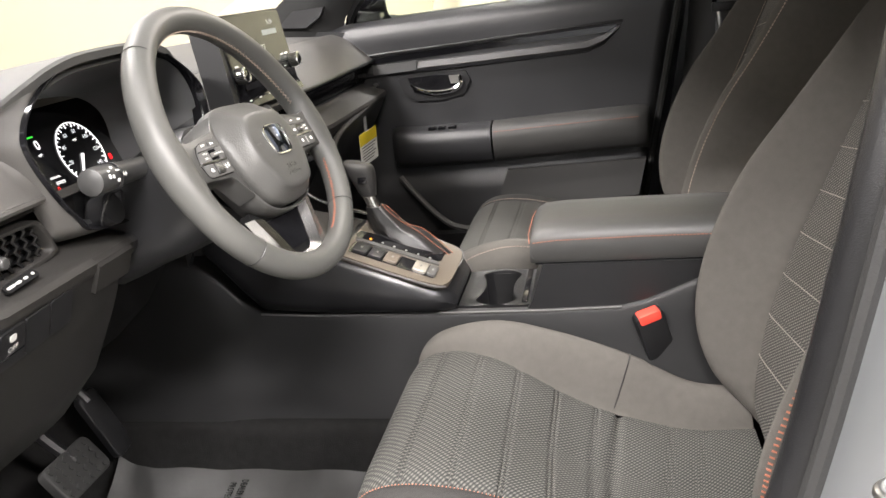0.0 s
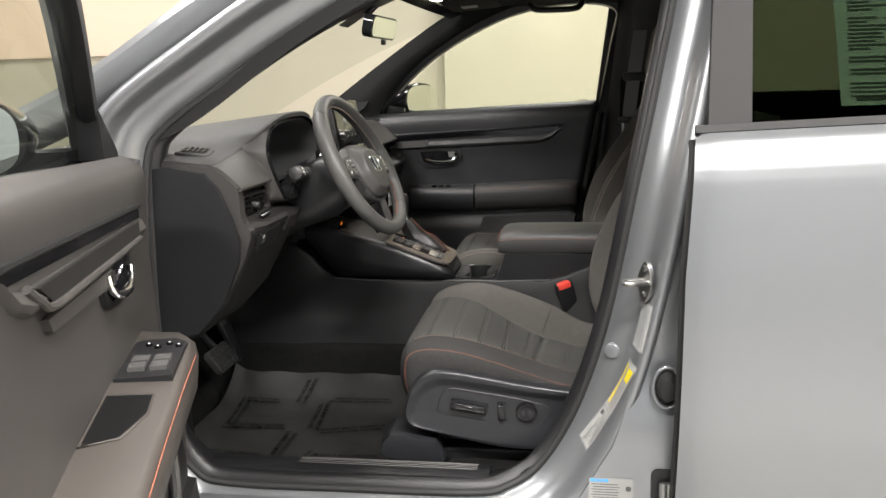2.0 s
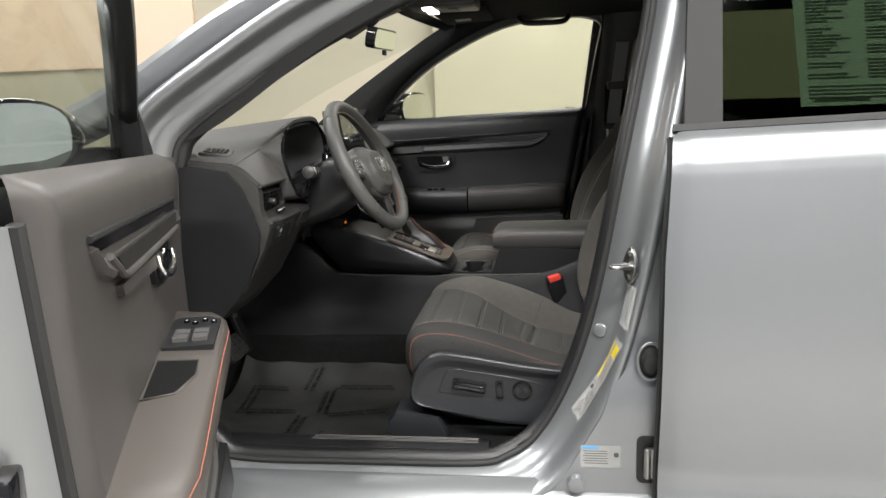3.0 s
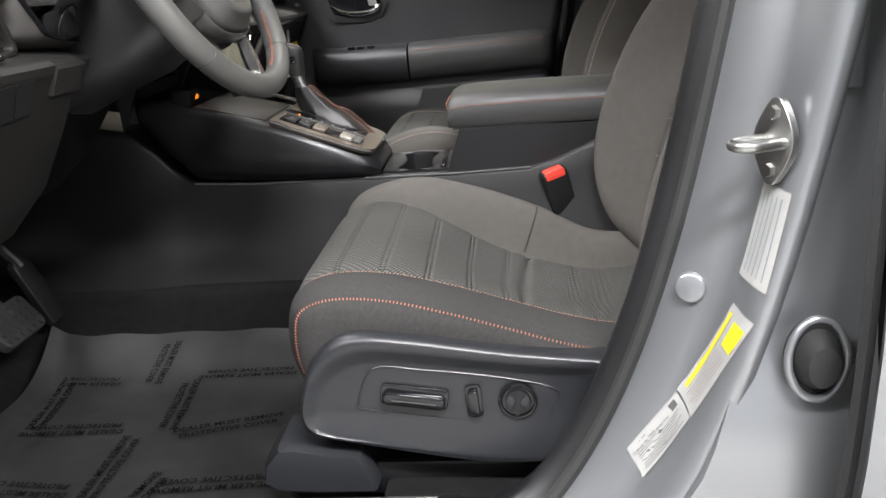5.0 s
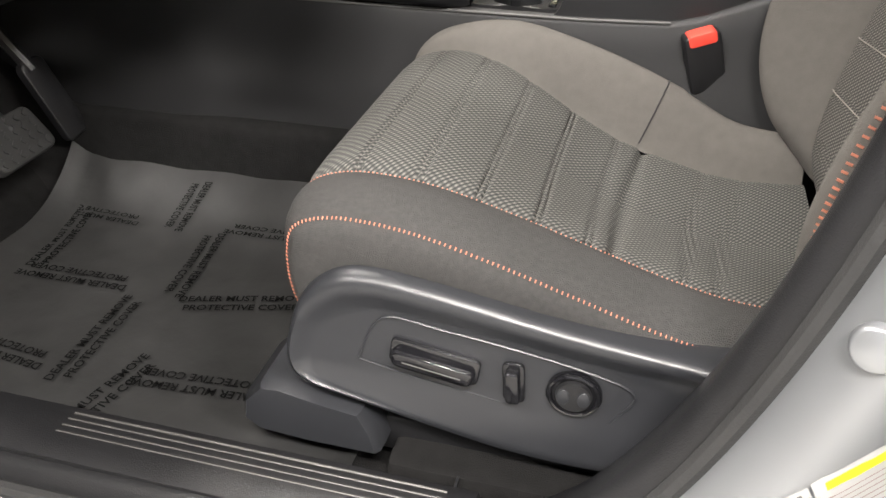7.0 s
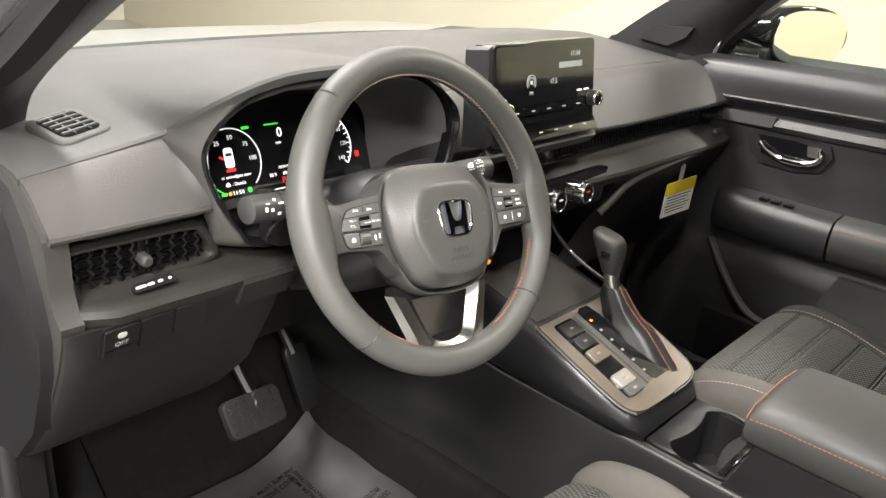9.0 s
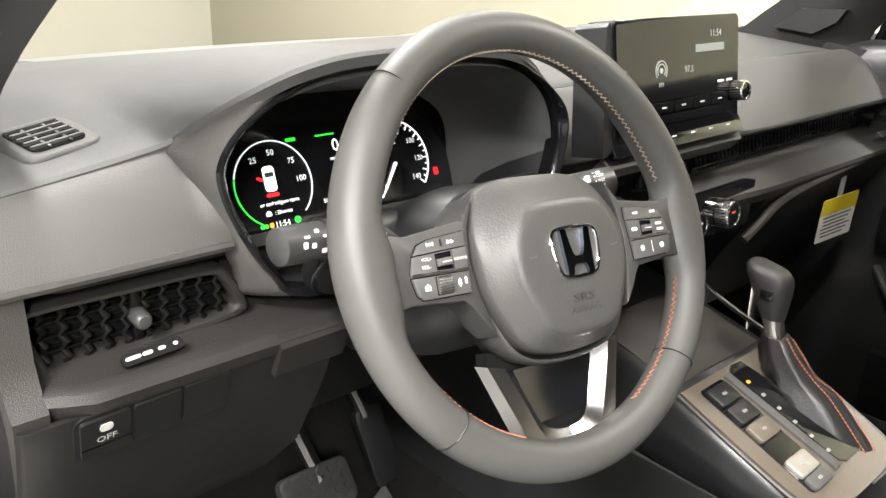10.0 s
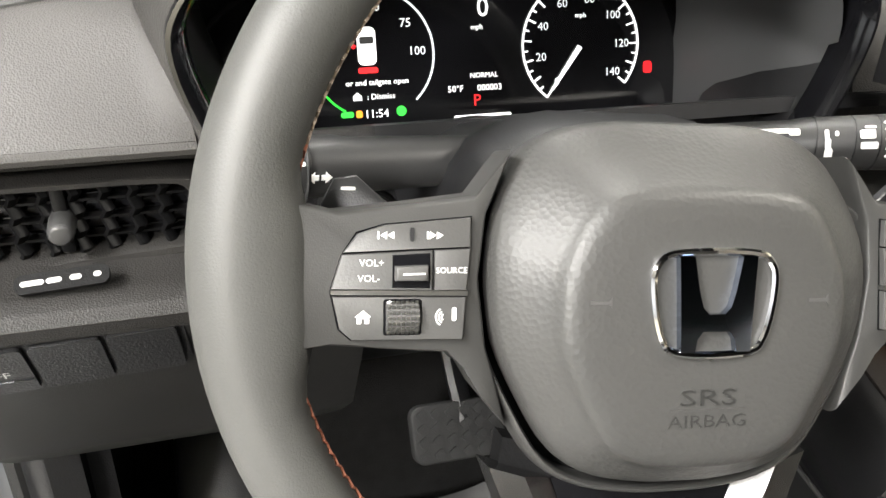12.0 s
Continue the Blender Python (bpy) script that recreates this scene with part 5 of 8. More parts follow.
    part("green_lamp", shape(cyl((cx + 0.018, cy - 0.040, 0.0004), (cx + 0.018, cy - 0.040, 0.0014), 0.0036, m=base)), GREEN_LIT, face)
    part("green_mark", shape(slab(rrect(0.009, 0.004, 0.001, 1), 0.0006, 0.0012, base @ Matrix.Translation((cx - 0.021, cy - 0.0405, 0)))), GREEN_LIT, face)
    part("amber_mark", shape(slab(rrect(0.0045, 0.005, 0.001, 1), 0.0006, 0.0012, base @ Matrix.Translation((cx - 0.0125, cy - 0.0405, 0)))), AMBER_LIT, face)
    # middle readout
    mx, mz = at(-0.360, 1.063)
    words("0", 0.019, base @ Matrix.Translation((mx + 0.005, mz, 0.001)), WHITE_LIT, face, "speed_readout")
    words("mph", 0.0052, base @ Matrix.Translation((mx, mz - 0.013, 0.001)), WHITE_LIT, face)
    part("green_bar", shape(slab(rrect(0.024, 0.002, 0.0006, 1), 0.0006, 0.0012, base @ Matrix.Translation((mx - 0.006, mz + 0.013, 0)))), GREEN_LIT, face)
    part("ready_lamp", shape(slab(rrect(0.012, 0.004, 0.001, 1), 0.0006, 0.0012, base @ Matrix.Translation((mx - 0.048, mz + 0.013, 0)))), GREEN_LIT, face)
    words("NORMAL", 0.0052, base @ Matrix.Translation((mx + 0.004, mz - 0.047, 0.001)), WHITE_LIT, face)
    words("50°F", 0.0064, base @ Matrix.Translation((mx - 0.018, mz - 0.056, 0.001)), WHITE_LIT, face)
    words("000003", 0.0064, base @ Matrix.Translation((mx + 0.008, mz - 0.056, 0.001)), WHITE_LIT, face)
    words("P", 0.012, base @ Matrix.Translation((mx - 0.002, mz - 0.065, 0.001)), RED_LIT, face)
    part("battery_bar", shape(slab(rrect(0.044, 0.0042, 0.001, 1), 0.0006, 0.0012, base @ Matrix.Translation((mx + 0.002, mz - 0.077, 0)))), WHITE_LIT, face)
    rx, rz = at(-0.224, 1.018)
    part("belt_lamp", shape(slab(rrect(0.007, 0.009, 0.002, 2), 0.0006, 0.0012, base @ Matrix.Translation((rx, rz, 0)))), RED_LIT, face, "red seat belt lamp")


instrument_cluster()


def infotainment():
    s = thing("infotainment_screen", "standing black touch screen with two chrome knobs", "touch screen", (-0.17, 0, 1.06))
    m = facing((-0.160, 0.009, 1.132), (0, 1, 0), (-0.16, 0, 1))
    part("housing", shape(slab(rrect(0.262, 0.138, 0.008), -0.034, 0.0, m, 0.003)), GLOSS, s, "gloss black housing")
    part("side_frame", shape(slab([(-0.131, -0.070), (-0.131, 0.067), (-0.137, 0.062), (-0.150, -0.075)], -0.045, -0.002, m)), DARK, s, "grey side frame", bev=0.003)
    part("display", shape(slab(rrect(0.250, 0.088, 0.004), 0.0, 0.0012, m @ Matrix.Translation((0, 0.020, 0)))), SCREEN, s, "dark screen")
    FAINT = glow("lit_faint_white", (0.40, 0.43, 0.42), 0.05)
    words("11:54", 0.012, m @ Matrix.Translation((0.072, 0.047, 0.0016)), FAINT, s)
    DIM = glow("lit_dim_grey", (0.20, 0.22, 0.21), 0.08)
    part("status_bar", shape(slab(rrect(0.064, 0.009, 0.001, 1), 0.0012, 0.0016, m @ Matrix.Translation((0.060, 0.031, 0)))), DIM, s)
    words("97.5", 0.011, m @ Matrix.Translation((0.014, 0.008, 0.0016)), FAINT, s)
    words("FM", 0.008, m @ Matrix.Translation((-0.043, -0.006, 0.0016)), FAINT, s)
    for r in (0.0075, 0.011):
        part("radio_symbol", shape(tube([m @ Vector((-0.043 + r * math.cos(radians(a)), 0.010 + r * math.sin(radians(a)), 0.0016)) for a in span(-40, 220, 20)], 0.0007, 4)), FAINT, s)
    part("radio_dot", shape(cyl((-0.043, 0.010, 0.001), (-0.043, 0.010, 0.002), 0.003, m=m)), FAINT, s)
    for k in range(5):
        part("key", shape(slab(rrect(0.038, 0.011, 0.002), 0.0, 0.003, m @ Matrix.Translation((-0.080 + 0.040 * k, -0.032, 0)))), GLOSS, s)
        part("key_mark", shape(slab(rrect(0.009, 0.0020, 0.0006, 1), 0.003, 0.0035, m @ Matrix.Translation((-0.080 + 0.040 * k, -0.032, 0)))), FAINT, s)
    part("slot", shape(slab(rrect(0.20, 0.010, 0.002), 0.0, 0.0012, m @ Matrix.Translation((0, -0.046, 0)))), SCREEN, s)
    low = facing((-0.148, 0.011, 1.066), (0, 1, 0), (-0.5, 0, 0.86))
    part("lower_keys", shape(slab(rrect(0.272, 0.022, 0.004), -0.010, 0.0, low, 0.003)), GLOSS, s, "lower key row")
    for k in range(6):
        part("key_mark", shape(slab(rrect(0.009, 0.0020, 0.0006, 1), 0.0, 0.0006, low @ Matrix.Translation((-0.100 + 0.040 * k, 0, 0)))), FAINT, s)
    part("foot", shape(slab(rrect(0.285, 0.018, 0.006), -0.02, 0.0, facing((-0.152, 0.011, 1.049), (0, 1, 0), (-0.75, 0, 0.66)), 0.003)), TAUPE, s)
    for y in (-0.117, 0.117):
        k = part("knob", shape(cyl((y, -0.026, 0.0), (y, -0.026, 0.017), 0.0122, 0.0112, 28, m=m)), GLOSS, s, "round volume knob", bev=0.001)
        part("knob_ring", shape(tube([m @ Vector((y + 0.0110 * math.cos(a), -0.026 + 0.0110 * math.sin(a), 0.0172)) for a in span(0, 2 * math.pi, 28)[:-1]], 0.0016, 6, True)), CHROME, k, "chrome ring")
        part("grip", shape(*[box((y + 0.0118 * math.cos(a), -0.026 + 0.0118 * math.sin(a), 0.009), (0.0016, 0.0014, 0.014), (0, 0, math.degrees(a)), m) for a in span(0, 2 * math.pi, 24)[:-1]]), SATIN, k)
    for x, y in ((0.085, -0.010), (0.105, -0.010), (-0.110, -0.010)):
        part("small_print", shape(slab(rrect(0.014, 0.0028, 0.0006, 1), 0.0012, 0.0016, m @ Matrix.Translation((x, y - 0.001, 0)))), WHITE, s)


infotainment()


def climate_panel():
    c = thing("climate_panel", "black climate panel with chrome rotary knobs", "climate control", (-0.14, 0, 0.95))
    m = facing((-0.142, 0.035, 0.948), (0, 1, 0.0), (-0.10, 0, 1))
    part("plate", shape(slab([(-0.165, -0.026), (0.155, -0.028), (0.172, 0.030), (-0.165, 0.026)], -0.02, 0.0, m)), GLOSS, c, "gloss black plate", bev=0.003)
    for x in (-0.075, 0.005, 0.085):
        k = part("knob", shape(cyl((x, 0, 0), (x, 0, 0.017), 0.0185, 0.0172, 30, m=m)), SATIN, c, "ribbed chrome knob", bev=0.001)
        part("grip", shape(*[box((x + 0.0182 * math.cos(a), 0.0182 * math.sin(a), 0.009), (0.002, 0.0018, 0.015), (0, 0, math.degrees(a)), m) for a in span(0, 2 * math.pi, 30)[:-1]]), CHROME, k)
        part("knob_face", shape(cyl((x, 0, 0.0168), (x, 0, 0.0178), 0.0138, 0.0138, 24, m=m)), GLOSS, k)
        part("knob_ring", shape(tube([m @ Vector((x + 0.0155 * math.cos(a), 0.0155 * math.sin(a), 0.0174)) for a in span(0, 2 * math.pi, 28)[:-1]], 0.0018, 6, True)), CHROME, k)
        part("knob_mark", shape(slab(rrect(0.010, 0.003, 0.001, 1), 0.0178, 0.0182, m @ Matrix.Translation((x, 0.003, 0)))), RED if x > 0.05 else WHITE, k)
    for x in (-0.035, 0.045, 0.125, 0.145):
        part("key_mark", shape(slab(rrect(0.007, 0.006, 0.001, 1), 0.0, 0.0006, m @ Matrix.Translation((x, -0.012 if x < 0.12 else 0.014, 0)))), WHITE, c)
    # deep cubby below with sockets
    cb = thing("console_cubby", "dark open cubby with sockets below the climate panel", "storage cubby", (-0.2, 0, 0.85))
    part("backing", shape(box((-0.285, 0.0, 0.88), (0.02, 0.22, 0.13))), BLACK, cb)
    part("socket_panel", shape(slab(rrect(0.20, 0.05, 0.006), 0, 0.004, facing((-0.272, -0.02, 0.905), (0, 1, 0), (0.1, 0, 1)))), GLOSS, cb)
    bk = part("lamp_bracket", shape(box((-0.196, -0.070, 0.852), (0.036, 0.050, 0.030))), UNDER, cb, bev=0.004)
    part("amber_lamp", shape(slab([(-0.008, -0.004), (0.006, -0.004), (0.009, 0.001), (0.002, 0.005), (-0.006, 0.001)], 0.0, 0.0008, facing((-0.1775, -0.066, 0.852), (0, 1, 0), (0.1, 0, 1)))), AMBER_LIT, bk, "amber indicator lamp")
    for y in (-0.07, -0.04, 0.0):
        part("socket", shape(slab(rrect(0.016, 0.010, 0.003), 0.004, 0.005, facing((-0.272, y, 0.905), (0, 1, 0), (0.1, 0, 1)))), BUTTON, cb)


climate_panel()


def hang_tag():
    t = thing("hanging_safety_tag", "yellow and white paper tag hanging from the glove box", "paper tag", (-0.15, 0.53, 0.86))
    m = facing((-0.150, 0.529, 0.858), (0.12, 1, 0.05), (0.05, -0.05, 1))
    part("card", shape(slab(rrect(0.105, 0.078, 0.004), 0, 0.0008, m)), WHITE, t)
    part("yellow_header", shape(slab(rrect(0.105, 0.028, 0.002), 0.0008, 0.0014, m @ Matrix.Translation((0, 0.025, 0)))), YELLOW, t)
    for k in range(6):
        part("print_line", shape(slab(rrect(0.085 - 0.01 * (k % 3), 0.002, 0.0004, 1), 0.0008, 0.0012, m @ Matrix.Translation((-0.003 * (k % 3), 0.005 - 0.0068 * k, 0)))), INK, t)
    part("strip", shape(slab(rrect(0.016, 0.036, 0.002), -0.0006, 0.0, m @ Matrix.Translation((-0.006, 0.055, 0)))), PAPER, t, "white hanging strip")


hang_tag()

# ---- steering wheel ----
WHEEL = facing((-0.0291, -0.3736, 1.0517), (0.0698, 0.9976, 0), (-0.4492, 0.0314, 0.893)) @ Matrix.Rotation(radians(-4), 4, "Z")


SPOKE = material("grey_satin_plastic", (0.041, 0.0405, 0.0388), 0.44, bump=0.1, scale=1500, vary=0.08)


def steering_wheel():
    w = thing("steering_wheel", "black leather steering wheel with contrast stitching and chrome emblem", "steering wheel", (-0.029, -0.374, 1.0))
    R = 0.1715
    def girth(deg):
        """The rim's radius, its thickness and how far its leather spreads into a spoke; thumb grips stand above the spokes."""
        grip = sum(math.exp(-(((deg - c + 180) % 360 - 180) / 27) ** 2) for c in (28, 152))
        flow = sum(math.exp(-(((deg - c + 180) % 360 - 180) / 12.5) ** 4) for c in (-4, 184))
        hold = sum(math.exp(-(((deg - c + 180) % 360 - 180) / 16) ** 2) for c in (2, 178))
        return R - 0.0030 * grip, 0.0163 + 0.0016 * grip + 0.0010 * hold, flow
    rings = []
    for i in range(144):
        a = 2 * math.pi * i / 144
        deg = math.degrees(a)
        rc, rr, flow = girth(deg)
        ring_pts = []
        for k in range(24):
            f = 2 * math.pi * k / 24
            reach = rr + (0.0105 * flow if math.cos(f) < 0 else 0)
            q = rc + reach * math.cos(f)
            ring_pts.append((q * math.cos(a), q * math.sin(a), 1.08 * rr * math.sin(f)))
        rings.append(ring_pts)
    rim = part("rim", shape(loft(rings, True, False, True, m=WHEEL)), RIMSKIN, w, "smooth black leather rim")
    for deg in (47, 133, 225, 315):
        a = radians(deg)
        c = Vector((R * math.cos(a), R * math.sin(a), 0))
        part("leather_joint", shape(tube([c + 0.0166 * (Vector((math.cos(a), math.sin(a), 0)) * math.cos(f) + Vector((0, 0, 1.08)) * math.sin(f)) for f in (2 * math.pi * k / 28 for k in range(28))], 0.0006, 4, True, m=WHEEL)), BLACK, rim)
    def sewing(bm, low, high):
        n = 184
        for i in range(n):
            deg = 360 * i / n
            if min(abs((deg - c + 180) % 360 - 180) for c in (-2, 182)) < 15 or 248 < deg < 292 or not low <= deg < high:
                continue
            rc, rr, flow = girth(deg)
            da = 360 / n
            line = []
            for step, side in ((0, -1), (0.5, 1), (1, -1)):
                b, q = radians(deg + da * step), (rr + 0.0004) * math.cos(radians(170))
                line.append(Vector(((rc + q) * math.cos(b), (rc + q) * math.sin(b), rr * 1.08 * math.sin(radians(170)) - 0.0010 + side * 0.0018)))
            tube(line, 0.00065, 5, m=WHEEL)(bm)
    for low, high, mat, text in ((0, 163, TAN, "tan cross stitching"), (163, 248, ORANGE, "orange cross stitching"), (292, 360, ORANGE, "orange cross stitching")):
        tagged(part("rim_stitching", shape(lambda bm: sewing(bm, low, high)), mat, rim, text), kind="stuff")
    # airbag cover
    half = [(0.0, 0.054), (0.030, 0.0535), (0.052, 0.049), (0.067, 0.038), (0.077, 0.016), (0.0795, -0.008), (0.076, -0.034), (0.064, -0.060), (0.052, -0.078), (0.036, -0.087), (0.016, -0.0905), (0.0, -0.091)]
    full = half + [(-x, y) for x, y in half[-2:0:-1]]
    out = [(p.x, p.y) for p in curve([(x, y, 0) for x, y in full], 3, closed=True)]
    def ring(k, z, c=(0.0, -0.016)):
        return [(c[0] + (x - c[0]) * k, c[1] + (y - c[1]) * k, z) for x, y in out]
    # towards the raised middle the outline becomes a narrower shield
    crest_half = [(0.0, 0.0275), (0.020, 0.027), (0.035, 0.0245), (0.044, 0.018), (0.0525, 0.003), (0.0565, -0.012), (0.055, -0.033), (0.045, -0.055), (0.037, -0.068), (0.027, -0.074), (0.014, -0.0765), (0.0, -0.077)]
    crest_full = crest_half + [(-x, y) for x, y in crest_half[-2:0:-1]]
    crest = [(p.x, p.y) for p in curve([(x, y, 0) for x, y in crest_full], 3, closed=True)]
    def slope(f, z):
        """Between the outer outline (f = 0) and the shield (f = 1)."""
        return [(x * 0.955 * (1 - f) + u * f, (-0.016 + (y + 0.016) * 0.955) * (1 - f) + v * f, z) for (x, y), (u, v) in zip(out, crest)]
    def inside(k, z):
        return [(u * k, -0.020 + (v + 0.020) * k, z) for u, v in crest]
    def fallen(pts, f):
        """Lower the outer part of the cover towards its top edge."""
        done = []
        for x, y, z in pts:
            k = min(max((y + 0.010) / 0.055, 0), 1)
            done.append((x, y, z - (1 - f) * (0.004 + 0.012 * k * k * (3 - 2 * k))))
        return done
    part("airbag_cover", shape(loft([fallen(ring(0.975, -0.002), 0), fallen(ring(0.985, 0.004), 0), fallen(ring(0.985, 0.0105), 0), fallen(ring(0.98, 0.0145), 0), fallen(ring(0.968, 0.0172), 0), fallen(slope(0.0, 0.0188), 0.05), fallen(slope(0.35, 0.0218), 0.38), fallen(slope(0.70, 0.0250), 0.74),
        fallen(slope(0.86, 0.0270), 0.88), fallen(slope(0.95, 0.0286), 0.96), slope(1.0, 0.0300), inside(0.965, 0.0313), inside(0.93, 0.0321), inside(0.87, 0.0327), inside(0.7, 0.0330), inside(0.5, 0.0331), inside(0.3, 0.0331), inside(0.02, 0.0331)], m=WHEEL)), PEBBLE, w, "pebbled black airbag cover", sharp=60)
    def bezel(k, z):
        """The bezel's outline sinks and draws in above the cover."""
        done = []
        for x, y, h in ring(k, z):
            f = min(max((y - 0.012) / 0.030, 0), 1)
            f = f * f * (3 - 2 * f)
            done.append((x * (1 - 0.06 * f), y - 0.010 * f, h - 0.002 - 0.016 * f))
        return done
    part("hub_bezel", shape(loft([bezel(0.9, -0.035), bezel(1.04, -0.03), bezel(1.085, -0.004), bezel(1.080, 0.003), bezel(1.068, 0.0072), bezel(1.053, 0.0092), bezel(1.042, 0.0094), bezel(1.033, 0.0084), bezel(1.028, 0.0055), bezel(1.026, -0.006)], True, False, m=WHEEL)), SPOKE, w, "dark satin hub bezel", sharp=60)
    part("hub_core", shape(loft([bezel(1.03, -0.03), bezel(1.03, -0.004)], m=WHEEL)), UNDER, w, "dark gap round the cover")
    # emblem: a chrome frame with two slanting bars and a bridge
    e = Matrix.Translation((0.0, -0.0148, 0.0331))
    frame_half = [(0.0, 0.0192), (0.0165, 0.0184), (0.0222, 0.0150), (0.0240, 0.0085), (0.0226, -0.0040), (0.0196, -0.0135), (0.0150, -0.0176), (0.0, -0.0188)]
    frame_pts = frame_half + [(-x, y) for x, y in frame_half[-2:0:-1]]
    # Chrome whose dark blue reflection is put into the base colour.
    BARCHROME = material("navy_reflection_chrome", (0.27, 0.31, 0.39), 0.08, 1.0, vary=0.03, rough_vary=0.02)
    em = part("emblem", shape(tube([WHEEL @ e @ p for p in curve([(x, y, 0.0010) for x, y in frame_pts], 4, closed=True)], 0.00155, 8, True)), CHROME, w, "chrome framed emblem")
    for s in (-1, 1):
        part("emblem_bar", shape(slab([(s * 0.0095, 0.0176), (s * 0.0152, 0.0176), (s * 0.0145, 0.004), (s * 0.0136, -0.0172), (s * 0.0082, -0.0172), (s * 0.0074, -0.0125), (s * 0.0052, -0.0098), (s * 0.0030, -0.0034), (s * 0.0055, -0.0010), (s * 0.0072, 0.0050)], 0.0, 0.0034, WHEEL @ e)), BARCHROME, em, bev=0.0011, seg=2)
    part("emblem_bridge", shape(slab([(-0.0032, -0.0034), (0.0032, -0.0034), (0.0054, -0.0097), (-0.0054, -0.0097)], 0.0, 0.0033, WHEEL @ e)), BARCHROME, em, bev=0.0006)
    # The cover's vinyl, darkened so the letters show the shading of embossing.
    EMBOSS = material("shaded_emboss_vinyl", (0.024, 0.024, 0.023), 0.4, vary=0.05)
    words("SRS", 0.0088, WHEEL @ Matrix.Translation((0.0, -0.0500, 0.0329)) @ Matrix.Diagonal((1.75, 1, 1, 1)), EMBOSS, w, "embossed_lettering", depth=0.0006)
    words("AIRBAG", 0.0068, WHEEL @ Matrix.Translation((0.0, -0.0588, 0.0326)) @ Matrix.Diagonal((1.35, 1, 1, 1)), EMBOSS, w, "embossed_lettering", depth=0.0006)
    part("embossed_rule", shape(slab(rrect(0.030, 0.0009, 0.0003, 1), 0.031, 0.0334, WHEEL @ Matrix.Translation((0.0, -0.0544, 0)))), PEBBLE, w)
    for s in (-1, 1):
        part("horn_mark", shape(slab([(-0.004, 0.0006), (0.003, 0.0006), (0.004, 0.002), (0.004, -0.002), (0.003, -0.0006), (-0.004, -0.0006)], 0.0310, 0.0333, WHEEL @ Matrix.Translation((s * 0.043, -0.014, 0)))), BUTTON, w)
    # side spokes with button pads
    for s in (-1, 1):
        poly = [(0.0700, 0.0405), (0.0748, 0.0345), (0.083, 0.0235), (0.11, 0.0198), (0.136, 0.0168), (0.150, 0.020), (0.166, 0.024), (0.166, -0.038), (0.150, -0.034), (0.138, -0.0322), (0.112, -0.0345), (0.0935, -0.0358), (0.0865, -0.043), (0.0805, -0.053), (0.0700, -0.0655), (0.0745, -0.048), (0.0785, -0.0345), (0.0819, -0.0078), (0.0793, 0.017)]
        sp = part("spoke", shape(slab([(s * x, y) for x, y in poly], -0.018, 0.0098, WHEEL, 0.004)), SPOKE, w, "dark satin side spoke", sharp=50)
        pad = [(0.0855, 0.0155), (0.118, 0.0125), (0.128, 0.0095), (0.1335, 0.001), (0.1375, -0.012), (0.1345, -0.026), (0.130, -0.0300), (0.0880, -0.0305)]
        part("button_well", shape(slab([(s * x, y) for x, y in pad], 0.008, 0.0104, WHEEL)), GLOSS, sp)
        def key(poly2, nm="button", mat=BUTTON, top=0.0128):
            return part(nm, shape(slab([(s * x, y) for x, y in poly2], 0.0104, top, WHEEL, 0.0008, 2)), mat, sp)
        key([(0.0862, 0.0150), (0.118, 0.0120), (0.1275, 0.0088), (0.1325, 0.0022), (0.0862, 0.0042)])
        key([(0.0862, 0.0036), (0.0995, 0.0030), (0.0995, -0.0118), (0.0875, -0.0118)])
        key([(0.1002, 0.0030), (0.1330, 0.0014), (0.1368, -0.0110), (0.1002, -0.0118)])
        key([(0.0875, -0.0142), (0.1365, -0.0136), (0.1338, -0.0256), (0.1295, -0.0295), (0.0885, -0.0300)])
        part("bright_divider", shape(slab([(s * x, y) for x, y in ((0.0870, -0.0120), (0.1370, -0.0112), (0.1370, -0.0128), (0.0872, -0.0137))], 0.0104, 0.0134, WHEEL)), SATIN, sp)
        part("rocker_well", shape(slab([(s * x, y) for x, y in ((0.1012, 0.0020), (0.1150, 0.0013), (0.1150, -0.0105), (0.1012, -0.0108))], 0.0104, 0.0130, WHEEL)), GLOSS, sp)
        part("rocker_switch", shape(slab([(s * x, y) for x, y in ((0.1022, -0.0022), (0.1142, -0.0026), (0.1142, -0.0078), (0.1022, -0.0078))], 0.0128, 0.0165, WHEEL, 0.0012)), BUTTON, sp)
        part("rocker_line", shape(slab([(s * x, y) for x, y in ((0.1035, -0.0048), (0.1115, -0.0050), (0.1115, -0.0056), (0.1035, -0.0054))], 0.0165, 0.0168, WHEEL)), WHITE, sp)
        def mark(x, y, wd, h, nm="button_mark"):
            part(nm, shape(slab(rrect(wd, h, min(wd, h) * 0.25, 1), 0.0128, 0.0131, WHEEL @ Matrix.Translation((s * x, y, 0)))), WHITE, sp)
        def say(txt, x, y, size):
            words(txt, size, WHEEL @ Matrix.Translation((s * x, y, 0.0131)), WHITE, sp)
        if s < 0:
            say("VOL+", 0.1225, -0.0016, 0.0036)
            say("VOL-", 0.1235, -0.0072, 0.0036)
            say("SOURCE", 0.0932, -0.0044, 0.0031)
            for x, sg in ((0.117, -1), (0.099, 1)):
                for k in (0, 1):
                    part("skip_symbol", shape(slab([(-s * sg * 0.0012, 0), (s * sg * 0.0012, 0.0014), (s * sg * 0.0012, -0.0014)], 0.0128, 0.0131, WHEEL @ Matrix.Translation((s * x + 0.0026 * k - 0.0013, 0.0085, 0)))), WHITE, sp)
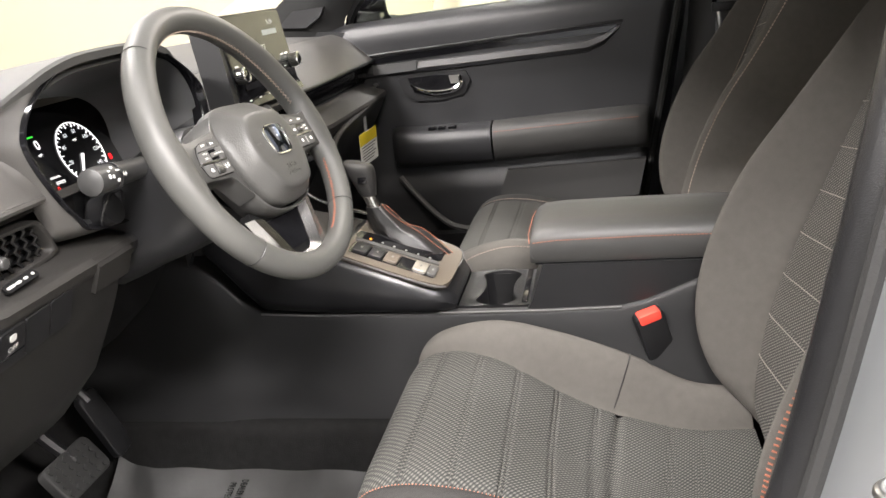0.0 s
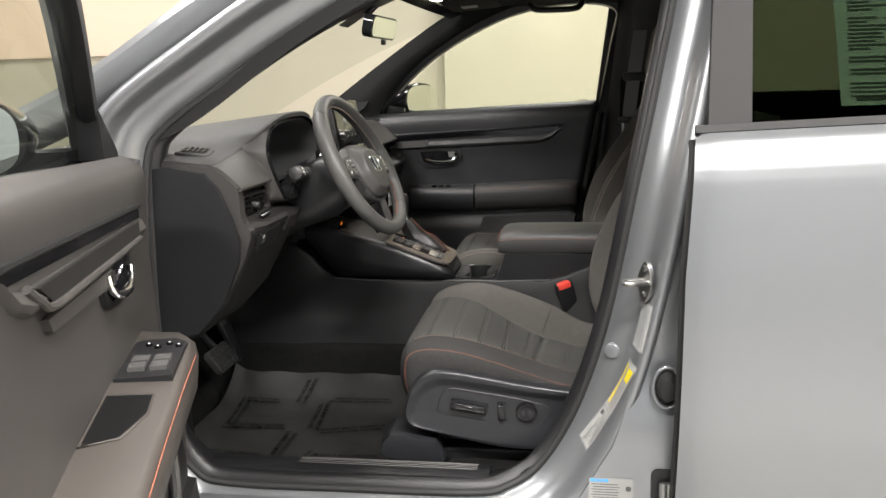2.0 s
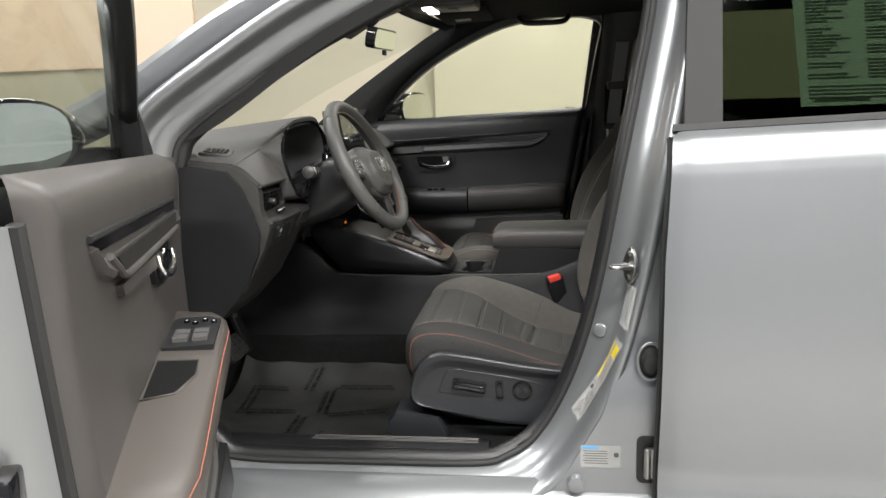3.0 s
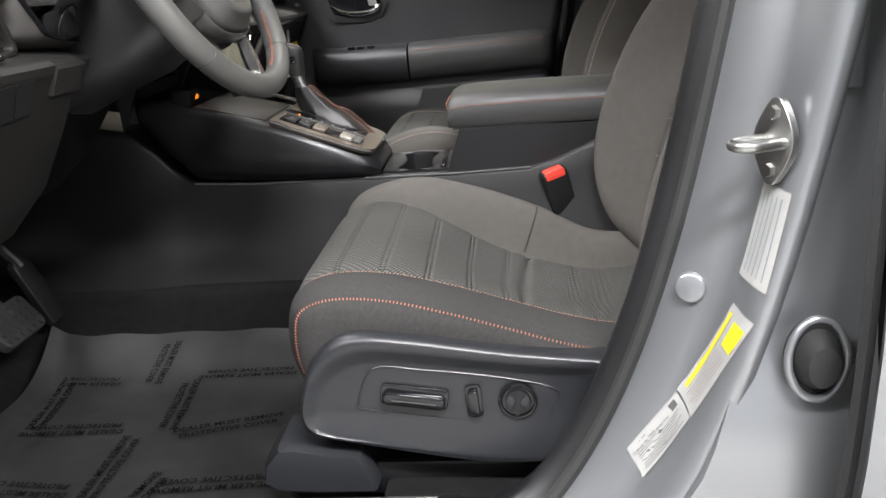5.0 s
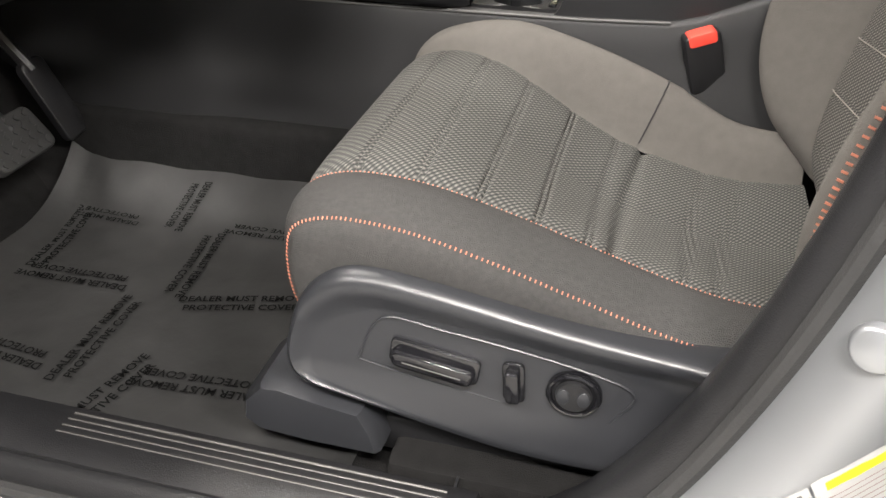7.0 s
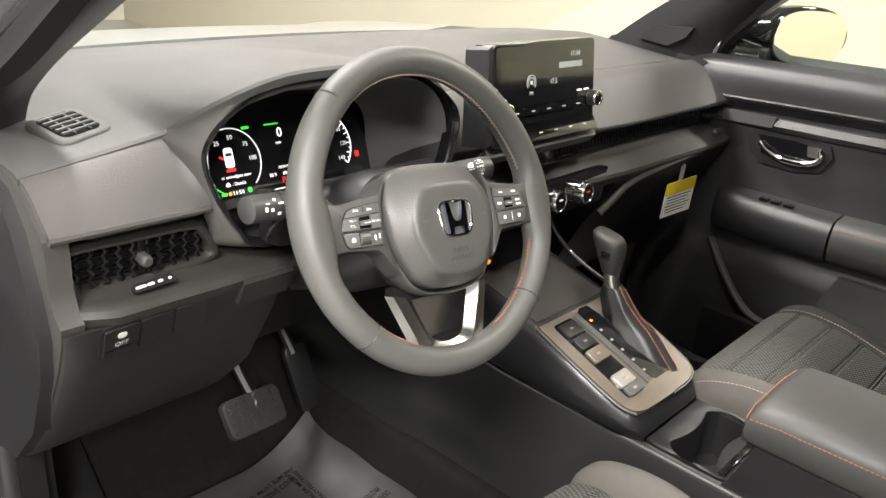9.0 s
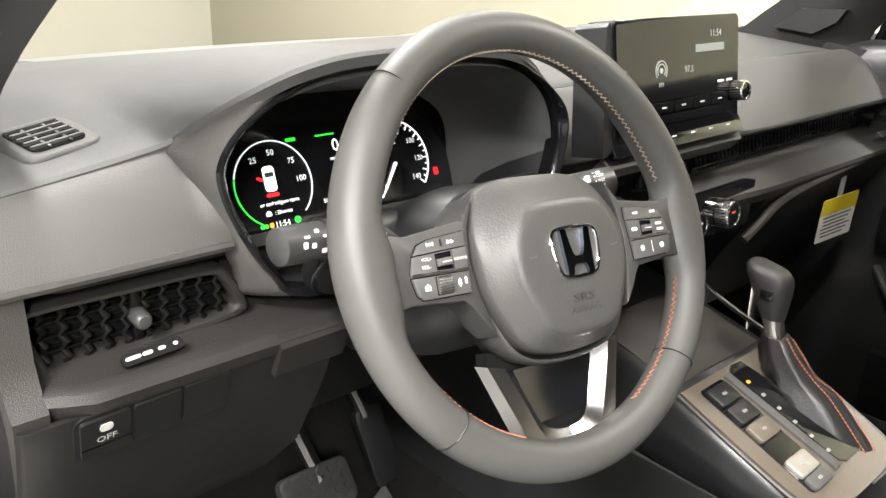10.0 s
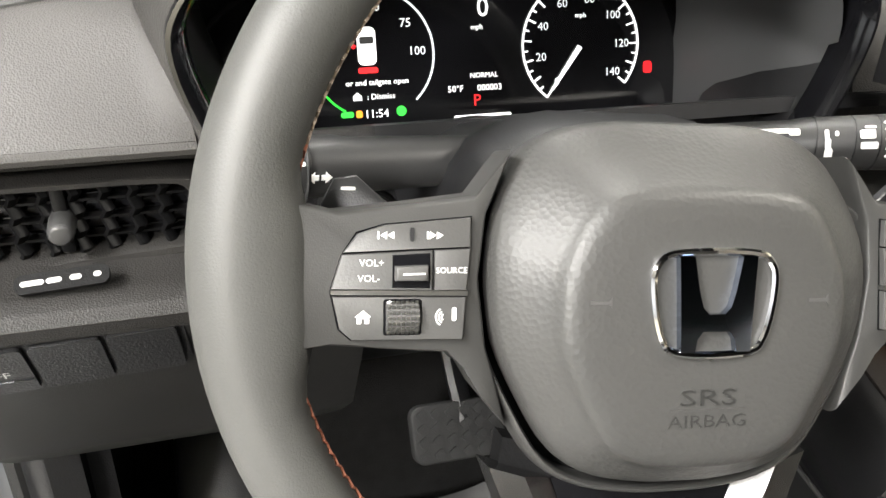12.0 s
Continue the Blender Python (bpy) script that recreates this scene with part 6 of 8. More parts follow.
                mark(x + 0.0032, 0.0085, 0.0006, 0.0028, "skip_symbol")
            part("touch_ridge", shape(slab(rrect(0.0016, 0.0052, 0.0007), 0.0128, 0.0134, WHEEL @ Matrix.Translation((s * 0.108, 0.0088, 0)))), DARK, sp)
            part("home_symbol", shape(slab([(-0.0022, -0.002), (-0.0006, -0.002), (-0.0006, -0.0002), (0.0006, -0.0002), (0.0006, -0.002), (0.0022, -0.002), (0.0022, 0.0004), (0.003, 0.0004), (0, 0.0028), (-0.003, 0.0004), (-0.0022, 0.0004)], 0.0128, 0.0131, WHEEL @ Matrix.Translation((s * 0.1255, -0.0215, 0)))), WHITE, sp)
            for k in range(3):
                part("voice_symbol", shape(tube([WHEEL @ Vector((s * 0.0955 + r * math.cos(q), -0.0215 + r * math.sin(q), 0.0131)) for r, q in [(0.0012 + 0.0011 * k, radians(a)) for a in span(120, 240, 6)]], 0.0003, 4)), WHITE, sp)
            mark(0.0920, -0.0205, 0.0016, 0.0050, "voice_symbol")
            well = part("roller_well", shape(slab(rrect(0.0140, 0.0132, 0.001), 0.0118, 0.0130, WHEEL @ Matrix.Translation((s * 0.1112, -0.0213, 0)))), GLOSS, sp)
            part("roller", shape(cyl((s * 0.1112 - 0.0060, -0.0213, 0.0088), (s * 0.1112 + 0.0060, -0.0213, 0.0088), 0.0072, n=24, m=WHEEL)), BUTTON, well, "knurled roller")
            for i in range(7):
                for k in range(7):
                    a = radians(42 + 16 * k)
                    part("knurl", shape(box((s * 0.1112 - 0.0051 + 0.0017 * i, -0.0213 + 0.0073 * math.cos(a), 0.0088 + 0.0073 * math.sin(a)), (0.0011, 0.0011, 0.0009), (math.degrees(a) - 90, 0, 0), WHEEL)), SATIN, well)
        else:
            for x, y, wd, h in ((0.120, 0.0085, 0.007, 0.0024), (0.098, 0.0090, 0.006, 0.0020), (0.125, -0.0025, 0.008, 0.0022), (0.126, -0.0075, 0.008, 0.0022), (0.0935, -0.0045, 0.007, 0.003), (0.124, -0.0215, 0.005, 0.0046), (0.099, -0.0215, 0.0044, 0.0044)):
                mark(x, y, wd, h)
            mark(0.1115, -0.0215, 0.0006, 0.010, "key_divider")
    # paddle behind the left spoke
    for s in (-1, 1):
        pd = part("shift_paddle", shape(slab([(s * x, y) for x, y in ((0.1246, 0.0300), (0.1335, 0.0285), (0.139, 0.018), (0.139, 0.0), (0.09, 0.0))], -0.034, -0.028, WHEEL, 0.002)), DARK, w, "dark shift paddle")
        part("paddle_mark", shape(slab(rrect(0.006, 0.0014, 0.0004, 1), -0.028, -0.0276, WHEEL @ Matrix.Translation((s * 0.128, 0.0245, 0)))), WHITE, pd)
    # lower forked spoke
    FORK = material("polished_silver_fork", (0.40, 0.397, 0.395), 0.26, 1.0, vary=0.04)
    lo = part("lower_spoke", shape(slab([(-0.064, -0.078), (-0.066, -0.094), (-0.036, -0.168), (0.036, -0.168), (0.066, -0.094), (0.064, -0.078), (0.048, -0.082), (0.0, -0.088), (-0.048, -0.082)], -0.032, -0.018, WHEEL)), UNDER, w, "black lower spoke", bev=0.003)
    part("fork_window", shape(slab([(-0.043, -0.096), (-0.027, -0.141), (0.027, -0.141), (0.043, -0.096)], -0.018, -0.0165, WHEEL)), GLOSS, lo, "dark fork window")
    for s in (-1, 1):
        part("fork_trim", shape(loft([[(s * x, y, z) for x, y, z in r] for r in (
            ((0.0745, -0.086, -0.022), (0.0715, -0.088, -0.010), (0.057, -0.092, -0.008), (0.0435, -0.096, -0.017)),
            ((0.0655, -0.110, -0.022), (0.0625, -0.111, -0.009), (0.048, -0.113, -0.007), (0.0355, -0.116, -0.017)),
            ((0.0510, -0.148, -0.022), (0.0485, -0.148, -0.007), (0.036, -0.143, -0.007), (0.0265, -0.139, -0.016)),
            ((0.0440, -0.164, -0.020), (0.0400, -0.163, -0.005), (0.029, -0.155, -0.006), (0.0200, -0.146, -0.015)),
            ((0.0260, -0.171, -0.018), (0.0240, -0.169, -0.004), (0.016, -0.160, -0.005), (0.0110, -0.150, -0.014)),
            ((0.000, -0.173, -0.018), (0.000, -0.171, -0.004), (0.000, -0.162, -0.005), (0.000, -0.151, -0.014)))], True, True, m=WHEEL)), FORK, lo, "polished silver fork trim", sharp=24)


steering_wheel()


def column():
    c = thing("steering_column", "dark steering column shroud with two control stalks", "steering column", (-0.2, -0.37, 0.95))
    def sec(z, w, h, y0=-0.01):
        return [(p[0] * w, y0 + p[1] * h, z) for p in rrect(1, 1, 0.3, 4)]
    part("shroud", shape(loft([sec(-0.050, 0.125, 0.115, -0.005), sec(-0.075, 0.150, 0.135, -0.005), sec(-0.13, 0.16, 0.14), sec(-0.21, 0.17, 0.14, 0.0), sec(-0.30, 0.17, 0.13, 0.0)], m=WHEEL)), DARK, c, "dark grey column shroud", sharp=50)
    GIRTH = [(0, 0.0125), (0.25, 0.0132), (0.5, 0.0138), (0.55, 0.0150), (0.88, 0.0158), (0.97, 0.0150), (1, 0.008)]
    def stalk(a, b, nm, label, bits):
        a, b = Vector(a), Vector(b)
        d = (b - a)
        k = part(nm, shape(tube([a, a + d * 0.25, a + d * 0.5, a + d * 0.55, a + d * 0.88, a + d * 0.97, b], [r for q, r in GIRTH], 20)), STALK, c, label)
        ux = d.normalized()
        for t, up, wd, h in bits:
            r = next(p + (q - p) * (t - i) / (j - i) for (i, p), (j, q) in zip(GIRTH, GIRTH[1:]) if t <= j)
            n = Vector((math.cos(radians(up)), 0, math.sin(radians(up))))
            n = (n - ux * n.dot(ux)).normalized()
            o = a + d * t + n * (r + 0.0001)
            side = ux if ux.y > 0 else -ux
            m = facing(o, side, n.cross(side))
            part("stalk_mark", shape(slab(rrect(wd, h, 0.0006, 1), 0, 0.0004, m)), WHITE, k)
        return k
    st = stalk((-0.152, -0.420, 1.040), (-0.1393, -0.553, 1.0518), "light_stalk", "dark light stalk with white symbols", [(0.70, 30, 0.007, 0.002), (0.72, -12, 0.005, 0.004), (0.76, 48, 0.004, 0.003), (0.80, 8, 0.004, 0.004), (0.84, 34, 0.005, 0.002), (0.86, 12, 0.004, 0.005)])
    for s in (-1, 1):
        arrow = facing((-0.1283, -0.5016, 1.0490), (-0.014, 0.146, -0.013), (0.08, 0, 1))
        part("turn_arrow", shape(slab([(s * 0.0058, 0), (s * 0.0026, 0.0030), (s * 0.0026, 0.0013), (s * 0.0006, 0.0013), (s * 0.0006, -0.0013), (s * 0.0026, -0.0013), (s * 0.0026, -0.0030)], 0.0, 0.0006, arrow)), WHITE, st)
    part("stalk_collar", shape(tube([Vector((-0.1393, -0.553, 1.0518)) + Vector((0.014, -0.146, 0.013)).normalized() * -0.045 + 0.0162 * (Vector((0, 0.09, 1)) * math.cos(a) + Vector((0.99, 0.1, 0)) * math.sin(a)) for a in span(0, 2 * math.pi, 24)[:-1]], 0.0012, 6, True)), BLACK, st)
    a, b = Vector((-0.175, -0.300, 1.026)), Vector((-0.117, -0.163, 1.045))
    w = stalk(a, b, "wiper_stalk", "grey wiper stalk with white symbols and words",
              [(0.43, 56, 0.016, 0.003), (0.40, 46, 0.004, 0.005), (0.50, 52, 0.006, 0.004), (0.610, 42, 0.0022, 0.006), (0.613, 24, 0.003, 0.006), (0.616, 2, 0.0042, 0.008), (0.645, 44, 0.002, 0.003), (0.665, -8, 0.006, 0.003),
               (0.762, 56, 0.006, 0.0016), (0.750, 41, 0.008, 0.0050), (0.755, 20, 0.009, 0.0038)] + [(0.815, q, 0.0016, 0.0016) for q in (66, 50, 31, 13, -2)] + [(0.850, 66, 0.005, 0.003), (0.850, -3, 0.005, 0.003)])
    d = b - a
    for t, r in ((0.57, 0.0152), (0.705, 0.0155), (0.79, 0.0157)):
        part("stalk_joint", shape(tube([a + d * t + r * (Vector((0, 0, 1)) * math.cos(q) + Vector((d.y, -d.x, 0)).normalized() * math.sin(q)) for q in span(0, 2 * math.pi, 28)[:-1]], 0.0004, 4, True)), BLACK, w)
    for txt, q in (("OFF", 50), ("INT", 31), ("LO", 13)):
        n = Vector((math.cos(radians(q)), 0, math.sin(radians(q))))
        n = (n - d * n.dot(d) / d.length_squared).normalized()
        words(txt, 0.0048, facing(a + d * 0.856 + n * 0.0163, d, n.cross(d)), WHITE, w)
    ch = part("start_button_ring", shape(tube([(-0.170 + 0.010 * math.sin(a), -0.478 + 0.021 * math.cos(a), 1.003 + 0.021 * math.sin(a)) for a in span(0, 2 * math.pi, 28)[:-1]], 0.0022, 8, True)), BLACK, c, "dark ring")
    part("ring_plug", shape(cyl((-0.19, -0.478, 0.998), (-0.168, -0.478, 1.004), 0.019, 0.019, 24)), BLACK, ch)


column()

# ---- centre console ----
INKLIGHT = material("pale_print", (0.24, 0.24, 0.23), 0.6, vary=0.03)
SILVERKEY = material("pale_silver_key", (0.45, 0.42, 0.38), 0.35, 0.6, vary=0.05)
PODSKIN = material("smooth_black_plastic", (0.0105, 0.0105, 0.0115), 0.32, bump=0.12, scale=800, vary=0.15)


CONSOLESIDE = material("dark_console_plastic", (0.0115, 0.0115, 0.0120), 0.46, bump=0.25, scale=1300, vary=0.15, spec=0.32)


def console():
    c = thing("centre_console", "dark centre console with cup holders and a padded armrest", "centre console", (0.15, 0, 0.35))
    half = [(0.150, 0.345), (0.144, 0.48), (0.114, 0.58), (0.094, 0.65), (0.089, 0.682), (0.084, 0.691), (0.078, 0.693), (0.076, 0.693)]
    def ring(x, dz=0.0, low=0.0):
        """The cross-section at x; dz lifts its top edge, low sinks its middle."""
        pts = [(y, z + dz * (z - 0.345) / 0.35) for y, z in half]
        pts[-1] = (pts[-1][0], pts[-1][1] - low)
        return [(x, -y, z) for y, z in pts] + [(x, y, z) for y, z in reversed(pts)]
    part("side_panel", shape(loft([ring(-0.75, 0.16), ring(-0.45, 0.13), ring(-0.32, 0.105), ring(-0.265, 0.065), ring(-0.235, 0.028), ring(-0.20, 0.006), ring(-0.1), ring(0.1), ring(0.148), ring(0.15, 0, 0.09), ring(0.276, 0, 0.09), ring(0.278), ring(0.30), ring(0.42, 0.004), ring(0.46, 0.014), ring(0.52, 0.040), ring(0.58, 0.065), ring(0.72, 0.065), ring(0.74, 0.0)])), CONSOLESIDE, c, "dark textured console side", sharp=45)
    part("ledge_line", shape(tube([(x, -0.0875, z) for x, z in ((-0.20, 0.6945), (-0.1, 0.689), (0.1, 0.689), (0.30, 0.689), (0.42, 0.693))], 0.0022, 6)), BUTTON, c, "lighter edge of the console side")
    # raised pod under the shifter
    def pod(x, z_top, z_low, half, r=0.02):
        h = z_top - z_low
        pts = [(min(0.084, half - 0.012), z_low), (min(0.096, half - 0.009), z_low + 0.05 * h), (half - 0.006, z_low + 0.22 * h), (half, z_low + 0.5 * h), (half - 0.002, z_top - 0.018), (half - 0.008, z_top - 0.005), (half - 0.018, z_top)]
        return [(x, -y, z) for y, z in pts] + [(x, y, z) for y, z in reversed(pts)]
    part("pod", shape(loft([pod(-0.27, 0.856, 0.80, 0.114), pod(-0.22, 0.846, 0.735, 0.115), pod(-0.19, 0.838, 0.702, 0.116), pod(-0.10, 0.818, 0.694, 0.116), pod(-0.04, 0.802, 0.692, 0.116), pod(0.02, 0.781, 0.692, 0.115), pod(0.08, 0.757, 0.692, 0.111), pod(0.115, 0.741, 0.692, 0.104), pod(0.138, 0.728, 0.692, 0.094), pod(0.150, 0.712, 0.692, 0.082)])), PODSKIN, c, "black shifter pod", sharp=45)
    m = facing((0.045, -0.004, 0.7735), (0, 1, 0), Vector((-1, 0, 0.385)))
    # local x across the car, local y towards the front
    BRONZE = material("bronze_grained_trim", (0.135, 0.112, 0.090), 0.40, 0.30, bump=0.25, scale=500, vary=0.2)
    outline = [(p.x, p.y) for p in curve([(-0.103, 0.088, 0), (-0.104, 0.0, 0), (-0.101, -0.070, 0), (-0.088, -0.094, 0), (-0.05, -0.102, 0), (0.05, -0.102, 0), (0.082, -0.094, 0), (0.095, -0.070, 0), (0.100, 0.0, 0), (0.101, 0.088, 0)], 3)]
    pl = part("shifter_plate", shape(slab(outline, -0.006, 0.003, m)), BRONZE, c, "bronze-tinted grained trim plate", bev=0.0015)
    part("plate_edge", shape(tube([m @ p for p in curve([(0.010, -0.1045, 0.001), (0.052, -0.1045, 0.001), (0.085, -0.096, 0.001), (0.0985, -0.070, 0.001), (0.1035, 0.0, 0.001), (0.1045, 0.088, 0.001)], 6)], 0.0016, 6)), BUTTON, pl, "grey edge strip")
    part("left_edge", shape(tube([m @ p for p in curve([(-0.1065, 0.088, 0.0), (-0.1075, 0.0, 0.0), (-0.104, -0.072, 0.0), (-0.090, -0.0975, 0.0)], 6)], 0.0018, 6)), BUTTON, pl, "satin edge strip")
    g = part("gate", shape(slab([(-0.012, 0.080), (0.000, 0.086), (0.020, 0.084), (0.050, -0.062), (0.042, -0.072), (0.004, -0.072), (-0.004, -0.066)], 0.003, 0.005, m)), GLOSS, pl, "gloss black gate", bev=0.001)
    part("gate_strip", shape(slab([(-0.028, 0.078), (-0.016, 0.082), (-0.010, -0.070), (-0.022, -0.072)], 0.003, 0.0065, m, 0.001)), BUTTON, pl, "raised strip beside the gate")
    # position marks
    for k in range(6):
        part("gear_mark", shape(slab(rrect(0.006, 0.0042, 0.0008, 1), 0.005, 0.0054, m @ Matrix.Translation((-0.0035, 0.058 - 0.022 * k, 0)))), AMBER_LIT if k == 0 else INKLIGHT, g)
    # drive mode and brake buttons beside the gate
    well = part("button_well", shape(slab(rrect(0.048, 0.152, 0.006), 0.0025, 0.0040, m @ Matrix.Translation((-0.056, 0.002, 0)))), GLOSS, pl, "dark button well")
    for y, h, mat, nm in ((0.060, 0.026, BLACK, "mode_button"), (0.032, 0.024, BLACK, "mode_button"), (0.005, 0.024, BRONZE, "brake_hold_button"), (-0.046, 0.024, SILVERKEY, "parking_brake_switch"), (-0.067, 0.016, BUTTON, "console_button")):
        b = part(nm, shape(slab(rrect(0.040, h, 0.004), 0.0035, 0.0085, m @ Matrix.Translation((-0.056, y, 0)), 0.0015)), mat, pl, "console button")
        part("button_mark", shape(slab(rrect(0.008, 0.0035, 0.001, 1), 0.0085, 0.0088, m @ Matrix.Translation((-0.056, y, 0)))), INKLIGHT, b)
    # boot and lever
    def ring2(o, r, flat, n=24, pleat=0.0, seed=0):
        return [Vector(o) + Vector((r * math.cos(a), flat * r * math.sin(a), 0)) * (1 + pleat * math.sin(7 * a + seed)) for a in (2 * math.pi * k / n for k in range(n))]
    boot = [ring2((0.052, 0.046, 0.773), 0.072, 0.44, pleat=0.02), ring2((0.048, 0.046, 0.779), 0.066, 0.46, pleat=0.06), ring2((0.032, 0.046, 0.792), 0.044, 0.60, pleat=0.16, seed=1), ring2((0.016, 0.044, 0.806), 0.034, 0.62, pleat=0.07, seed=2.4), ring2((0.004, 0.042, 0.826), 0.025, 0.76, pleat=0.15, seed=1.2), ring2((-0.006, 0.041, 0.846), 0.0165, 0.95, pleat=0.05)]
    for r in boot[:2]:
        for p in r:
            p.z -= 0.385 * (p.x - 0.05)
    BOOTSKIN = material("creased_black_leather", (0.014, 0.0138, 0.0135), 0.40, bump=0.35, scale=500, vary=0.25)
    bt = part("shifter_boot", shape(loft(boot)), BOOTSKIN, c, "pleated black leather boot", sharp=60)
    for k, side in ((23, -1), (1, 1)):
        part("boot_stitching", shape(stitches(curve([boot[q][k] + Vector((0.0006, side * 0.0004, 0.0012)) for q in range(6)], 6), 0.0048, 0.0032, 0.0006)), ORANGE, bt, "orange stitching")
    KNOBSKIN = material("dark_knob_leather", (0.024, 0.0235, 0.023), 0.42, bump=0.2, scale=900, vary=0.14)
    def ring3(o, w, d, tilt=0.0, n=4):
        return [Vector(o) + Vector((p[0] * d, p[1] * w, -p[0] * d * tilt)) for p in rrect(1, 1, 0.36, n)]
    kn = part("shift_knob", shape(loft([ring3((-0.014, 0.041, 0.866), 0.024, 0.026), ring3((-0.017, 0.041, 0.880), 0.031, 0.034), ring3((-0.021, 0.041, 0.897), 0.0365, 0.044, 0.1), ring3((-0.025, 0.041, 0.911), 0.039, 0.052, 0.15), ring3((-0.0275, 0.041, 0.921), 0.038, 0.053, 0.2), ring3((-0.0285, 0.041, 0.926), 0.032, 0.046, 0.2), ring3((-0.029, 0.041, 0.928), 0.020, 0.030, 0.2)])), KNOBSKIN, c, "black leather shift knob", sharp=60)
    part("knob_collar", shape(loft([ring3((-0.006, 0.041, 0.842), 0.023, 0.023), ring3((-0.012, 0.041, 0.858), 0.022, 0.022), ring3((-0.0145, 0.041, 0.868), 0.0235, 0.025)])), SATIN, kn, "silver collar")
    part("knob_button", shape(box((-0.018, 0.0215, 0.898), (0.016, 0.003, 0.012))), GLOSS, kn, bev=0.001)
    # bright strip climbing to the dashboard
    for s, y in ((1, 0.106),):
        part("climbing_strip", shape(tube(curve([(-0.040, y, 0.812), (-0.12, y, 0.838), (-0.165, y + 0.002, 0.866), (-0.185, y + 0.004, 0.895), (-0.192, y + 0.006, 0.925)], 5), 0.0034, 8)), CHROME, c, "bright trim strip")
    for y0, y1 in ((-0.122, -0.105), (0.105, 0.122)):
        part("front_riser", shape(loft([[(x, y, z) for x, z in ((-0.30, 0.80), (-0.26, 0.88), (-0.225, 0.94), (-0.30, 0.94))] for y in (y0, y1)])), DARK, c, bev=0.004)
    part("tray", shape(box((-0.112, -0.002, 0.8185), (0.13, 0.185, 0.008), (0, 14.5, 0))), material("taupe_tray_mat", (0.022, 0.019, 0.0165), 0.6, bump=0.4, scale=500), c, "taupe rubber tray mat", bev=0.003)
    # cup holders sunk between the pod and the armrest
    def eight(k, z, grow=0.0):
        """Outline of the two joined wells."""
        out = []
        for j in range(48):
            a = 2 * math.pi * j / 48
            cy = 0.043 * (1 if math.sin(a) >= 0 else -1)
            b = a
            r = 0.037 + grow
            y = cy + r * math.sin(b) * (1 if abs(math.sin(b)) > 0.35 else 1)
            x = r * math.cos(b)
            if abs(math.sin(a)) < 0.42:
                y = 0.043 * math.sin(a) / 0.42 + r * math.sin(a)
                x = math.copysign(0.024 + grow + 0.011 * (abs(math.sin(a)) / 0.42) ** 2, math.cos(a))
            out.append((0.212 + k * x, 0.004 + k * y, z))
        return out
    def rim(z):
        out = []
        for j in range(48):
            a = 2 * math.pi * j / 48
            m8 = max(abs(math.cos(a)) / 0.061, abs(math.sin(a)) / 0.083)
            out.append((0.212 + math.cos(a) / m8, 0.004 + math.sin(a) / m8, z))
        return out
    ch = part("cup_holder_tray", shape(loft([rim(0.640), rim(0.697), eight(1, 0.699, 0.004), eight(1, 0.697, 0.001), eight(1, 0.690), eight(0.94, 0.622), eight(0.05, 0.620)], True, False)), BLACK, c, "cup holder tray with two wells", sharp=40)
    part("well_clip", shape(box((0.249, -0.036, 0.668), (0.010, 0.018, 0.04)), box((0.249, 0.046, 0.668), (0.010, 0.018, 0.04))), DARK, ch, bev=0.003)
    part("tray_slot", shape(box((0.262, 0.004, 0.699), (0.010, 0.15, 0.004))), GLOSS, ch, "dark slot", bev=0.001)
    # storage bin and padded lid
    part("bin", shape(loft([[(x, y, z) for x, z in ((0.262, 0.685), (0.274, 0.70), (0.297, 0.768), (0.64, 0.768), (0.64, 0.685))] for y in (-0.0835, 0.090)])), DARK, c, "dark bin below the armrest", bev=0.006)
    a = thing("armrest", "padded black armrest lid with stitched edge on the console", "armrest", (0.45, 0, 0.77))
    def arm(x, k, zt):
        y0, y1 = -0.086, 0.094
        return [(x, y0 + 0.004, 0.771), (x, y0, 0.778), (x, y0 - 0.001, zt - 0.022), (x, y0 + 0.006, zt - 0.010), (x, y0 + 0.018, zt - 0.003), (x, y0 + 0.05, zt), (x, 0.0, zt + 0.002), (x, y1 - 0.05, zt), (x, y1 - 0.018, zt - 0.003), (x, y1 - 0.006, zt - 0.010), (x, y1, zt - 0.022), (x, y1, 0.778), (x, y1 - 0.004, 0.771)]
    st = [(0.283, 0.800), (0.278, 0.812), (0.284, 0.822), (0.298, 0.829), (0.33, 0.832), (0.45, 0.833), (0.60, 0.832), (0.66, 0.828)]
    part("pad", shape(loft([arm(x, 1, z) for x, z in st])), LEATHER, a, "padded black vinyl lid", sharp=60)
    part("seam_stitching", shape(stitches([(0.277, 0.09, 0.8075), (0.274, 0.05, 0.8085), (0.274, -0.05, 0.8085), (0.278, -0.084, 0.806)], 0.006, 0.004), stitches([(0.284, -0.0872, 0.806), (0.32, -0.0876, 0.8095), (0.45, -0.0876, 0.811), (0.64, -0.0876, 0.810)], 0.006, 0.004)), ORANGE, a, "orange edge stitching")
    part("lid_gap", shape(box((0.46, 0.004, 0.7685), (0.35, 0.17, 0.003))), GLOSS, a)
    return c


console()

# ---- front seats ----
WEAVE_BACK = woven("ribbed_black_back_weave", (0.140, 0.133, 0.121), (0.022, 0.0215, 0.0205), scale=480, angle=0)
WEAVE_BACK.node_tree.nodes["Mapping"].inputs["Rotation"].default_value = (radians(35), radians(90), 0)


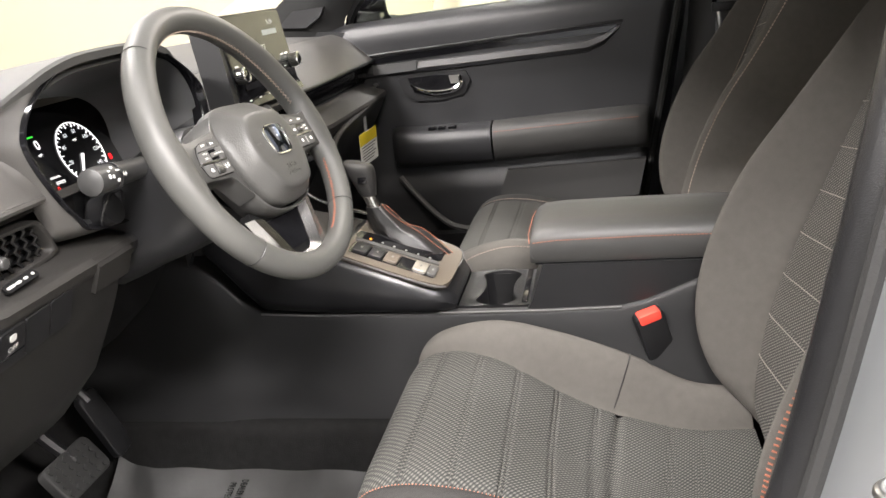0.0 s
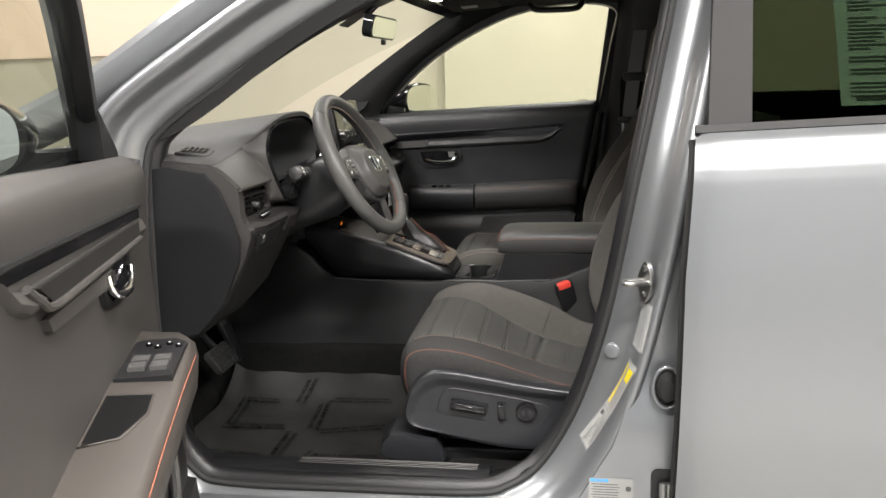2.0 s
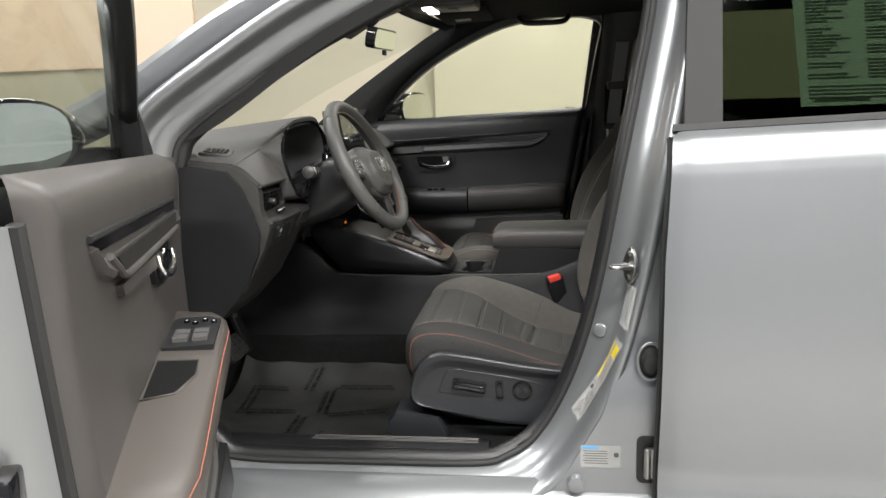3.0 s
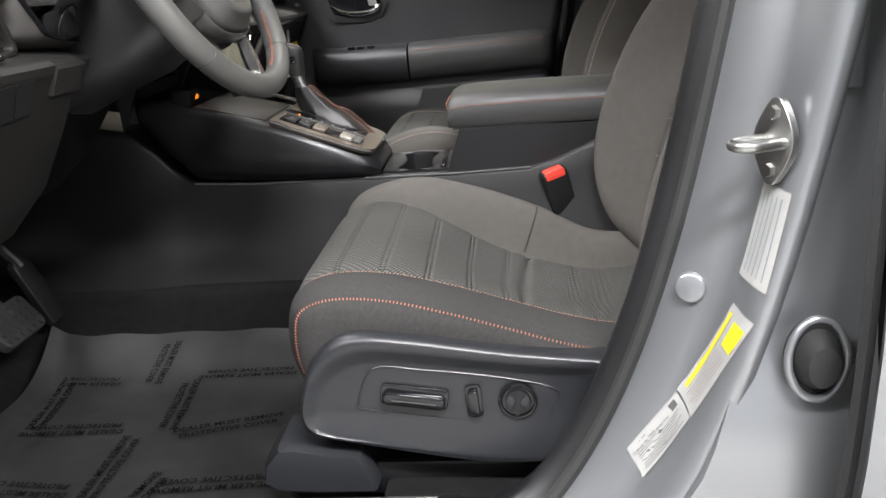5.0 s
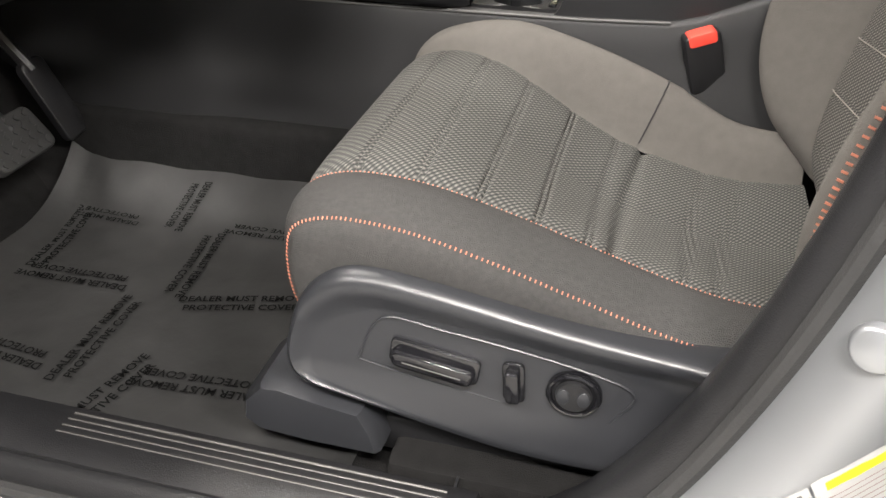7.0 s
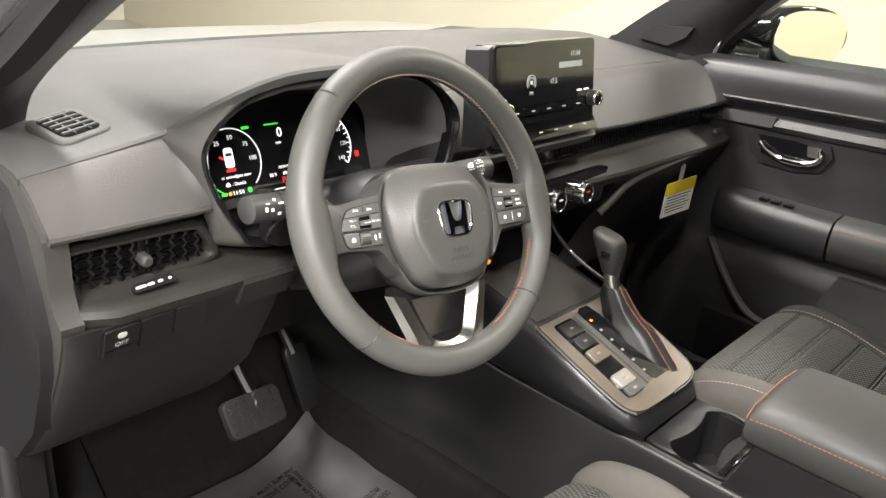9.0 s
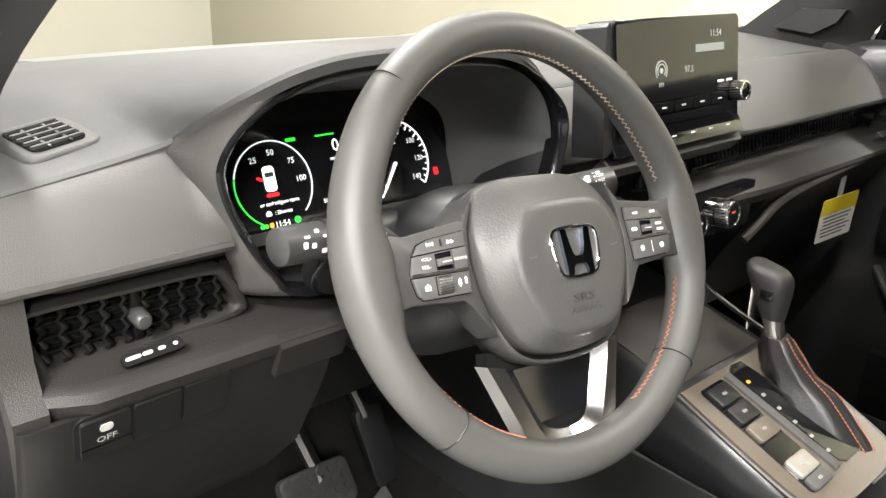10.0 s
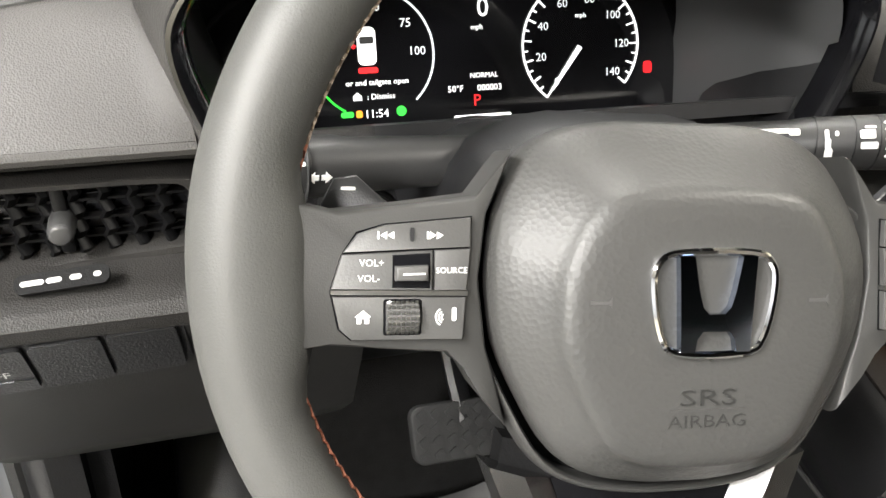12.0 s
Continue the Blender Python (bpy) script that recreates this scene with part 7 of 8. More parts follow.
# The plain bolster cloth again, darkened for the shade on its outer side.
SIDECLOTH = material("shaded_side_cloth", (0.031, 0.0302, 0.0292), 0.85, bump=0.8, scale=900, vary=0.3, vary_scale=180, spec=0.2)


SEAM = material("grey_seam_thread", (0.17, 0.155, 0.135), 0.85, vary=0.2, vary_scale=60)


def front_seat(cy, out, dx, dz, driver):
    """out: -1 where the outboard side lies towards the driver's door."""
    label = "power driver's seat in ribbed dark grey cloth with orange stitching" if driver else "front passenger seat in ribbed dark grey cloth"
    s = thing("front_seat", label, "seat", (0.3 + dx, cy, 0.37))
    line = [(0.162, 0.475), (0.116, 0.510), (0.090, 0.565), (0.090, 0.620), (0.108, 0.655), (0.155, 0.671), (0.225, 0.667), (0.30, 0.648), (0.375, 0.624), (0.45, 0.600), (0.52, 0.586), (0.60, 0.590)]
    tab = [(x, z, 0) for x, z in line]
    lift = [(a, 0, 0) for a in (0.0, 0.0, 0.0, 0.002, 0.006, 0.014, 0.030, 0.033, 0.031, 0.023, 0.006, -0.006)]
    inner = [(a, 0, 0) for a in (0.206, 0.207, 0.207, 0.206, 0.204, 0.200, 0.194, 0.191, 0.191, 0.191, 0.188, 0.185)]
    w_out = -0.150
    ribs = [(0.150, 0.150), (0.212, 0.206), (0.270, 0.266), (0.325, 0.328), (0.373, 0.390), (0.396, 0.424), (0.463, 0.496), (0.492, 0.535)]
    def P(t, y, n):
        """A point at t along the seat's length, y across (positive inboard) and n above its line."""
        p = along(tab, t)
        q = along(tab, min(t + 0.01, 1)) - along(tab, max(t - 0.01, 0))
        nx, nz = -q.y, q.x
        d = math.hypot(nx, nz)
        corner = 0.032 * max(0, (abs(y) - 0.13) / 0.12) ** 2 * max(0, 1 - t / 0.5)
        return Vector((p.x + dx + n * nx / d + corner, cy - out * y, p.y + dz + n * nz / d))
    def dip(t):
        """How far the seat sinks behind its crown."""
        k = min(max((along(tab, t).x - 0.165) / 0.245, 0), 1)
        return 0.046 * k * k * (3 - 2 * k)
    def ins(t, v):
        y = w_out + (along(inner, t).x - w_out) * v
        x = along(tab, t).x
        n = 0.004 - 0.010 * math.exp(-min(v, 1 - v) / 0.03)
        n -= dip(t) * min(v / 0.5, 1) ** 0.8
        if along(tab, t).y > 0.56:
            for r_out, r_in in ribs:
                r = r_out + (r_in - r_out) * v
                deep, gap, sig = (0.0070, 0.000, 0.0055) if r_out == 0.396 else (0.0030, 0.0028, 0.0014)
                n -= deep * (math.exp(-((x - r - gap) / sig) ** 2) + (math.exp(-((x - r + gap) / sig) ** 2) if gap else 0))
        return P(t, y, n)
    ts = span(0.02, 1, 420)
    part("cushion_insert", shape(sheet(ins, ts, [0, 0.01, 0.03, 0.06, 0.15, 0.3, 0.5, 0.7, 0.85, 0.94, 0.97, 0.99, 1])), WEAVE, s, "ribbed woven seat centre", sharp=80)
    def lob(side):
        def f(t, v):
            h = along([(a, 0, 0) for a, b, c in lift], t).x
            rise = 0.003 if along(tab, t).y < 0.6 else 0.006
            if side > 0:
                w = along(inner, t).x
                low = dip(t)
                sec = [(w, -0.007 - low), (w + 0.004, -0.001 - 0.95 * low), (w + 0.014, rise + 0.35 * h - 0.55 * low), (w + 0.030, rise + 0.85 * h - 0.12 * low), (w + 0.046, rise + h - 0.003), (w + 0.060, h - 0.014), (w + 0.068, h - 0.040), (w + 0.070, -0.085), (w + 0.06, -0.13)]
            else:
                sec = [(w_out, -0.007), (w_out - 0.004, -0.001), (w_out - 0.02, 0.003), (w_out - 0.05, 0.0), (w_out - 0.075, -0.010), (w_out - 0.084, -0.025), (w_out - 0.086, -0.05), (w_out - 0.082, -0.09), (w_out - 0.07, -0.13)]
            k = len(sec) - 1
            p = along([(a, b, 0) for a, b in sec], v)
            return P(t, p.x, p.y)
        return f
    b_in = part("inner_bolster", shape(sheet(lob(1), span(0.02, 1, 60), span(0, 1, 28))), CLOTH, s, "plain cloth bolster", sharp=80)
    b_out = part("outer_bolster", shape(sheet(lob(-1), span(0.02, 1, 60), span(0, 1, 28))), SIDECLOTH, s, "plain bolster with stitched seams, darkened for shade", sharp=80)
    def seam(g, v, half, t0, t1, count, up):
        """Short stitches laid across a seam of the surface g."""
        fine = span(t0, t1, 600)
        pick, last = [], None
        for t in fine:
            p = g(t, v)
            if last is None or (p - last).length > 0.0039:
                pick.append(t)
                last = p
        return cross_stitches([(g(t, v - half) + up, g(t, v + half) + up) for t in pick], 0.00052)
    top = Vector((0, 0, 0.0008))
    if driver:
        part("seam_stitching", shape(seam(lob(-1), 0.145, 0.010, 0.30, 0.97, 125, top)), ORANGE, b_out, "orange stitching across the seam")
        part("side_stitching", shape(seam(lob(-1), 0.50, 0.0085, 0.12, 0.965, 150, Vector((0, out * 0.0006, 0.0008)))), ORANGE, b_out, "orange stitching across the side seam")
    else:
        part("seam_stitching", shape(stitches([lob(-1)(t, 0.15) + top for t in span(0.36, 0.97, 80)], 0.0065, 0.0042, 0.0006)), TAN, b_out, "pale seam stitching")
    part("edge_stitching", shape(stitches([lob(1)(t, 0.58) + top for t in span(0.36, 0.97, 80)], 0.0065, 0.0042, 0.0006)), TAN, b_in, "fine seam stitching")
    part("bolster_seam", shape(tube([lob(1)(0.775 + 0.01 * v, v) + Vector((0, 0, 0.0003)) for v in span(0.12, 0.62, 14)], 0.0009, 5)), BLACK, b_in)
    part("cushion_core", shape(loft([[P(t, w_out - 0.07, -0.085), P(t, 0.235, -0.085), P(t, 0.235, -0.12), P(t, w_out - 0.07, -0.12)] for t in span(0.1, 0.98, 12)])), BLACK, s)
    # backrest
    back = [(0.615, 0.555), (0.600, 0.60), (0.606, 0.66), (0.622, 0.73), (0.650, 0.815), (0.684, 0.905), (0.718, 0.995), (0.748, 1.075), (0.770, 1.14), (0.785, 1.185)]
    bl = [0.020, 0.055, 0.085, 0.100, 0.105, 0.098, 0.074, 0.055, 0.040, 0.02]
    wid = [0.225, 0.240, 0.250, 0.252, 0.250, 0.245, 0.238, 0.222, 0.195, 0.15]
    if not driver:
        wid = [0.225, 0.240, 0.250, 0.250, 0.244, 0.232, 0.214, 0.194, 0.170, 0.13]
    tb = [(x, z, 0) for x, z in back]
    def B(t, y, n):
        p = along(tb, t)
        return Vector((p.x + dx - n * 0.95, cy - out * y, p.y + dz + n * 0.25))
    def w_at(t):
        return along([(a, 0, 0) for a in wid], t).x
    def wing(t):
        k = min(max((t - 0.10) / 0.45, 0), 1)
        return 0.70 + 0.13 * k * k * (3 - 2 * k)
    def b_ins(t, v):
        w = w_at(t) * wing(t)
        y = -w + 2 * w * v
        n = 0.004 - 0.010 * math.exp(-min(v, 1 - v) / 0.03)
        z = along(tb, t).y + 0.06 * abs(v - 0.5)
        for k in range(9):
            for g in (-0.0035, 0.0035):
                n -= 0.0026 * math.exp(-((z - 0.64 - 0.058 * k - g) / 0.0016) ** 2)
        return B(t, y, n)
    part("back_insert", shape(sheet(b_ins, span(0, 1, 260), [0, 0.01, 0.03, 0.06, 0.15, 0.3, 0.4, 0.5, 0.6, 0.7, 0.85, 0.94, 0.97, 0.99, 1])), WEAVE_BACK, s, "ribbed woven back centre", sharp=80)
    for k in range(8):
        line = []
        for v in span(0.04, 0.96, 24):
            z = 0.64 + 0.058 * (k + 1) - 0.06 * abs(v - 0.5)
            t = next((q / 3000 for q in range(3000) if along(tb, q / 3000).y >= z), 1.0)
            line.append(b_ins(t, v) + Vector((-0.0008, 0, 0.0002)))
        part("rib_seam", shape(tube(line, 0.0007, 5)), SEAM, s, "pale seam between the ribs")
    for side in (1, -1):
        def f(t, v, side=side):
            w = w_at(t)
            h = along([(a, 0, 0) for a in bl], t).x
            r, g = wing(t) * w, (1 - wing(t)) * w
            sec = [(r, -0.007), (r + 0.03 * g, 0.0), (r + 0.27 * g, 0.25 * h + 0.004), (r + 0.60 * g, 0.80 * h), (r + 0.80 * g, h - 0.003), (r + 0.95 * g, h - 0.020), (1.0 * w, h - 0.055), (0.99 * w, -0.06), (0.95 * w, -0.12)]
            p = along([(a, b, 0) for a, b in sec], v)
            return B(t, side * p.x, p.y)
        bb = part("back_bolster", shape(sheet(f, span(0, 1, 60), span(0, 1, 26))), CLOTH, s, "plain cloth back bolster", sharp=80)
        thread = ORANGE if side < 0 and driver else TAN
        if not driver and side < 0:
            part("inner_back_stitching", shape(stitches([f(t, 0.14) + Vector((-0.0012, 0, 0)) for t in span(0.05, 0.97, 90)], 0.0065, 0.0042, 0.0006)), TAN, bb, "pale seam stitching")
        if side < 0 or not driver:
            part("outer_back_stitching", shape(cross_stitches([(f(t, 0.575) + Vector((-0.0010, 0, 0)), f(t, 0.60) + Vector((-0.0010, 0, 0))) for t in span(0.03, 0.97, 110)])) if driver else shape(stitches([f(t, 0.60) + Vector((-0.0012, 0, 0)) for t in span(0.05, 0.97, 90)], 0.0065, 0.0042, 0.0007)), thread, bb, "seam stitching")
    part("back_shell", shape(loft([[B(t, y, n) for y, n in ((-w_at(t) * 0.96, -0.05), (w_at(t) * 0.96, -0.05), (w_at(t) * 0.93, -0.125), (-w_at(t) * 0.93, -0.125))] for t in span(0, 1, 16)])), BLACK, s, "black back shell")
    hr = part("headrest", shape(box((0.775 + dx, cy, 1.285 + dz), (0.095, 0.27, 0.19), (0, 10, 0))), CLOTH, s, "dark headrest", bev=0.042, seg=5)
    for y in (-0.06, 0.06):
        part("headrest_post", shape(cyl((0.78 + dx, cy + y, 1.12 + dz), (0.785 + dx, cy + y, 1.27 + dz), 0.006)), SATIN, hr)
    # base and rails
    part("seat_base", shape(box((0.36 + dx, cy, 0.475 + dz), (0.42, 0.40, 0.09))), BLACK, s, bev=0.02)
    for y in (-0.19, 0.19):
        part("seat_rail", shape(box((0.35 + dx, cy + y, 0.40), (0.55, 0.05, 0.05))), BLACK, s, bev=0.006)
    if not driver:
        return s
    # outboard side trim with the power controls
    yo = cy + out * 0.249
    top = [(0.108, 0.508), (0.111, 0.545), (0.128, 0.588), (0.158, 0.616), (0.194, 0.6245), (0.26, 0.617), (0.376, 0.597), (0.502, 0.583), (0.60, 0.580), (0.62, 0.560),
           (0.60, 0.515), (0.54, 0.475), (0.46, 0.450), (0.40, 0.442), (0.33, 0.445), (0.26, 0.457), (0.18, 0.474), (0.125, 0.487)]
    outl = [(p.x, p.z) for p in curve([(x, 0, z) for x, z in top], 4, closed=True)]
    def R(k, y, kz=None, dzz=0.0):
        """An outline drawn in towards the middle; its lower edge stays proud, so that only the upper ridge stands over the recess."""
        cx, cz = 0.36, 0.53
        out = []
        for x, z in outl:
            z = cz + (z - cz) * (kz if kz else k) + dzz
            low = min(max((0.512 - z) / 0.05, 0), 1)
            out.append((cx + (x - cx) * k, y + (min(y, yo - 0.004) - y) * low if y < yo + 0.0055 else y, z))
        return out
    part("side_trim", shape(loft([R(0.98, yo + 0.055), R(1.0, yo + 0.02), R(1.0, yo + 0.006, 0.995), R(0.99, yo - 0.003, 0.95), R(0.975, yo - 0.0055, 0.88), R(0.955, yo - 0.002, 0.82, -0.007), R(0.93, yo + 0.003, 0.74, -0.011), R(0.90, yo + 0.0045, 0.68, -0.012), R(0.6, yo + 0.0045, 0.40, -0.008), R(0.3, yo + 0.0045, 0.2, -0.006)])), SIDETRIM, s, "charcoal moulded side trim", sharp=50)
    yf = yo + 0.0042
    panel = [(0.182, 0.531), (0.190, 0.522), (0.26, 0.510), (0.35, 0.499), (0.405, 0.499), (0.420, 0.512), (0.428, 0.541), (0.36, 0.560), (0.26, 0.574), (0.205, 0.577)]
    pl = part("control_panel", shape(tube([(p.x, yf - 0.0005, p.z) for p in curve([(x, 0, z) for x, z in panel], 4, closed=True)], 0.0012, 6, True)), SIDETRIM, s, "fine raised outline of the controls")
    tilt = facing((0.2535, yf, 0.5385), (1, 0, -0.155), (0.155, 0, 1))
    sl = part("cushion_switch", shape(slab(rrect(0.084, 0.0275, 0.005), 0, 0.004, tilt, 0.001), slab(rrect(0.078, 0.017, 0.006), 0.004, 0.013, tilt @ Matrix.Translation((0, -0.002, 0)), 0.004)), GLOSS, s, "long black cushion switch", sharp=45)
    part("switch_line", shape(slab(rrect(0.055, 0.0012, 0.0004, 1), 0.0128, 0.0134, tilt @ Matrix.Translation((0, -0.003, 0)))), BUTTON, sl)
    t2 = facing((0.3265, yf, 0.5300), (1, 0, 0.06), (-0.06, 0, 1))
    part("recline_switch", shape(slab(rrect(0.020, 0.044, 0.006), 0, 0.004, t2, 0.001), slab(rrect(0.013, 0.036, 0.004), 0.004, 0.013, t2, 0.003)), GLOSS, s, "upright black recline switch", sharp=45)
    t3 = facing((0.380, yf, 0.529), (1, 0, 0), (0, 0, 1))
    lb = part("lumbar_switch", shape(cyl((0, 0, 0), (0, 0, 0.004), 0.0245, n=36, m=t3)), GLOSS, s, "round lumbar switch")
    part("switch_ring", shape(tube([t3 @ Vector((0.0215 * math.cos(a), 0.0215 * math.sin(a), 0.005)) for a in span(0, 2 * math.pi, 36)[:-1]], 0.0022, 8, True)), GLOSS, lb)
    part("switch_disc", shape(cyl((0, 0, 0.003), (0, 0, 0.008), 0.0165, 0.0155, 30, m=t3)), BLACK, lb)
    for k in (-1, 1):
        part("finger_dish", shape(slab([(0.0058 * math.cos(a), 0.0085 * math.sin(a)) for a in span(0, 2 * math.pi, 16)[:-1]], 0.008, 0.0095, t3 @ Matrix.Translation((k * 0.0090, 0, 0)), 0.001)), SIDETRIM, lb)
    # rail foot cover
    def foot(k, y):
        base = [(0.050, 0.446), (0.046, 0.420), (0.062, 0.408), (0.12, 0.404), (0.196, 0.404), (0.190, 0.430), (0.178, 0.455), (0.13, 0.462), (0.090, 0.470), (0.070, 0.468)]
        return [(0.12 + (x - 0.12) * k, y, 0.43 + (z - 0.43) * k) for x, z in base]
    part("rail_cover", shape(loft([foot(1, yo + 0.09), foot(1.0, yo + 0.018), foot(0.98, yo + 0.004), foot(0.93, yo - 0.002)])), SIDETRIM, s, "black rail foot cover", bev=0.004)
    return s


front_seat(-0.385, -1, 0.0, 0.0, True)
front_seat(0.385, 1, 0.0, 0.035, False)


def buckle():
    b = thing("seat_belt_buckle", "black seat belt buckle with a red release button", "belt buckle", (0.49, -0.095, 0.55))
    m = facing((0.468, -0.101, 0.652), (0.93, 0.25, 0.28), (-0.029, -0.012, 0.089))
    part("body", shape(slab(rrect(0.046, 0.080, 0.006), -0.011, 0.011, m, 0.003)), BLACK, b, bev=0.003)
    part("release_button", shape(slab(rrect(0.036, 0.016, 0.004), -0.009, 0.0125, m @ Matrix.Translation((0, 0.034, 0)), 0.002)), RED, b, "red release button")
    part("stalk", shape(slab(rrect(0.026, 0.10, 0.004), -0.005, 0.005, m @ Matrix.Translation((0.004, -0.08, 0)))), BLACK, b)


buckle()


def passenger_pillar():
    p = thing("passenger_pillar_trim", "black moulded pillar trim with a seat belt", "pillar trim", (0.68, 0.72, 0.4))
    prof = [(0.60, 0.758), (0.615, 0.735), (0.65, 0.722), (0.72, 0.718), (0.80, 0.722), (0.84, 0.75)]
    part("lower_trim", shape(loft([[(x + dx, y - dy, z) for x, y in prof] + [(0.72 + dx, 0.80, z)] for z, dx, dy in ((0.36, -0.06, 0.0), (0.7, -0.03, 0.01), (1.0, 0.0, 0.012), (1.13, 0.012, 0.015), (1.3, 0.03, 0.06), (1.52, 0.05, 0.12))])), BLACK, p, "black pillar cover", sharp=60)
    part("pillar_body", shape(loft([[(x0, 0.768, z), (0.76, 0.768, z), (0.76, 0.80, z), (x0, 0.80, z)] for x0, z in ((0.43, 0.36), (0.50, 0.68), (0.565, 1.10), (0.62, 1.52))])), BLACK, p, "black pillar behind the cover")
    part("guide_plate", shape(slab(rrect(0.075, 0.17, 0.012), 0, 0.006, facing((0.692, 0.685, 1.165), (1, -0.05, 0), (0.06, -0.25, 1)))), GLOSS, p, "belt guide plate", bev=0.002)
    bt = thing("passenger_seat_belt", "dark grey seat belt webbing with a metal tongue", "seat belt", (0.69, 0.67, 1.1))
    part("webbing", shape(loft([[(x - 0.023, y, z), (x + 0.023, y, z), (x + 0.023, y + 0.003, z), (x - 0.023, y + 0.003, z)] for x, y, z in ((0.715, 0.622, 1.40), (0.70, 0.655, 1.26), (0.69, 0.668, 1.16), (0.684, 0.675, 1.085), (0.68, 0.69, 0.9), (0.66, 0.70, 0.5))])), material("grey_belt_webbing", (0.15, 0.15, 0.157), 0.75, bump=0.6, scale=600), bt)
    part("loop_cover", shape(box((0.70, 0.662, 1.245), (0.075, 0.02, 0.03))), BLACK, bt, bev=0.005)
    tg = part("tongue", shape(box((0.680, 0.662, 1.095), (0.062, 0.012, 0.022))), BLACK, bt, "black belt tongue", bev=0.004)
    part("tongue_plate", shape(tube([(0.664, 0.660, 1.085), (0.667, 0.658, 1.05), (0.690, 0.658, 1.045), (0.693, 0.660, 1.085)], 0.0048, 6)), STEEL, tg, "steel tongue plate")
    part("latch_plate_low", shape(box((0.678, 0.668, 0.98), (0.052, 0.004, 0.012))), BLACK, tg)


passenger_pillar()

# ---- front doors ----
SWING = Matrix.Translation((-0.46, -0.84, 0)) @ Matrix.Rotation(radians(-72), 4, "Z") @ Matrix.Translation((0.44, 0.83, 0))


ARMREST = material("brown_grey_leather", (0.054, 0.047, 0.042), 0.42, bump=0.2, scale=900, vary=0.12)


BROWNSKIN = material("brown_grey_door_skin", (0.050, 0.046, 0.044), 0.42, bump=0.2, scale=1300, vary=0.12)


def front_door(driver):
    label = "open driver's door with a stitched armrest and switches" if driver else "closed passenger door with a black stitched armrest"
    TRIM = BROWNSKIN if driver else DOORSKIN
    def P(s, n, z):
        """s back from the hinge, n into the cabin, z up."""
        if driver:
            return SWING @ Vector((-0.42 + s, -0.735 + n, z))
        return Vector((-0.42 + s, 0.735 - n, z))
    d = thing("driver_door" if driver else "passenger_door", label, "car door", tuple(P(0.3, 0, 0.4)))
    def poly(pts, n0, n1):
        return loft([[P(s, n0, z) for s, z in pts], [P(s, n1, z) for s, z in pts]])
    def belt(s):
        return 1.110 + (s - 0.187) * 0.042
    depth = [(0.42, 0.035), (0.46, 0.058), (0.60, 0.064), (0.70, 0.056), (0.745, 0.040), (0.80, 0.034), (0.95, 0.030), (1.04, 0.034), (1.09, 0.038), (1.115, 0.033), (1.13, 0.018), (1.135, 0.0)]
    def skin(u, v):
        z0 = 0.42 + (1.135 - 0.42) * v
        n = depth[-1][1]
        for (a, p), (b, q) in zip(depth, depth[1:]):
            if z0 <= b:
                n = p + (q - p) * (z0 - a) / (b - a)
                break
        s1 = 1.005 - (1.135 - z0) * 0.19
        s = 0.12 + (s1 - 0.12) * u
        z = z0 + (belt(s) + 0.022 - 1.135) * v
        if u > 0.97:
            n *= 1 - ((u - 0.97) / 0.03) ** 2 * 0.9
        return P(s, n, z)
    part("inner_panel", shape(sheet(skin, span(0, 0.96, 24) + [0.97, 0.98, 0.99, 1.0], span(0, 1, 60))), TRIM, d, "dark moulded inner panel", sharp=60)
    # long recessed spear
    sp = part("spear_recess", shape(poly([(0.20, 1.043), (0.862, 1.0745), (0.846, 1.060), (0.20, 1.028)], 0.030, 0.0355)), GLOSS, d, "long dark recessed spear")
    part("spear_upper_edge", shape(tube([P(s, 0.038, z) for s, z in ((0.20, 1.050), (0.5, 1.064), (0.875, 1.0815))], 0.0045, 6)), DARK, sp)
    part("spear_blade", shape(loft([[P(s, n, z + k) for n, z in ((0.030, zz + h), (0.039, zz + h * 0.9), (0.046, zz + h * 0.35), (0.041, zz), (0.030, zz - 0.004))] for s, zz, h, k in ((0.20, 1.000, 0.028, 0), (0.5, 1.009, 0.026, 0.0), (0.79, 1.019, 0.026, 0.0), (0.830, 1.034, 0.020, 0), (0.868, 1.068, 0.006, 0))])), TRIM, sp, "dark satin blade", sharp=30)
    if driver:
        part("blade_accent", shape(poly([(0.26, 1.030), (0.775, 1.043), (0.735, 1.018), (0.26, 1.006)], 0.040, 0.0465)), material("dark_grey_accent", (0.030, 0.029, 0.027), 0.36, 0.3, vary=0.15), sp, "dark grey accent panel", bev=0.002)
        part("spear_lip", shape(tube(curve([P(0.26, 0.045, 1.002), P(0.60, 0.046, 1.009), P(0.735, 0.046, 1.013), P(0.775, 0.045, 1.030), P(0.80, 0.042, 1.048)], 5), 0.0055, 8)), TRIM, sp, "soft lip round the accent")
        part("spear_step", shape(poly([(0.45, 0.968), (0.700, 0.981), (0.735, 0.985), (0.745, 1.000), (0.45, 0.992)], 0.026, 0.0415)), TRIM, d, "stepped band below the spear", bev=0.004)
    else:
        part("blade_accent", shape(poly([(0.26, 1.028), (0.375, 1.033), (0.37, 1.010), (0.26, 1.005)], 0.040, 0.0475)), material("grey_satin_accent", (0.12, 0.12, 0.12), 0.32, 0.5, vary=0.1), sp, "grey satin accent", bev=0.002)
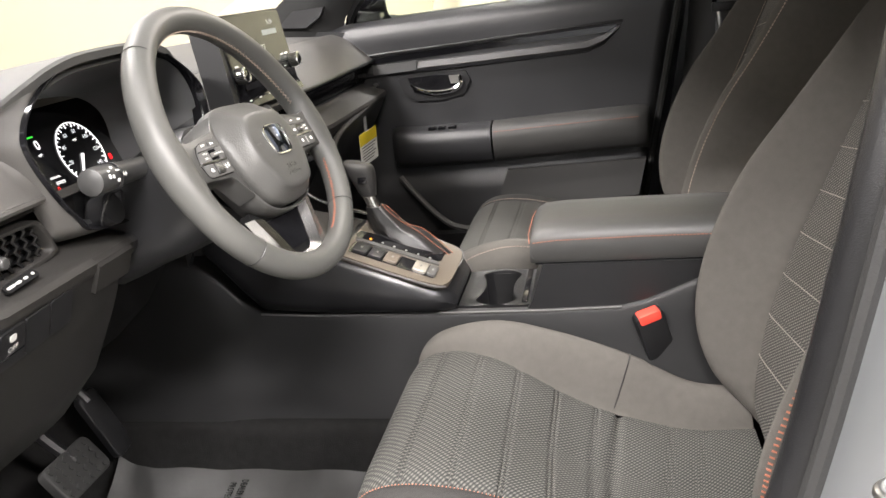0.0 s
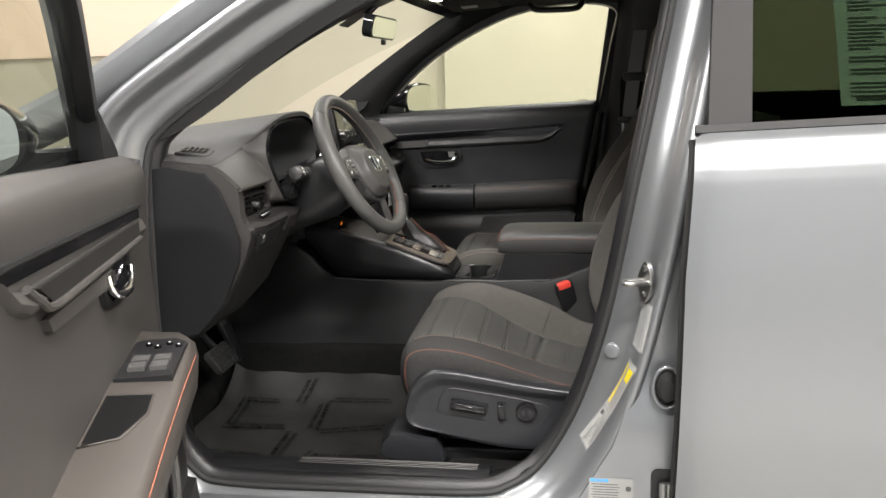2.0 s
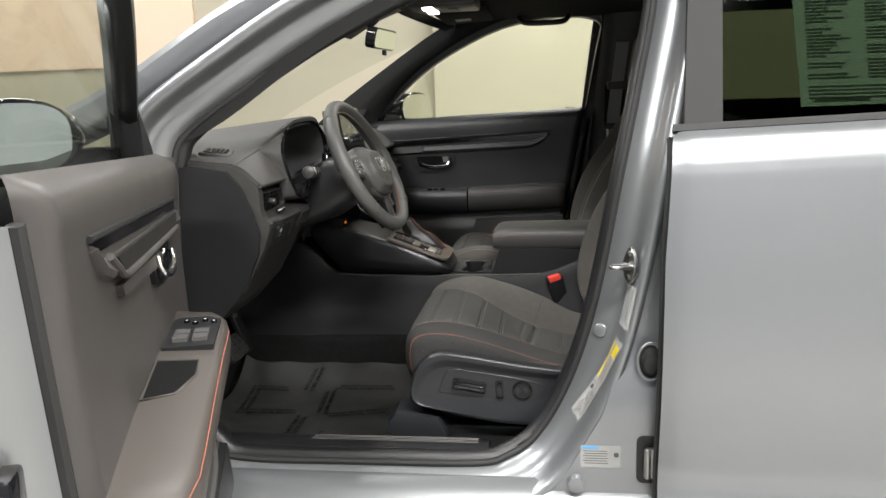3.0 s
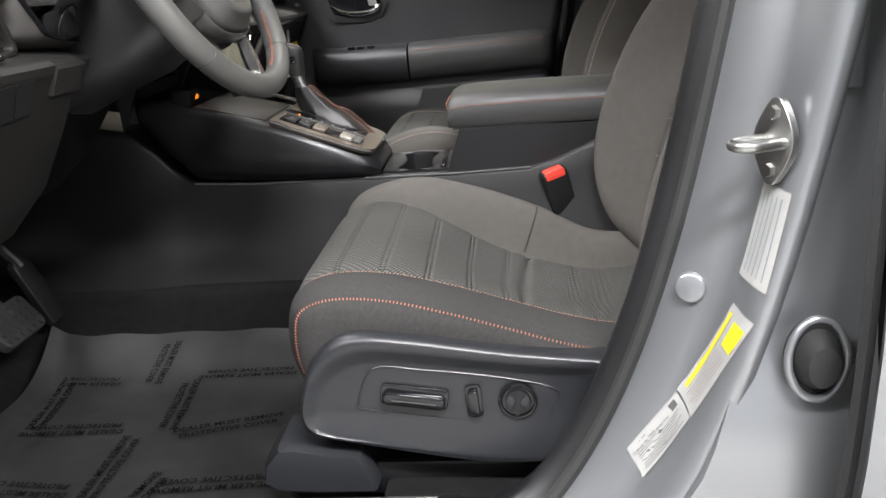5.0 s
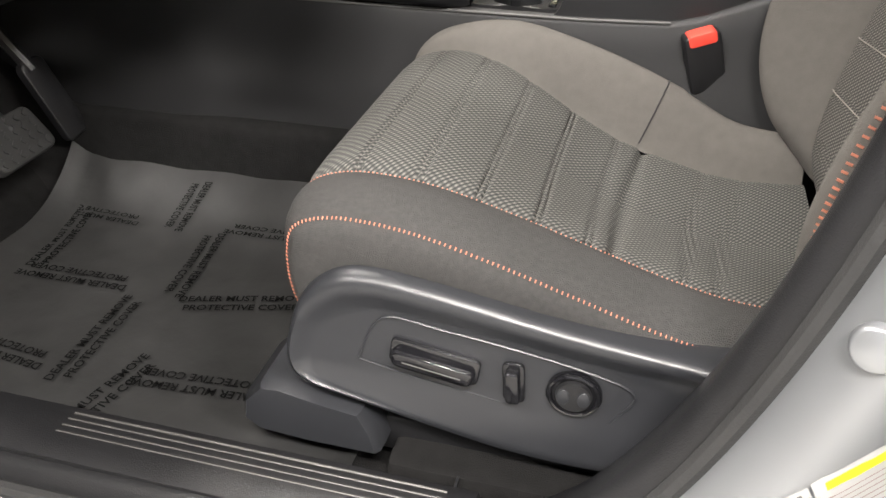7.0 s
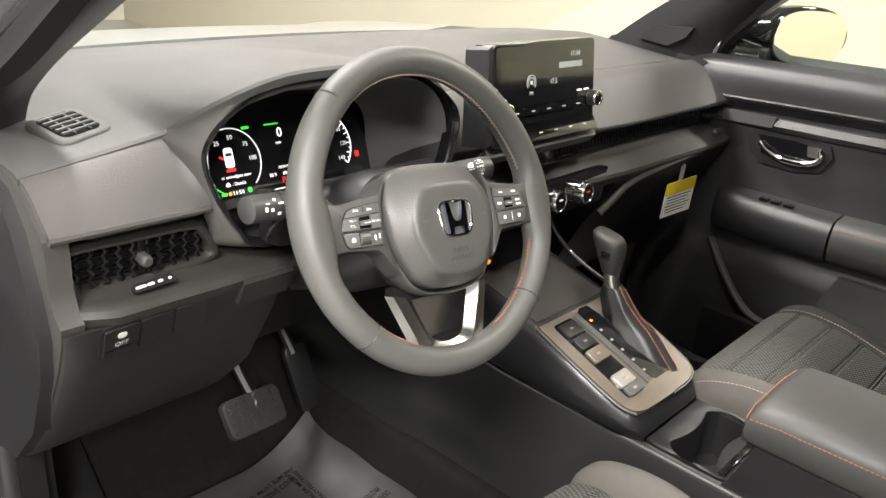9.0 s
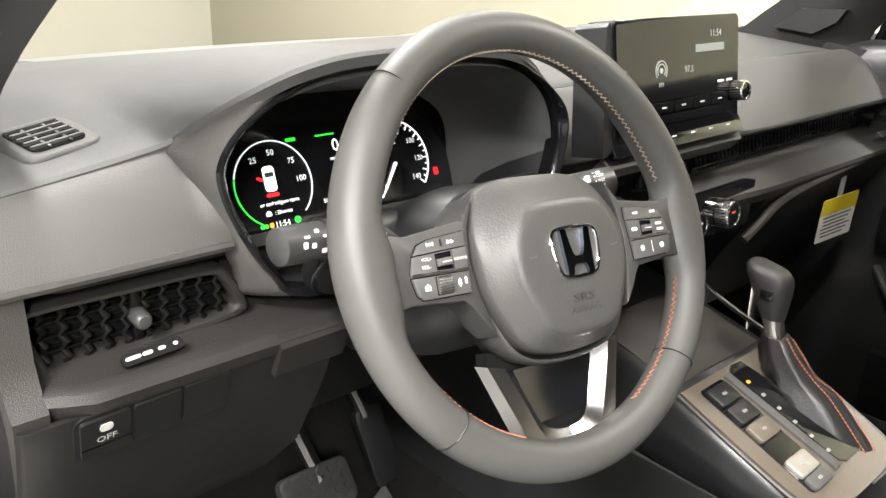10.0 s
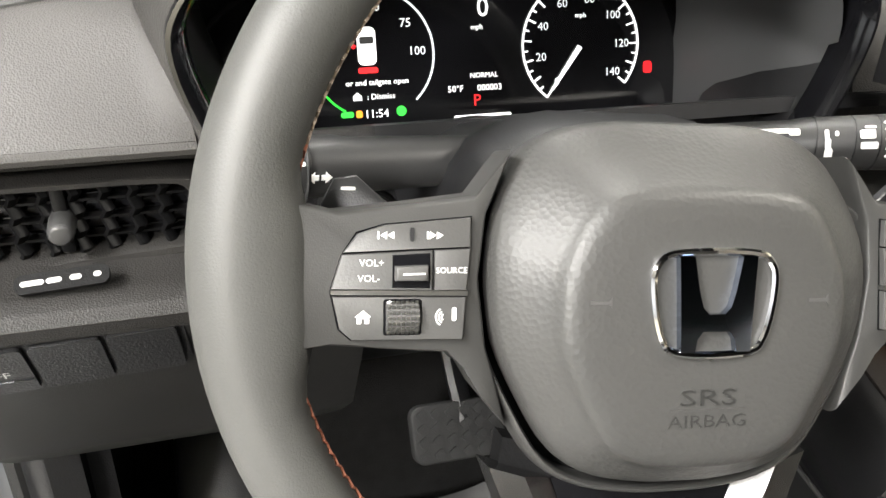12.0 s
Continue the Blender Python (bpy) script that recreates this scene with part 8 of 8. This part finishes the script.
    # inner handle
    hb = part("handle_bezel", shape(poly([(0.318, 0.990), (0.333, 0.950), (0.360, 0.932), (0.430, 0.930), (0.485, 0.943), (0.502, 0.975), (0.492, 0.998), (0.45, 1.003), (0.35, 0.999)], 0.028, 0.0395)), BLACK, d, "black handle bezel", bev=0.004)
    part("handle_recess", shape(poly([(0.345, 0.990), (0.358, 0.953), (0.40, 0.942), (0.46, 0.946), (0.482, 0.962), (0.478, 0.988), (0.42, 0.994)], 0.0395, 0.0405)), GLOSS, hb)
    part("handle", shape(tube(curve([P(0.352, 0.046, 0.974), P(0.372, 0.050, 0.962), P(0.405, 0.053, 0.953), P(0.440, 0.052, 0.952), P(0.468, 0.049, 0.958), P(0.480, 0.045, 0.970), P(0.478, 0.042, 0.986)], 5), [0.0045] * 10 + [0.0058] * 21, 10, flat=1.3)), CHROME, hb, "chrome inner handle")
    part("lock_tab", shape(poly([(0.450, 0.990), (0.476, 0.990), (0.476, 0.970), (0.454, 0.970)], 0.041, 0.046)), SATIN, hb, bev=0.002)
    # armrest
    if driver:
        wide = 0.135
        sec = lambda k, dz: [(0.028, 0.760 + dz), (wide * 0.80 * k, 0.768 + dz), (wide * 0.97 * k, 0.795 + dz), (wide * k, 0.828 + dz), (wide * 0.97 * k, 0.850 + dz), (wide * 0.88 * k, 0.861 + dz), (0.028, 0.866 + dz)]
        low = -0.028
        st = [(0.262, 0.55, 0.004), (0.272, 0.80, 0.004), (0.30, 0.95, 0.003), (0.36, 1.0, 0.0), (0.50, 1.0, -0.004), (0.66, 1.0, -0.014), (0.80, 1.0, -0.028), (0.870, 0.99, -0.036), (0.910, 0.93, -0.041), (0.930, 0.80, -0.044), (0.938, 0.60, -0.046)]
    else:
        wide, low = 0.098, 0.0
        sec = lambda k, dz: [(0.028, 0.764 + dz), (wide * 0.68 * k, 0.769 + dz), (wide * 0.88 * k, 0.784 + dz), (wide * 0.975 * k, 0.808 + dz), (wide * k, 0.832 + dz), (wide * 0.97 * k, 0.850 + dz), (wide * 0.86 * k, 0.862 + dz), (wide * 0.6 * k, 0.867 + dz), (0.028, 0.869 + dz)]
        st = [(0.292, 0.62, 0.0), (0.298, 0.85, 0.0), (0.315, 0.97, 0.0), (0.36, 1.0, -0.002), (0.548, 1.0, 0.0)]
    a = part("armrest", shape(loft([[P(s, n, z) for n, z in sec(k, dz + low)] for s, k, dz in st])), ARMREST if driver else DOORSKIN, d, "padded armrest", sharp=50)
    if not driver:
        st2 = [(0.553, 1.0, 0.0), (0.65, 1.0, 0.004), (0.80, 1.0, 0.010), (0.895, 0.98, 0.014), (0.920, 0.90, 0.012), (0.930, 0.70, 0.008)]
        a2 = part("armrest_pad", shape(loft([[P(s, n, z + (0.002 if 0.05 < n else 0)) for n, z in sec(k, dz)] for s, k, dz in st2])), LEATHER, d, "black stitched armrest pad", sharp=50)
        part("armrest_stitching", shape(stitches([P(s, wide * 0.985, 0.8495 + dz) for s, dz in ((0.556, 0.002), (0.65, 0.006), (0.80, 0.012), (0.90, 0.015))], 0.006, 0.004)), ORANGE, a2, "orange stitching")
        for s in (0.40, 0.425, 0.452):
            part("window_switch", shape(loft([[P(s + ds, n, 0.8655 + h) for ds, n in ((-0.009, 0.060), (0.009, 0.060), (0.009, 0.078), (-0.009, 0.078))] for h in (-0.004, 0.003)])), GLOSS, a, "small window switch", bev=0.001)
    else:
        part("armrest_stitching", shape(stitches([P(s, wide * k * 0.985, 0.8215 + dz) + Vector((0, 0, 0.0008)) for s, k, dz in st[3:]], 0.0062, 0.0042, 0.0007)), ORANGE, a, "orange stitching")
        pl = part("switch_plate", shape(loft([[P(s, n, 0.8335 + dz + h) for s, n, dz in ((0.310, 0.036, 0.001), (0.492, 0.036, 0), (0.492, 0.118, 0), (0.335, 0.118, 0.001), (0.310, 0.095, 0.001))] for h in (-0.006, 0.005)])), DARK, a, "dark switch plate", bev=0.002)
        for i in range(2):
            for j in range(2):
                k = part("window_switch", shape(loft([[P(0.422 + 0.032 * i + ds, 0.062 + 0.032 * j + dn, 0.8385 + h) for ds, dn in ((-0.012, -0.012), (0.012, -0.012), (0.012, 0.012), (-0.012, 0.012))] for h in (0, 0.007)])), BUTTON, pl, "window switch", bev=0.002)
        for i in range(4):
            c = P(0.345 + 0.014 * (i % 2), 0.060 + 0.016 * i, 0.8395)
            part("mirror_switch", shape(cyl(c, c + Vector((0, 0, 0.004)), 0.0055, n=12)), GLOSS, pl)
            part("switch_mark", shape(cyl(c + Vector((0, 0, 0.004)), c + Vector((0, 0, 0.0045)), 0.002, n=8)), WHITE, pl)
        hollow = ((0.540, 0.036), (0.685, 0.036), (0.665, 0.080), (0.600, 0.102), (0.540, 0.100))
        def top_of(sn):
            return 0.8335 - 0.07 * (sn[0] - 0.54) - 0.055 * sn[1]
        # No real hollow: a dark slab level with the armrest paints its shade.
        cup = part("pull_cup", shape(loft([[P(*q, top_of(q) + h) for q in hollow] for h in (-0.010, 0.0012)])), UNDER, a, "door pull cup as a dark slab in place of shade")
        part("cup_rim", shape(tube([P(*q, top_of(q) + 0.001) for q in hollow], 0.0022, 6, True)), ARMREST, cup)
    # lower pocket
    part("map_pocket", shape(loft([[P(s, n, z) for n, z in ((0.05, 0.47), (0.105, 0.475), (0.118, 0.52), (0.112, 0.60), (0.098, 0.605), (0.095, 0.52), (0.05, 0.51))] for s in (0.34, 0.36, 0.80, 0.83)])), DARK, d, "dark map pocket", bev=0.004)
    if driver:
        part("speaker_grille", shape(*[cyl(P(0.26, 0.062, 0.58), P(0.26, 0.072, 0.58), 0.07, 0.066, 28)]), BLACK, d, "round speaker grille", bev=0.002)
    part("lower_cloth_panel", shape(poly([(0.58, 0.745), (0.92, 0.755), (0.90, 0.665), (0.54, 0.640)], 0.040, 0.062)), material("dark_panel_cloth", (0.036, 0.0355, 0.035), 0.7, bump=0.5, scale=700), d, "dark lower panel insert", bev=0.012, seg=4)
    # diagonal crease in front of the pocket
    part("crease_rib", shape(tube(curve([P(0.30, 0.055, 0.74), P(0.34, 0.075, 0.70), P(0.40, 0.09, 0.64), P(0.46, 0.098, 0.61), P(0.60, 0.10, 0.60), P(0.80, 0.10, 0.60)], 5), 0.008, 8)), BUTTON, d, "lighter edge of the map pocket")
    # structure, skin and window frame
    out_n = -0.155
    def outer(u, v):
        z = 0.34 + 0.80 * v
        s = 0.02 + (1.075 - 0.05 * (1 - v)) * u
        n = out_n + 0.02 - 0.05 * math.sin(math.pi * min(max((z - 0.25) / 1.0, 0), 1)) ** 0.7
        return P(s, n, z + 0.037 * (s - 0.4) * v)
    part("outer_skin", shape(sheet(outer, span(0, 1, 16), span(0, 1, 24), 0.0)), PAINT, d, "silver outer skin", sharp=60)
    rear = []
    for v in span(0, 1, 14):
        z = 0.36 + 0.76 * v
        s1 = 1.010 - (1.135 - z) * 0.19
        rear.append([P(s1 - 0.012, 0.012, z), P(s1 + 0.006, 0.004, z), P(s1 + 0.012, -0.02, z), P(1.055 - 0.05 * (1 - v), -0.075, z), P(1.075 - 0.05 * (1 - v), -0.095, z), P(1.085 - 0.05 * (1 - v), -0.15, z)])
    part("door_edge", shape(loft(rear, False, False)), PAINT, d, "silver painted door edge", sharp=50)
    part("edge_seal", shape(tube([r[0] + (r[1] - r[0]) * 0.6 for r in rear], 0.009, 8)), RUBBER, d, "black door seal")
    front = [[P(0.115, 0.03, z), P(0.06, 0.005, z), P(0.03, -0.05, z), P(0.02, -0.14, z)] for z in span(0.36, 1.12, 8)]
    part("hinge_face", shape(loft(front, False, False)), PAINT, d)
    part("bottom", shape(loft([[P(s, 0.03, 0.42), P(s, 0.02, 0.365), P(s, -0.14, 0.34)] for s in span(0.06, 0.98, 6)], False, False)), PAINT, d)
    part("belt_cap", shape(loft([[P(s, n, belt(s) + dz) for n, dz in ((0.0, 0.020), (-0.02, 0.016), (-0.10, 0.010), (-0.15, -0.01))] for s in span(0.1, 1.0, 10)], False, False)), BLACK, d)
    frame = [(0.10, 1.130, 0), (0.19, 1.195, 0), (0.40, 1.345, 0), (0.56, 1.435, 0), (0.72, 1.495, 0), (0.90, 1.520, 0), (1.02, 1.510, 0), (1.06, 1.470, 0), (1.04, 1.35, 0), (1.005, 1.145, 0)]
    if not driver:
        frame[:3] = [(0.190, 1.115, 0), (0.215, 1.185, 0), (0.385, 1.335, 0)]
    def lean(z):
        return -0.055 + 0.30 * (z - 1.13)
    fc = curve(frame, 5)
    part("window_frame", shape(loft([[P(p.x, lean(p.y) + n * (0.55 if driver else 1), p.y + dz) for n, dz in ((0.030, -0.020), (0.038, 0.004), (0.030, 0.022), (-0.02, 0.024), (-0.024, -0.016), (0.0, -0.024))] for p in fc])), BLACK, d, "black window frame", sharp=40)
    part("outer_frame", shape(loft([[P(p.x, lean(p.y) + n, p.y + dz) for n, dz in ((-0.024, -0.012), (-0.034, 0.0), (-0.030, 0.030), (-0.01, 0.034))] for p in fc], False, False)), PAINT if driver else GLOSS, d)
    glass_pts = [(0.185, 1.115), (0.36, 1.29), (0.55, 1.415), (0.72, 1.478), (0.90, 1.502), (1.02, 1.49), (1.035, 1.45), (0.985, 1.13)]
    g = part("window_glass", shape(loft([[P(s, lean(z) + n, z) for s, z in glass_pts] for n in (0.0, 0.004)])), glass("side_glass", (0.92, 0.945, 0.90)), d, "clear side window")
    g.visible_shadow = False
    if driver:
        part("sail_panel", shape(poly([(0.09, 1.10), (0.205, 1.13), (0.225, 1.22), (0.20, 1.205), (0.11, 1.14)], lean(1.15) - 0.01, lean(1.15) + 0.04)), BLACK, d, "black sail panel", bev=0.004)
    if not driver:
        for k in range(3):
            part("glass_mark", shape(poly([(0.955 - 0.012 * k, 1.165), (0.963 - 0.012 * k, 1.165), (0.963 - 0.012 * k, 1.169), (0.955 - 0.012 * k, 1.169)], lean(1.165) + 0.0045, lean(1.165) + 0.005)), INK, g)
    if driver:
        c = P(1.030, -0.035, 0.905)
        dirn = (P(1.130, -0.035, 0.905) - c).normalized()
        part("edge_bumper", shape(cyl(c, c + dirn * 0.012, 0.016, 0.012, 20)), PAINT, d, "round door bumper", bev=0.002)
        part("latch_opening", shape(box(tuple(P(1.022, -0.045, 0.858)), (0.05, 0.06, 0.05), (0, 0, -71))), GLOSS, d, "dark latch opening", bev=0.006)
        part("latch", shape(box(tuple(P(1.035, -0.045, 0.856)), (0.03, 0.05, 0.03), (0, 0, -71))), STEEL, d, bev=0.004)
    # outside mirror, the passenger's turned towards the driver
    def M(s, n, z):
        return P(s + (0 if driver else 0.015 + 0.5 * (-0.20 - n)), n, z)
    mr = part("outside_mirror", shape(loft([[M(s, -0.20 - 0.10 * math.cos(a) * k + off, 1.176 + 0.066 * math.sin(a) * k) for a in (2 * math.pi * j / 24 for j in range(24))] for s, k, off in ((0.165, 0.30, 0.03), (0.180, 0.62, 0.02), (0.21, 0.88, 0.005), (0.25, 1.0, 0), (0.285, 1.04, 0), (0.300, 1.03, 0), (0.303, 0.98, 0))], True, True)), GLOSS, d, "gloss black outside mirror", sharp=50)
    part("mirror_glass", shape(loft([[M(s, -0.20 - 0.10 * 0.92 * math.copysign(abs(math.cos(a)) ** 0.7, math.cos(a)), 1.176 + 0.066 * 0.90 * math.copysign(abs(math.sin(a)) ** 0.7, math.sin(a))) for a in (2 * math.pi * j / 28 for j in range(28))] for s in (0.303, 0.305)])), MIRROR, mr, "mirror glass")
    part("mirror_arm", shape(loft([[P(s, n, z) for s, z in ((0.17, 1.115), (0.27, 1.115), (0.27, 1.15), (0.18, 1.15))] for n in (-0.05, -0.16)])), GLOSS, mr, bev=0.01)
    return d


front_door(True)
front_door(False)
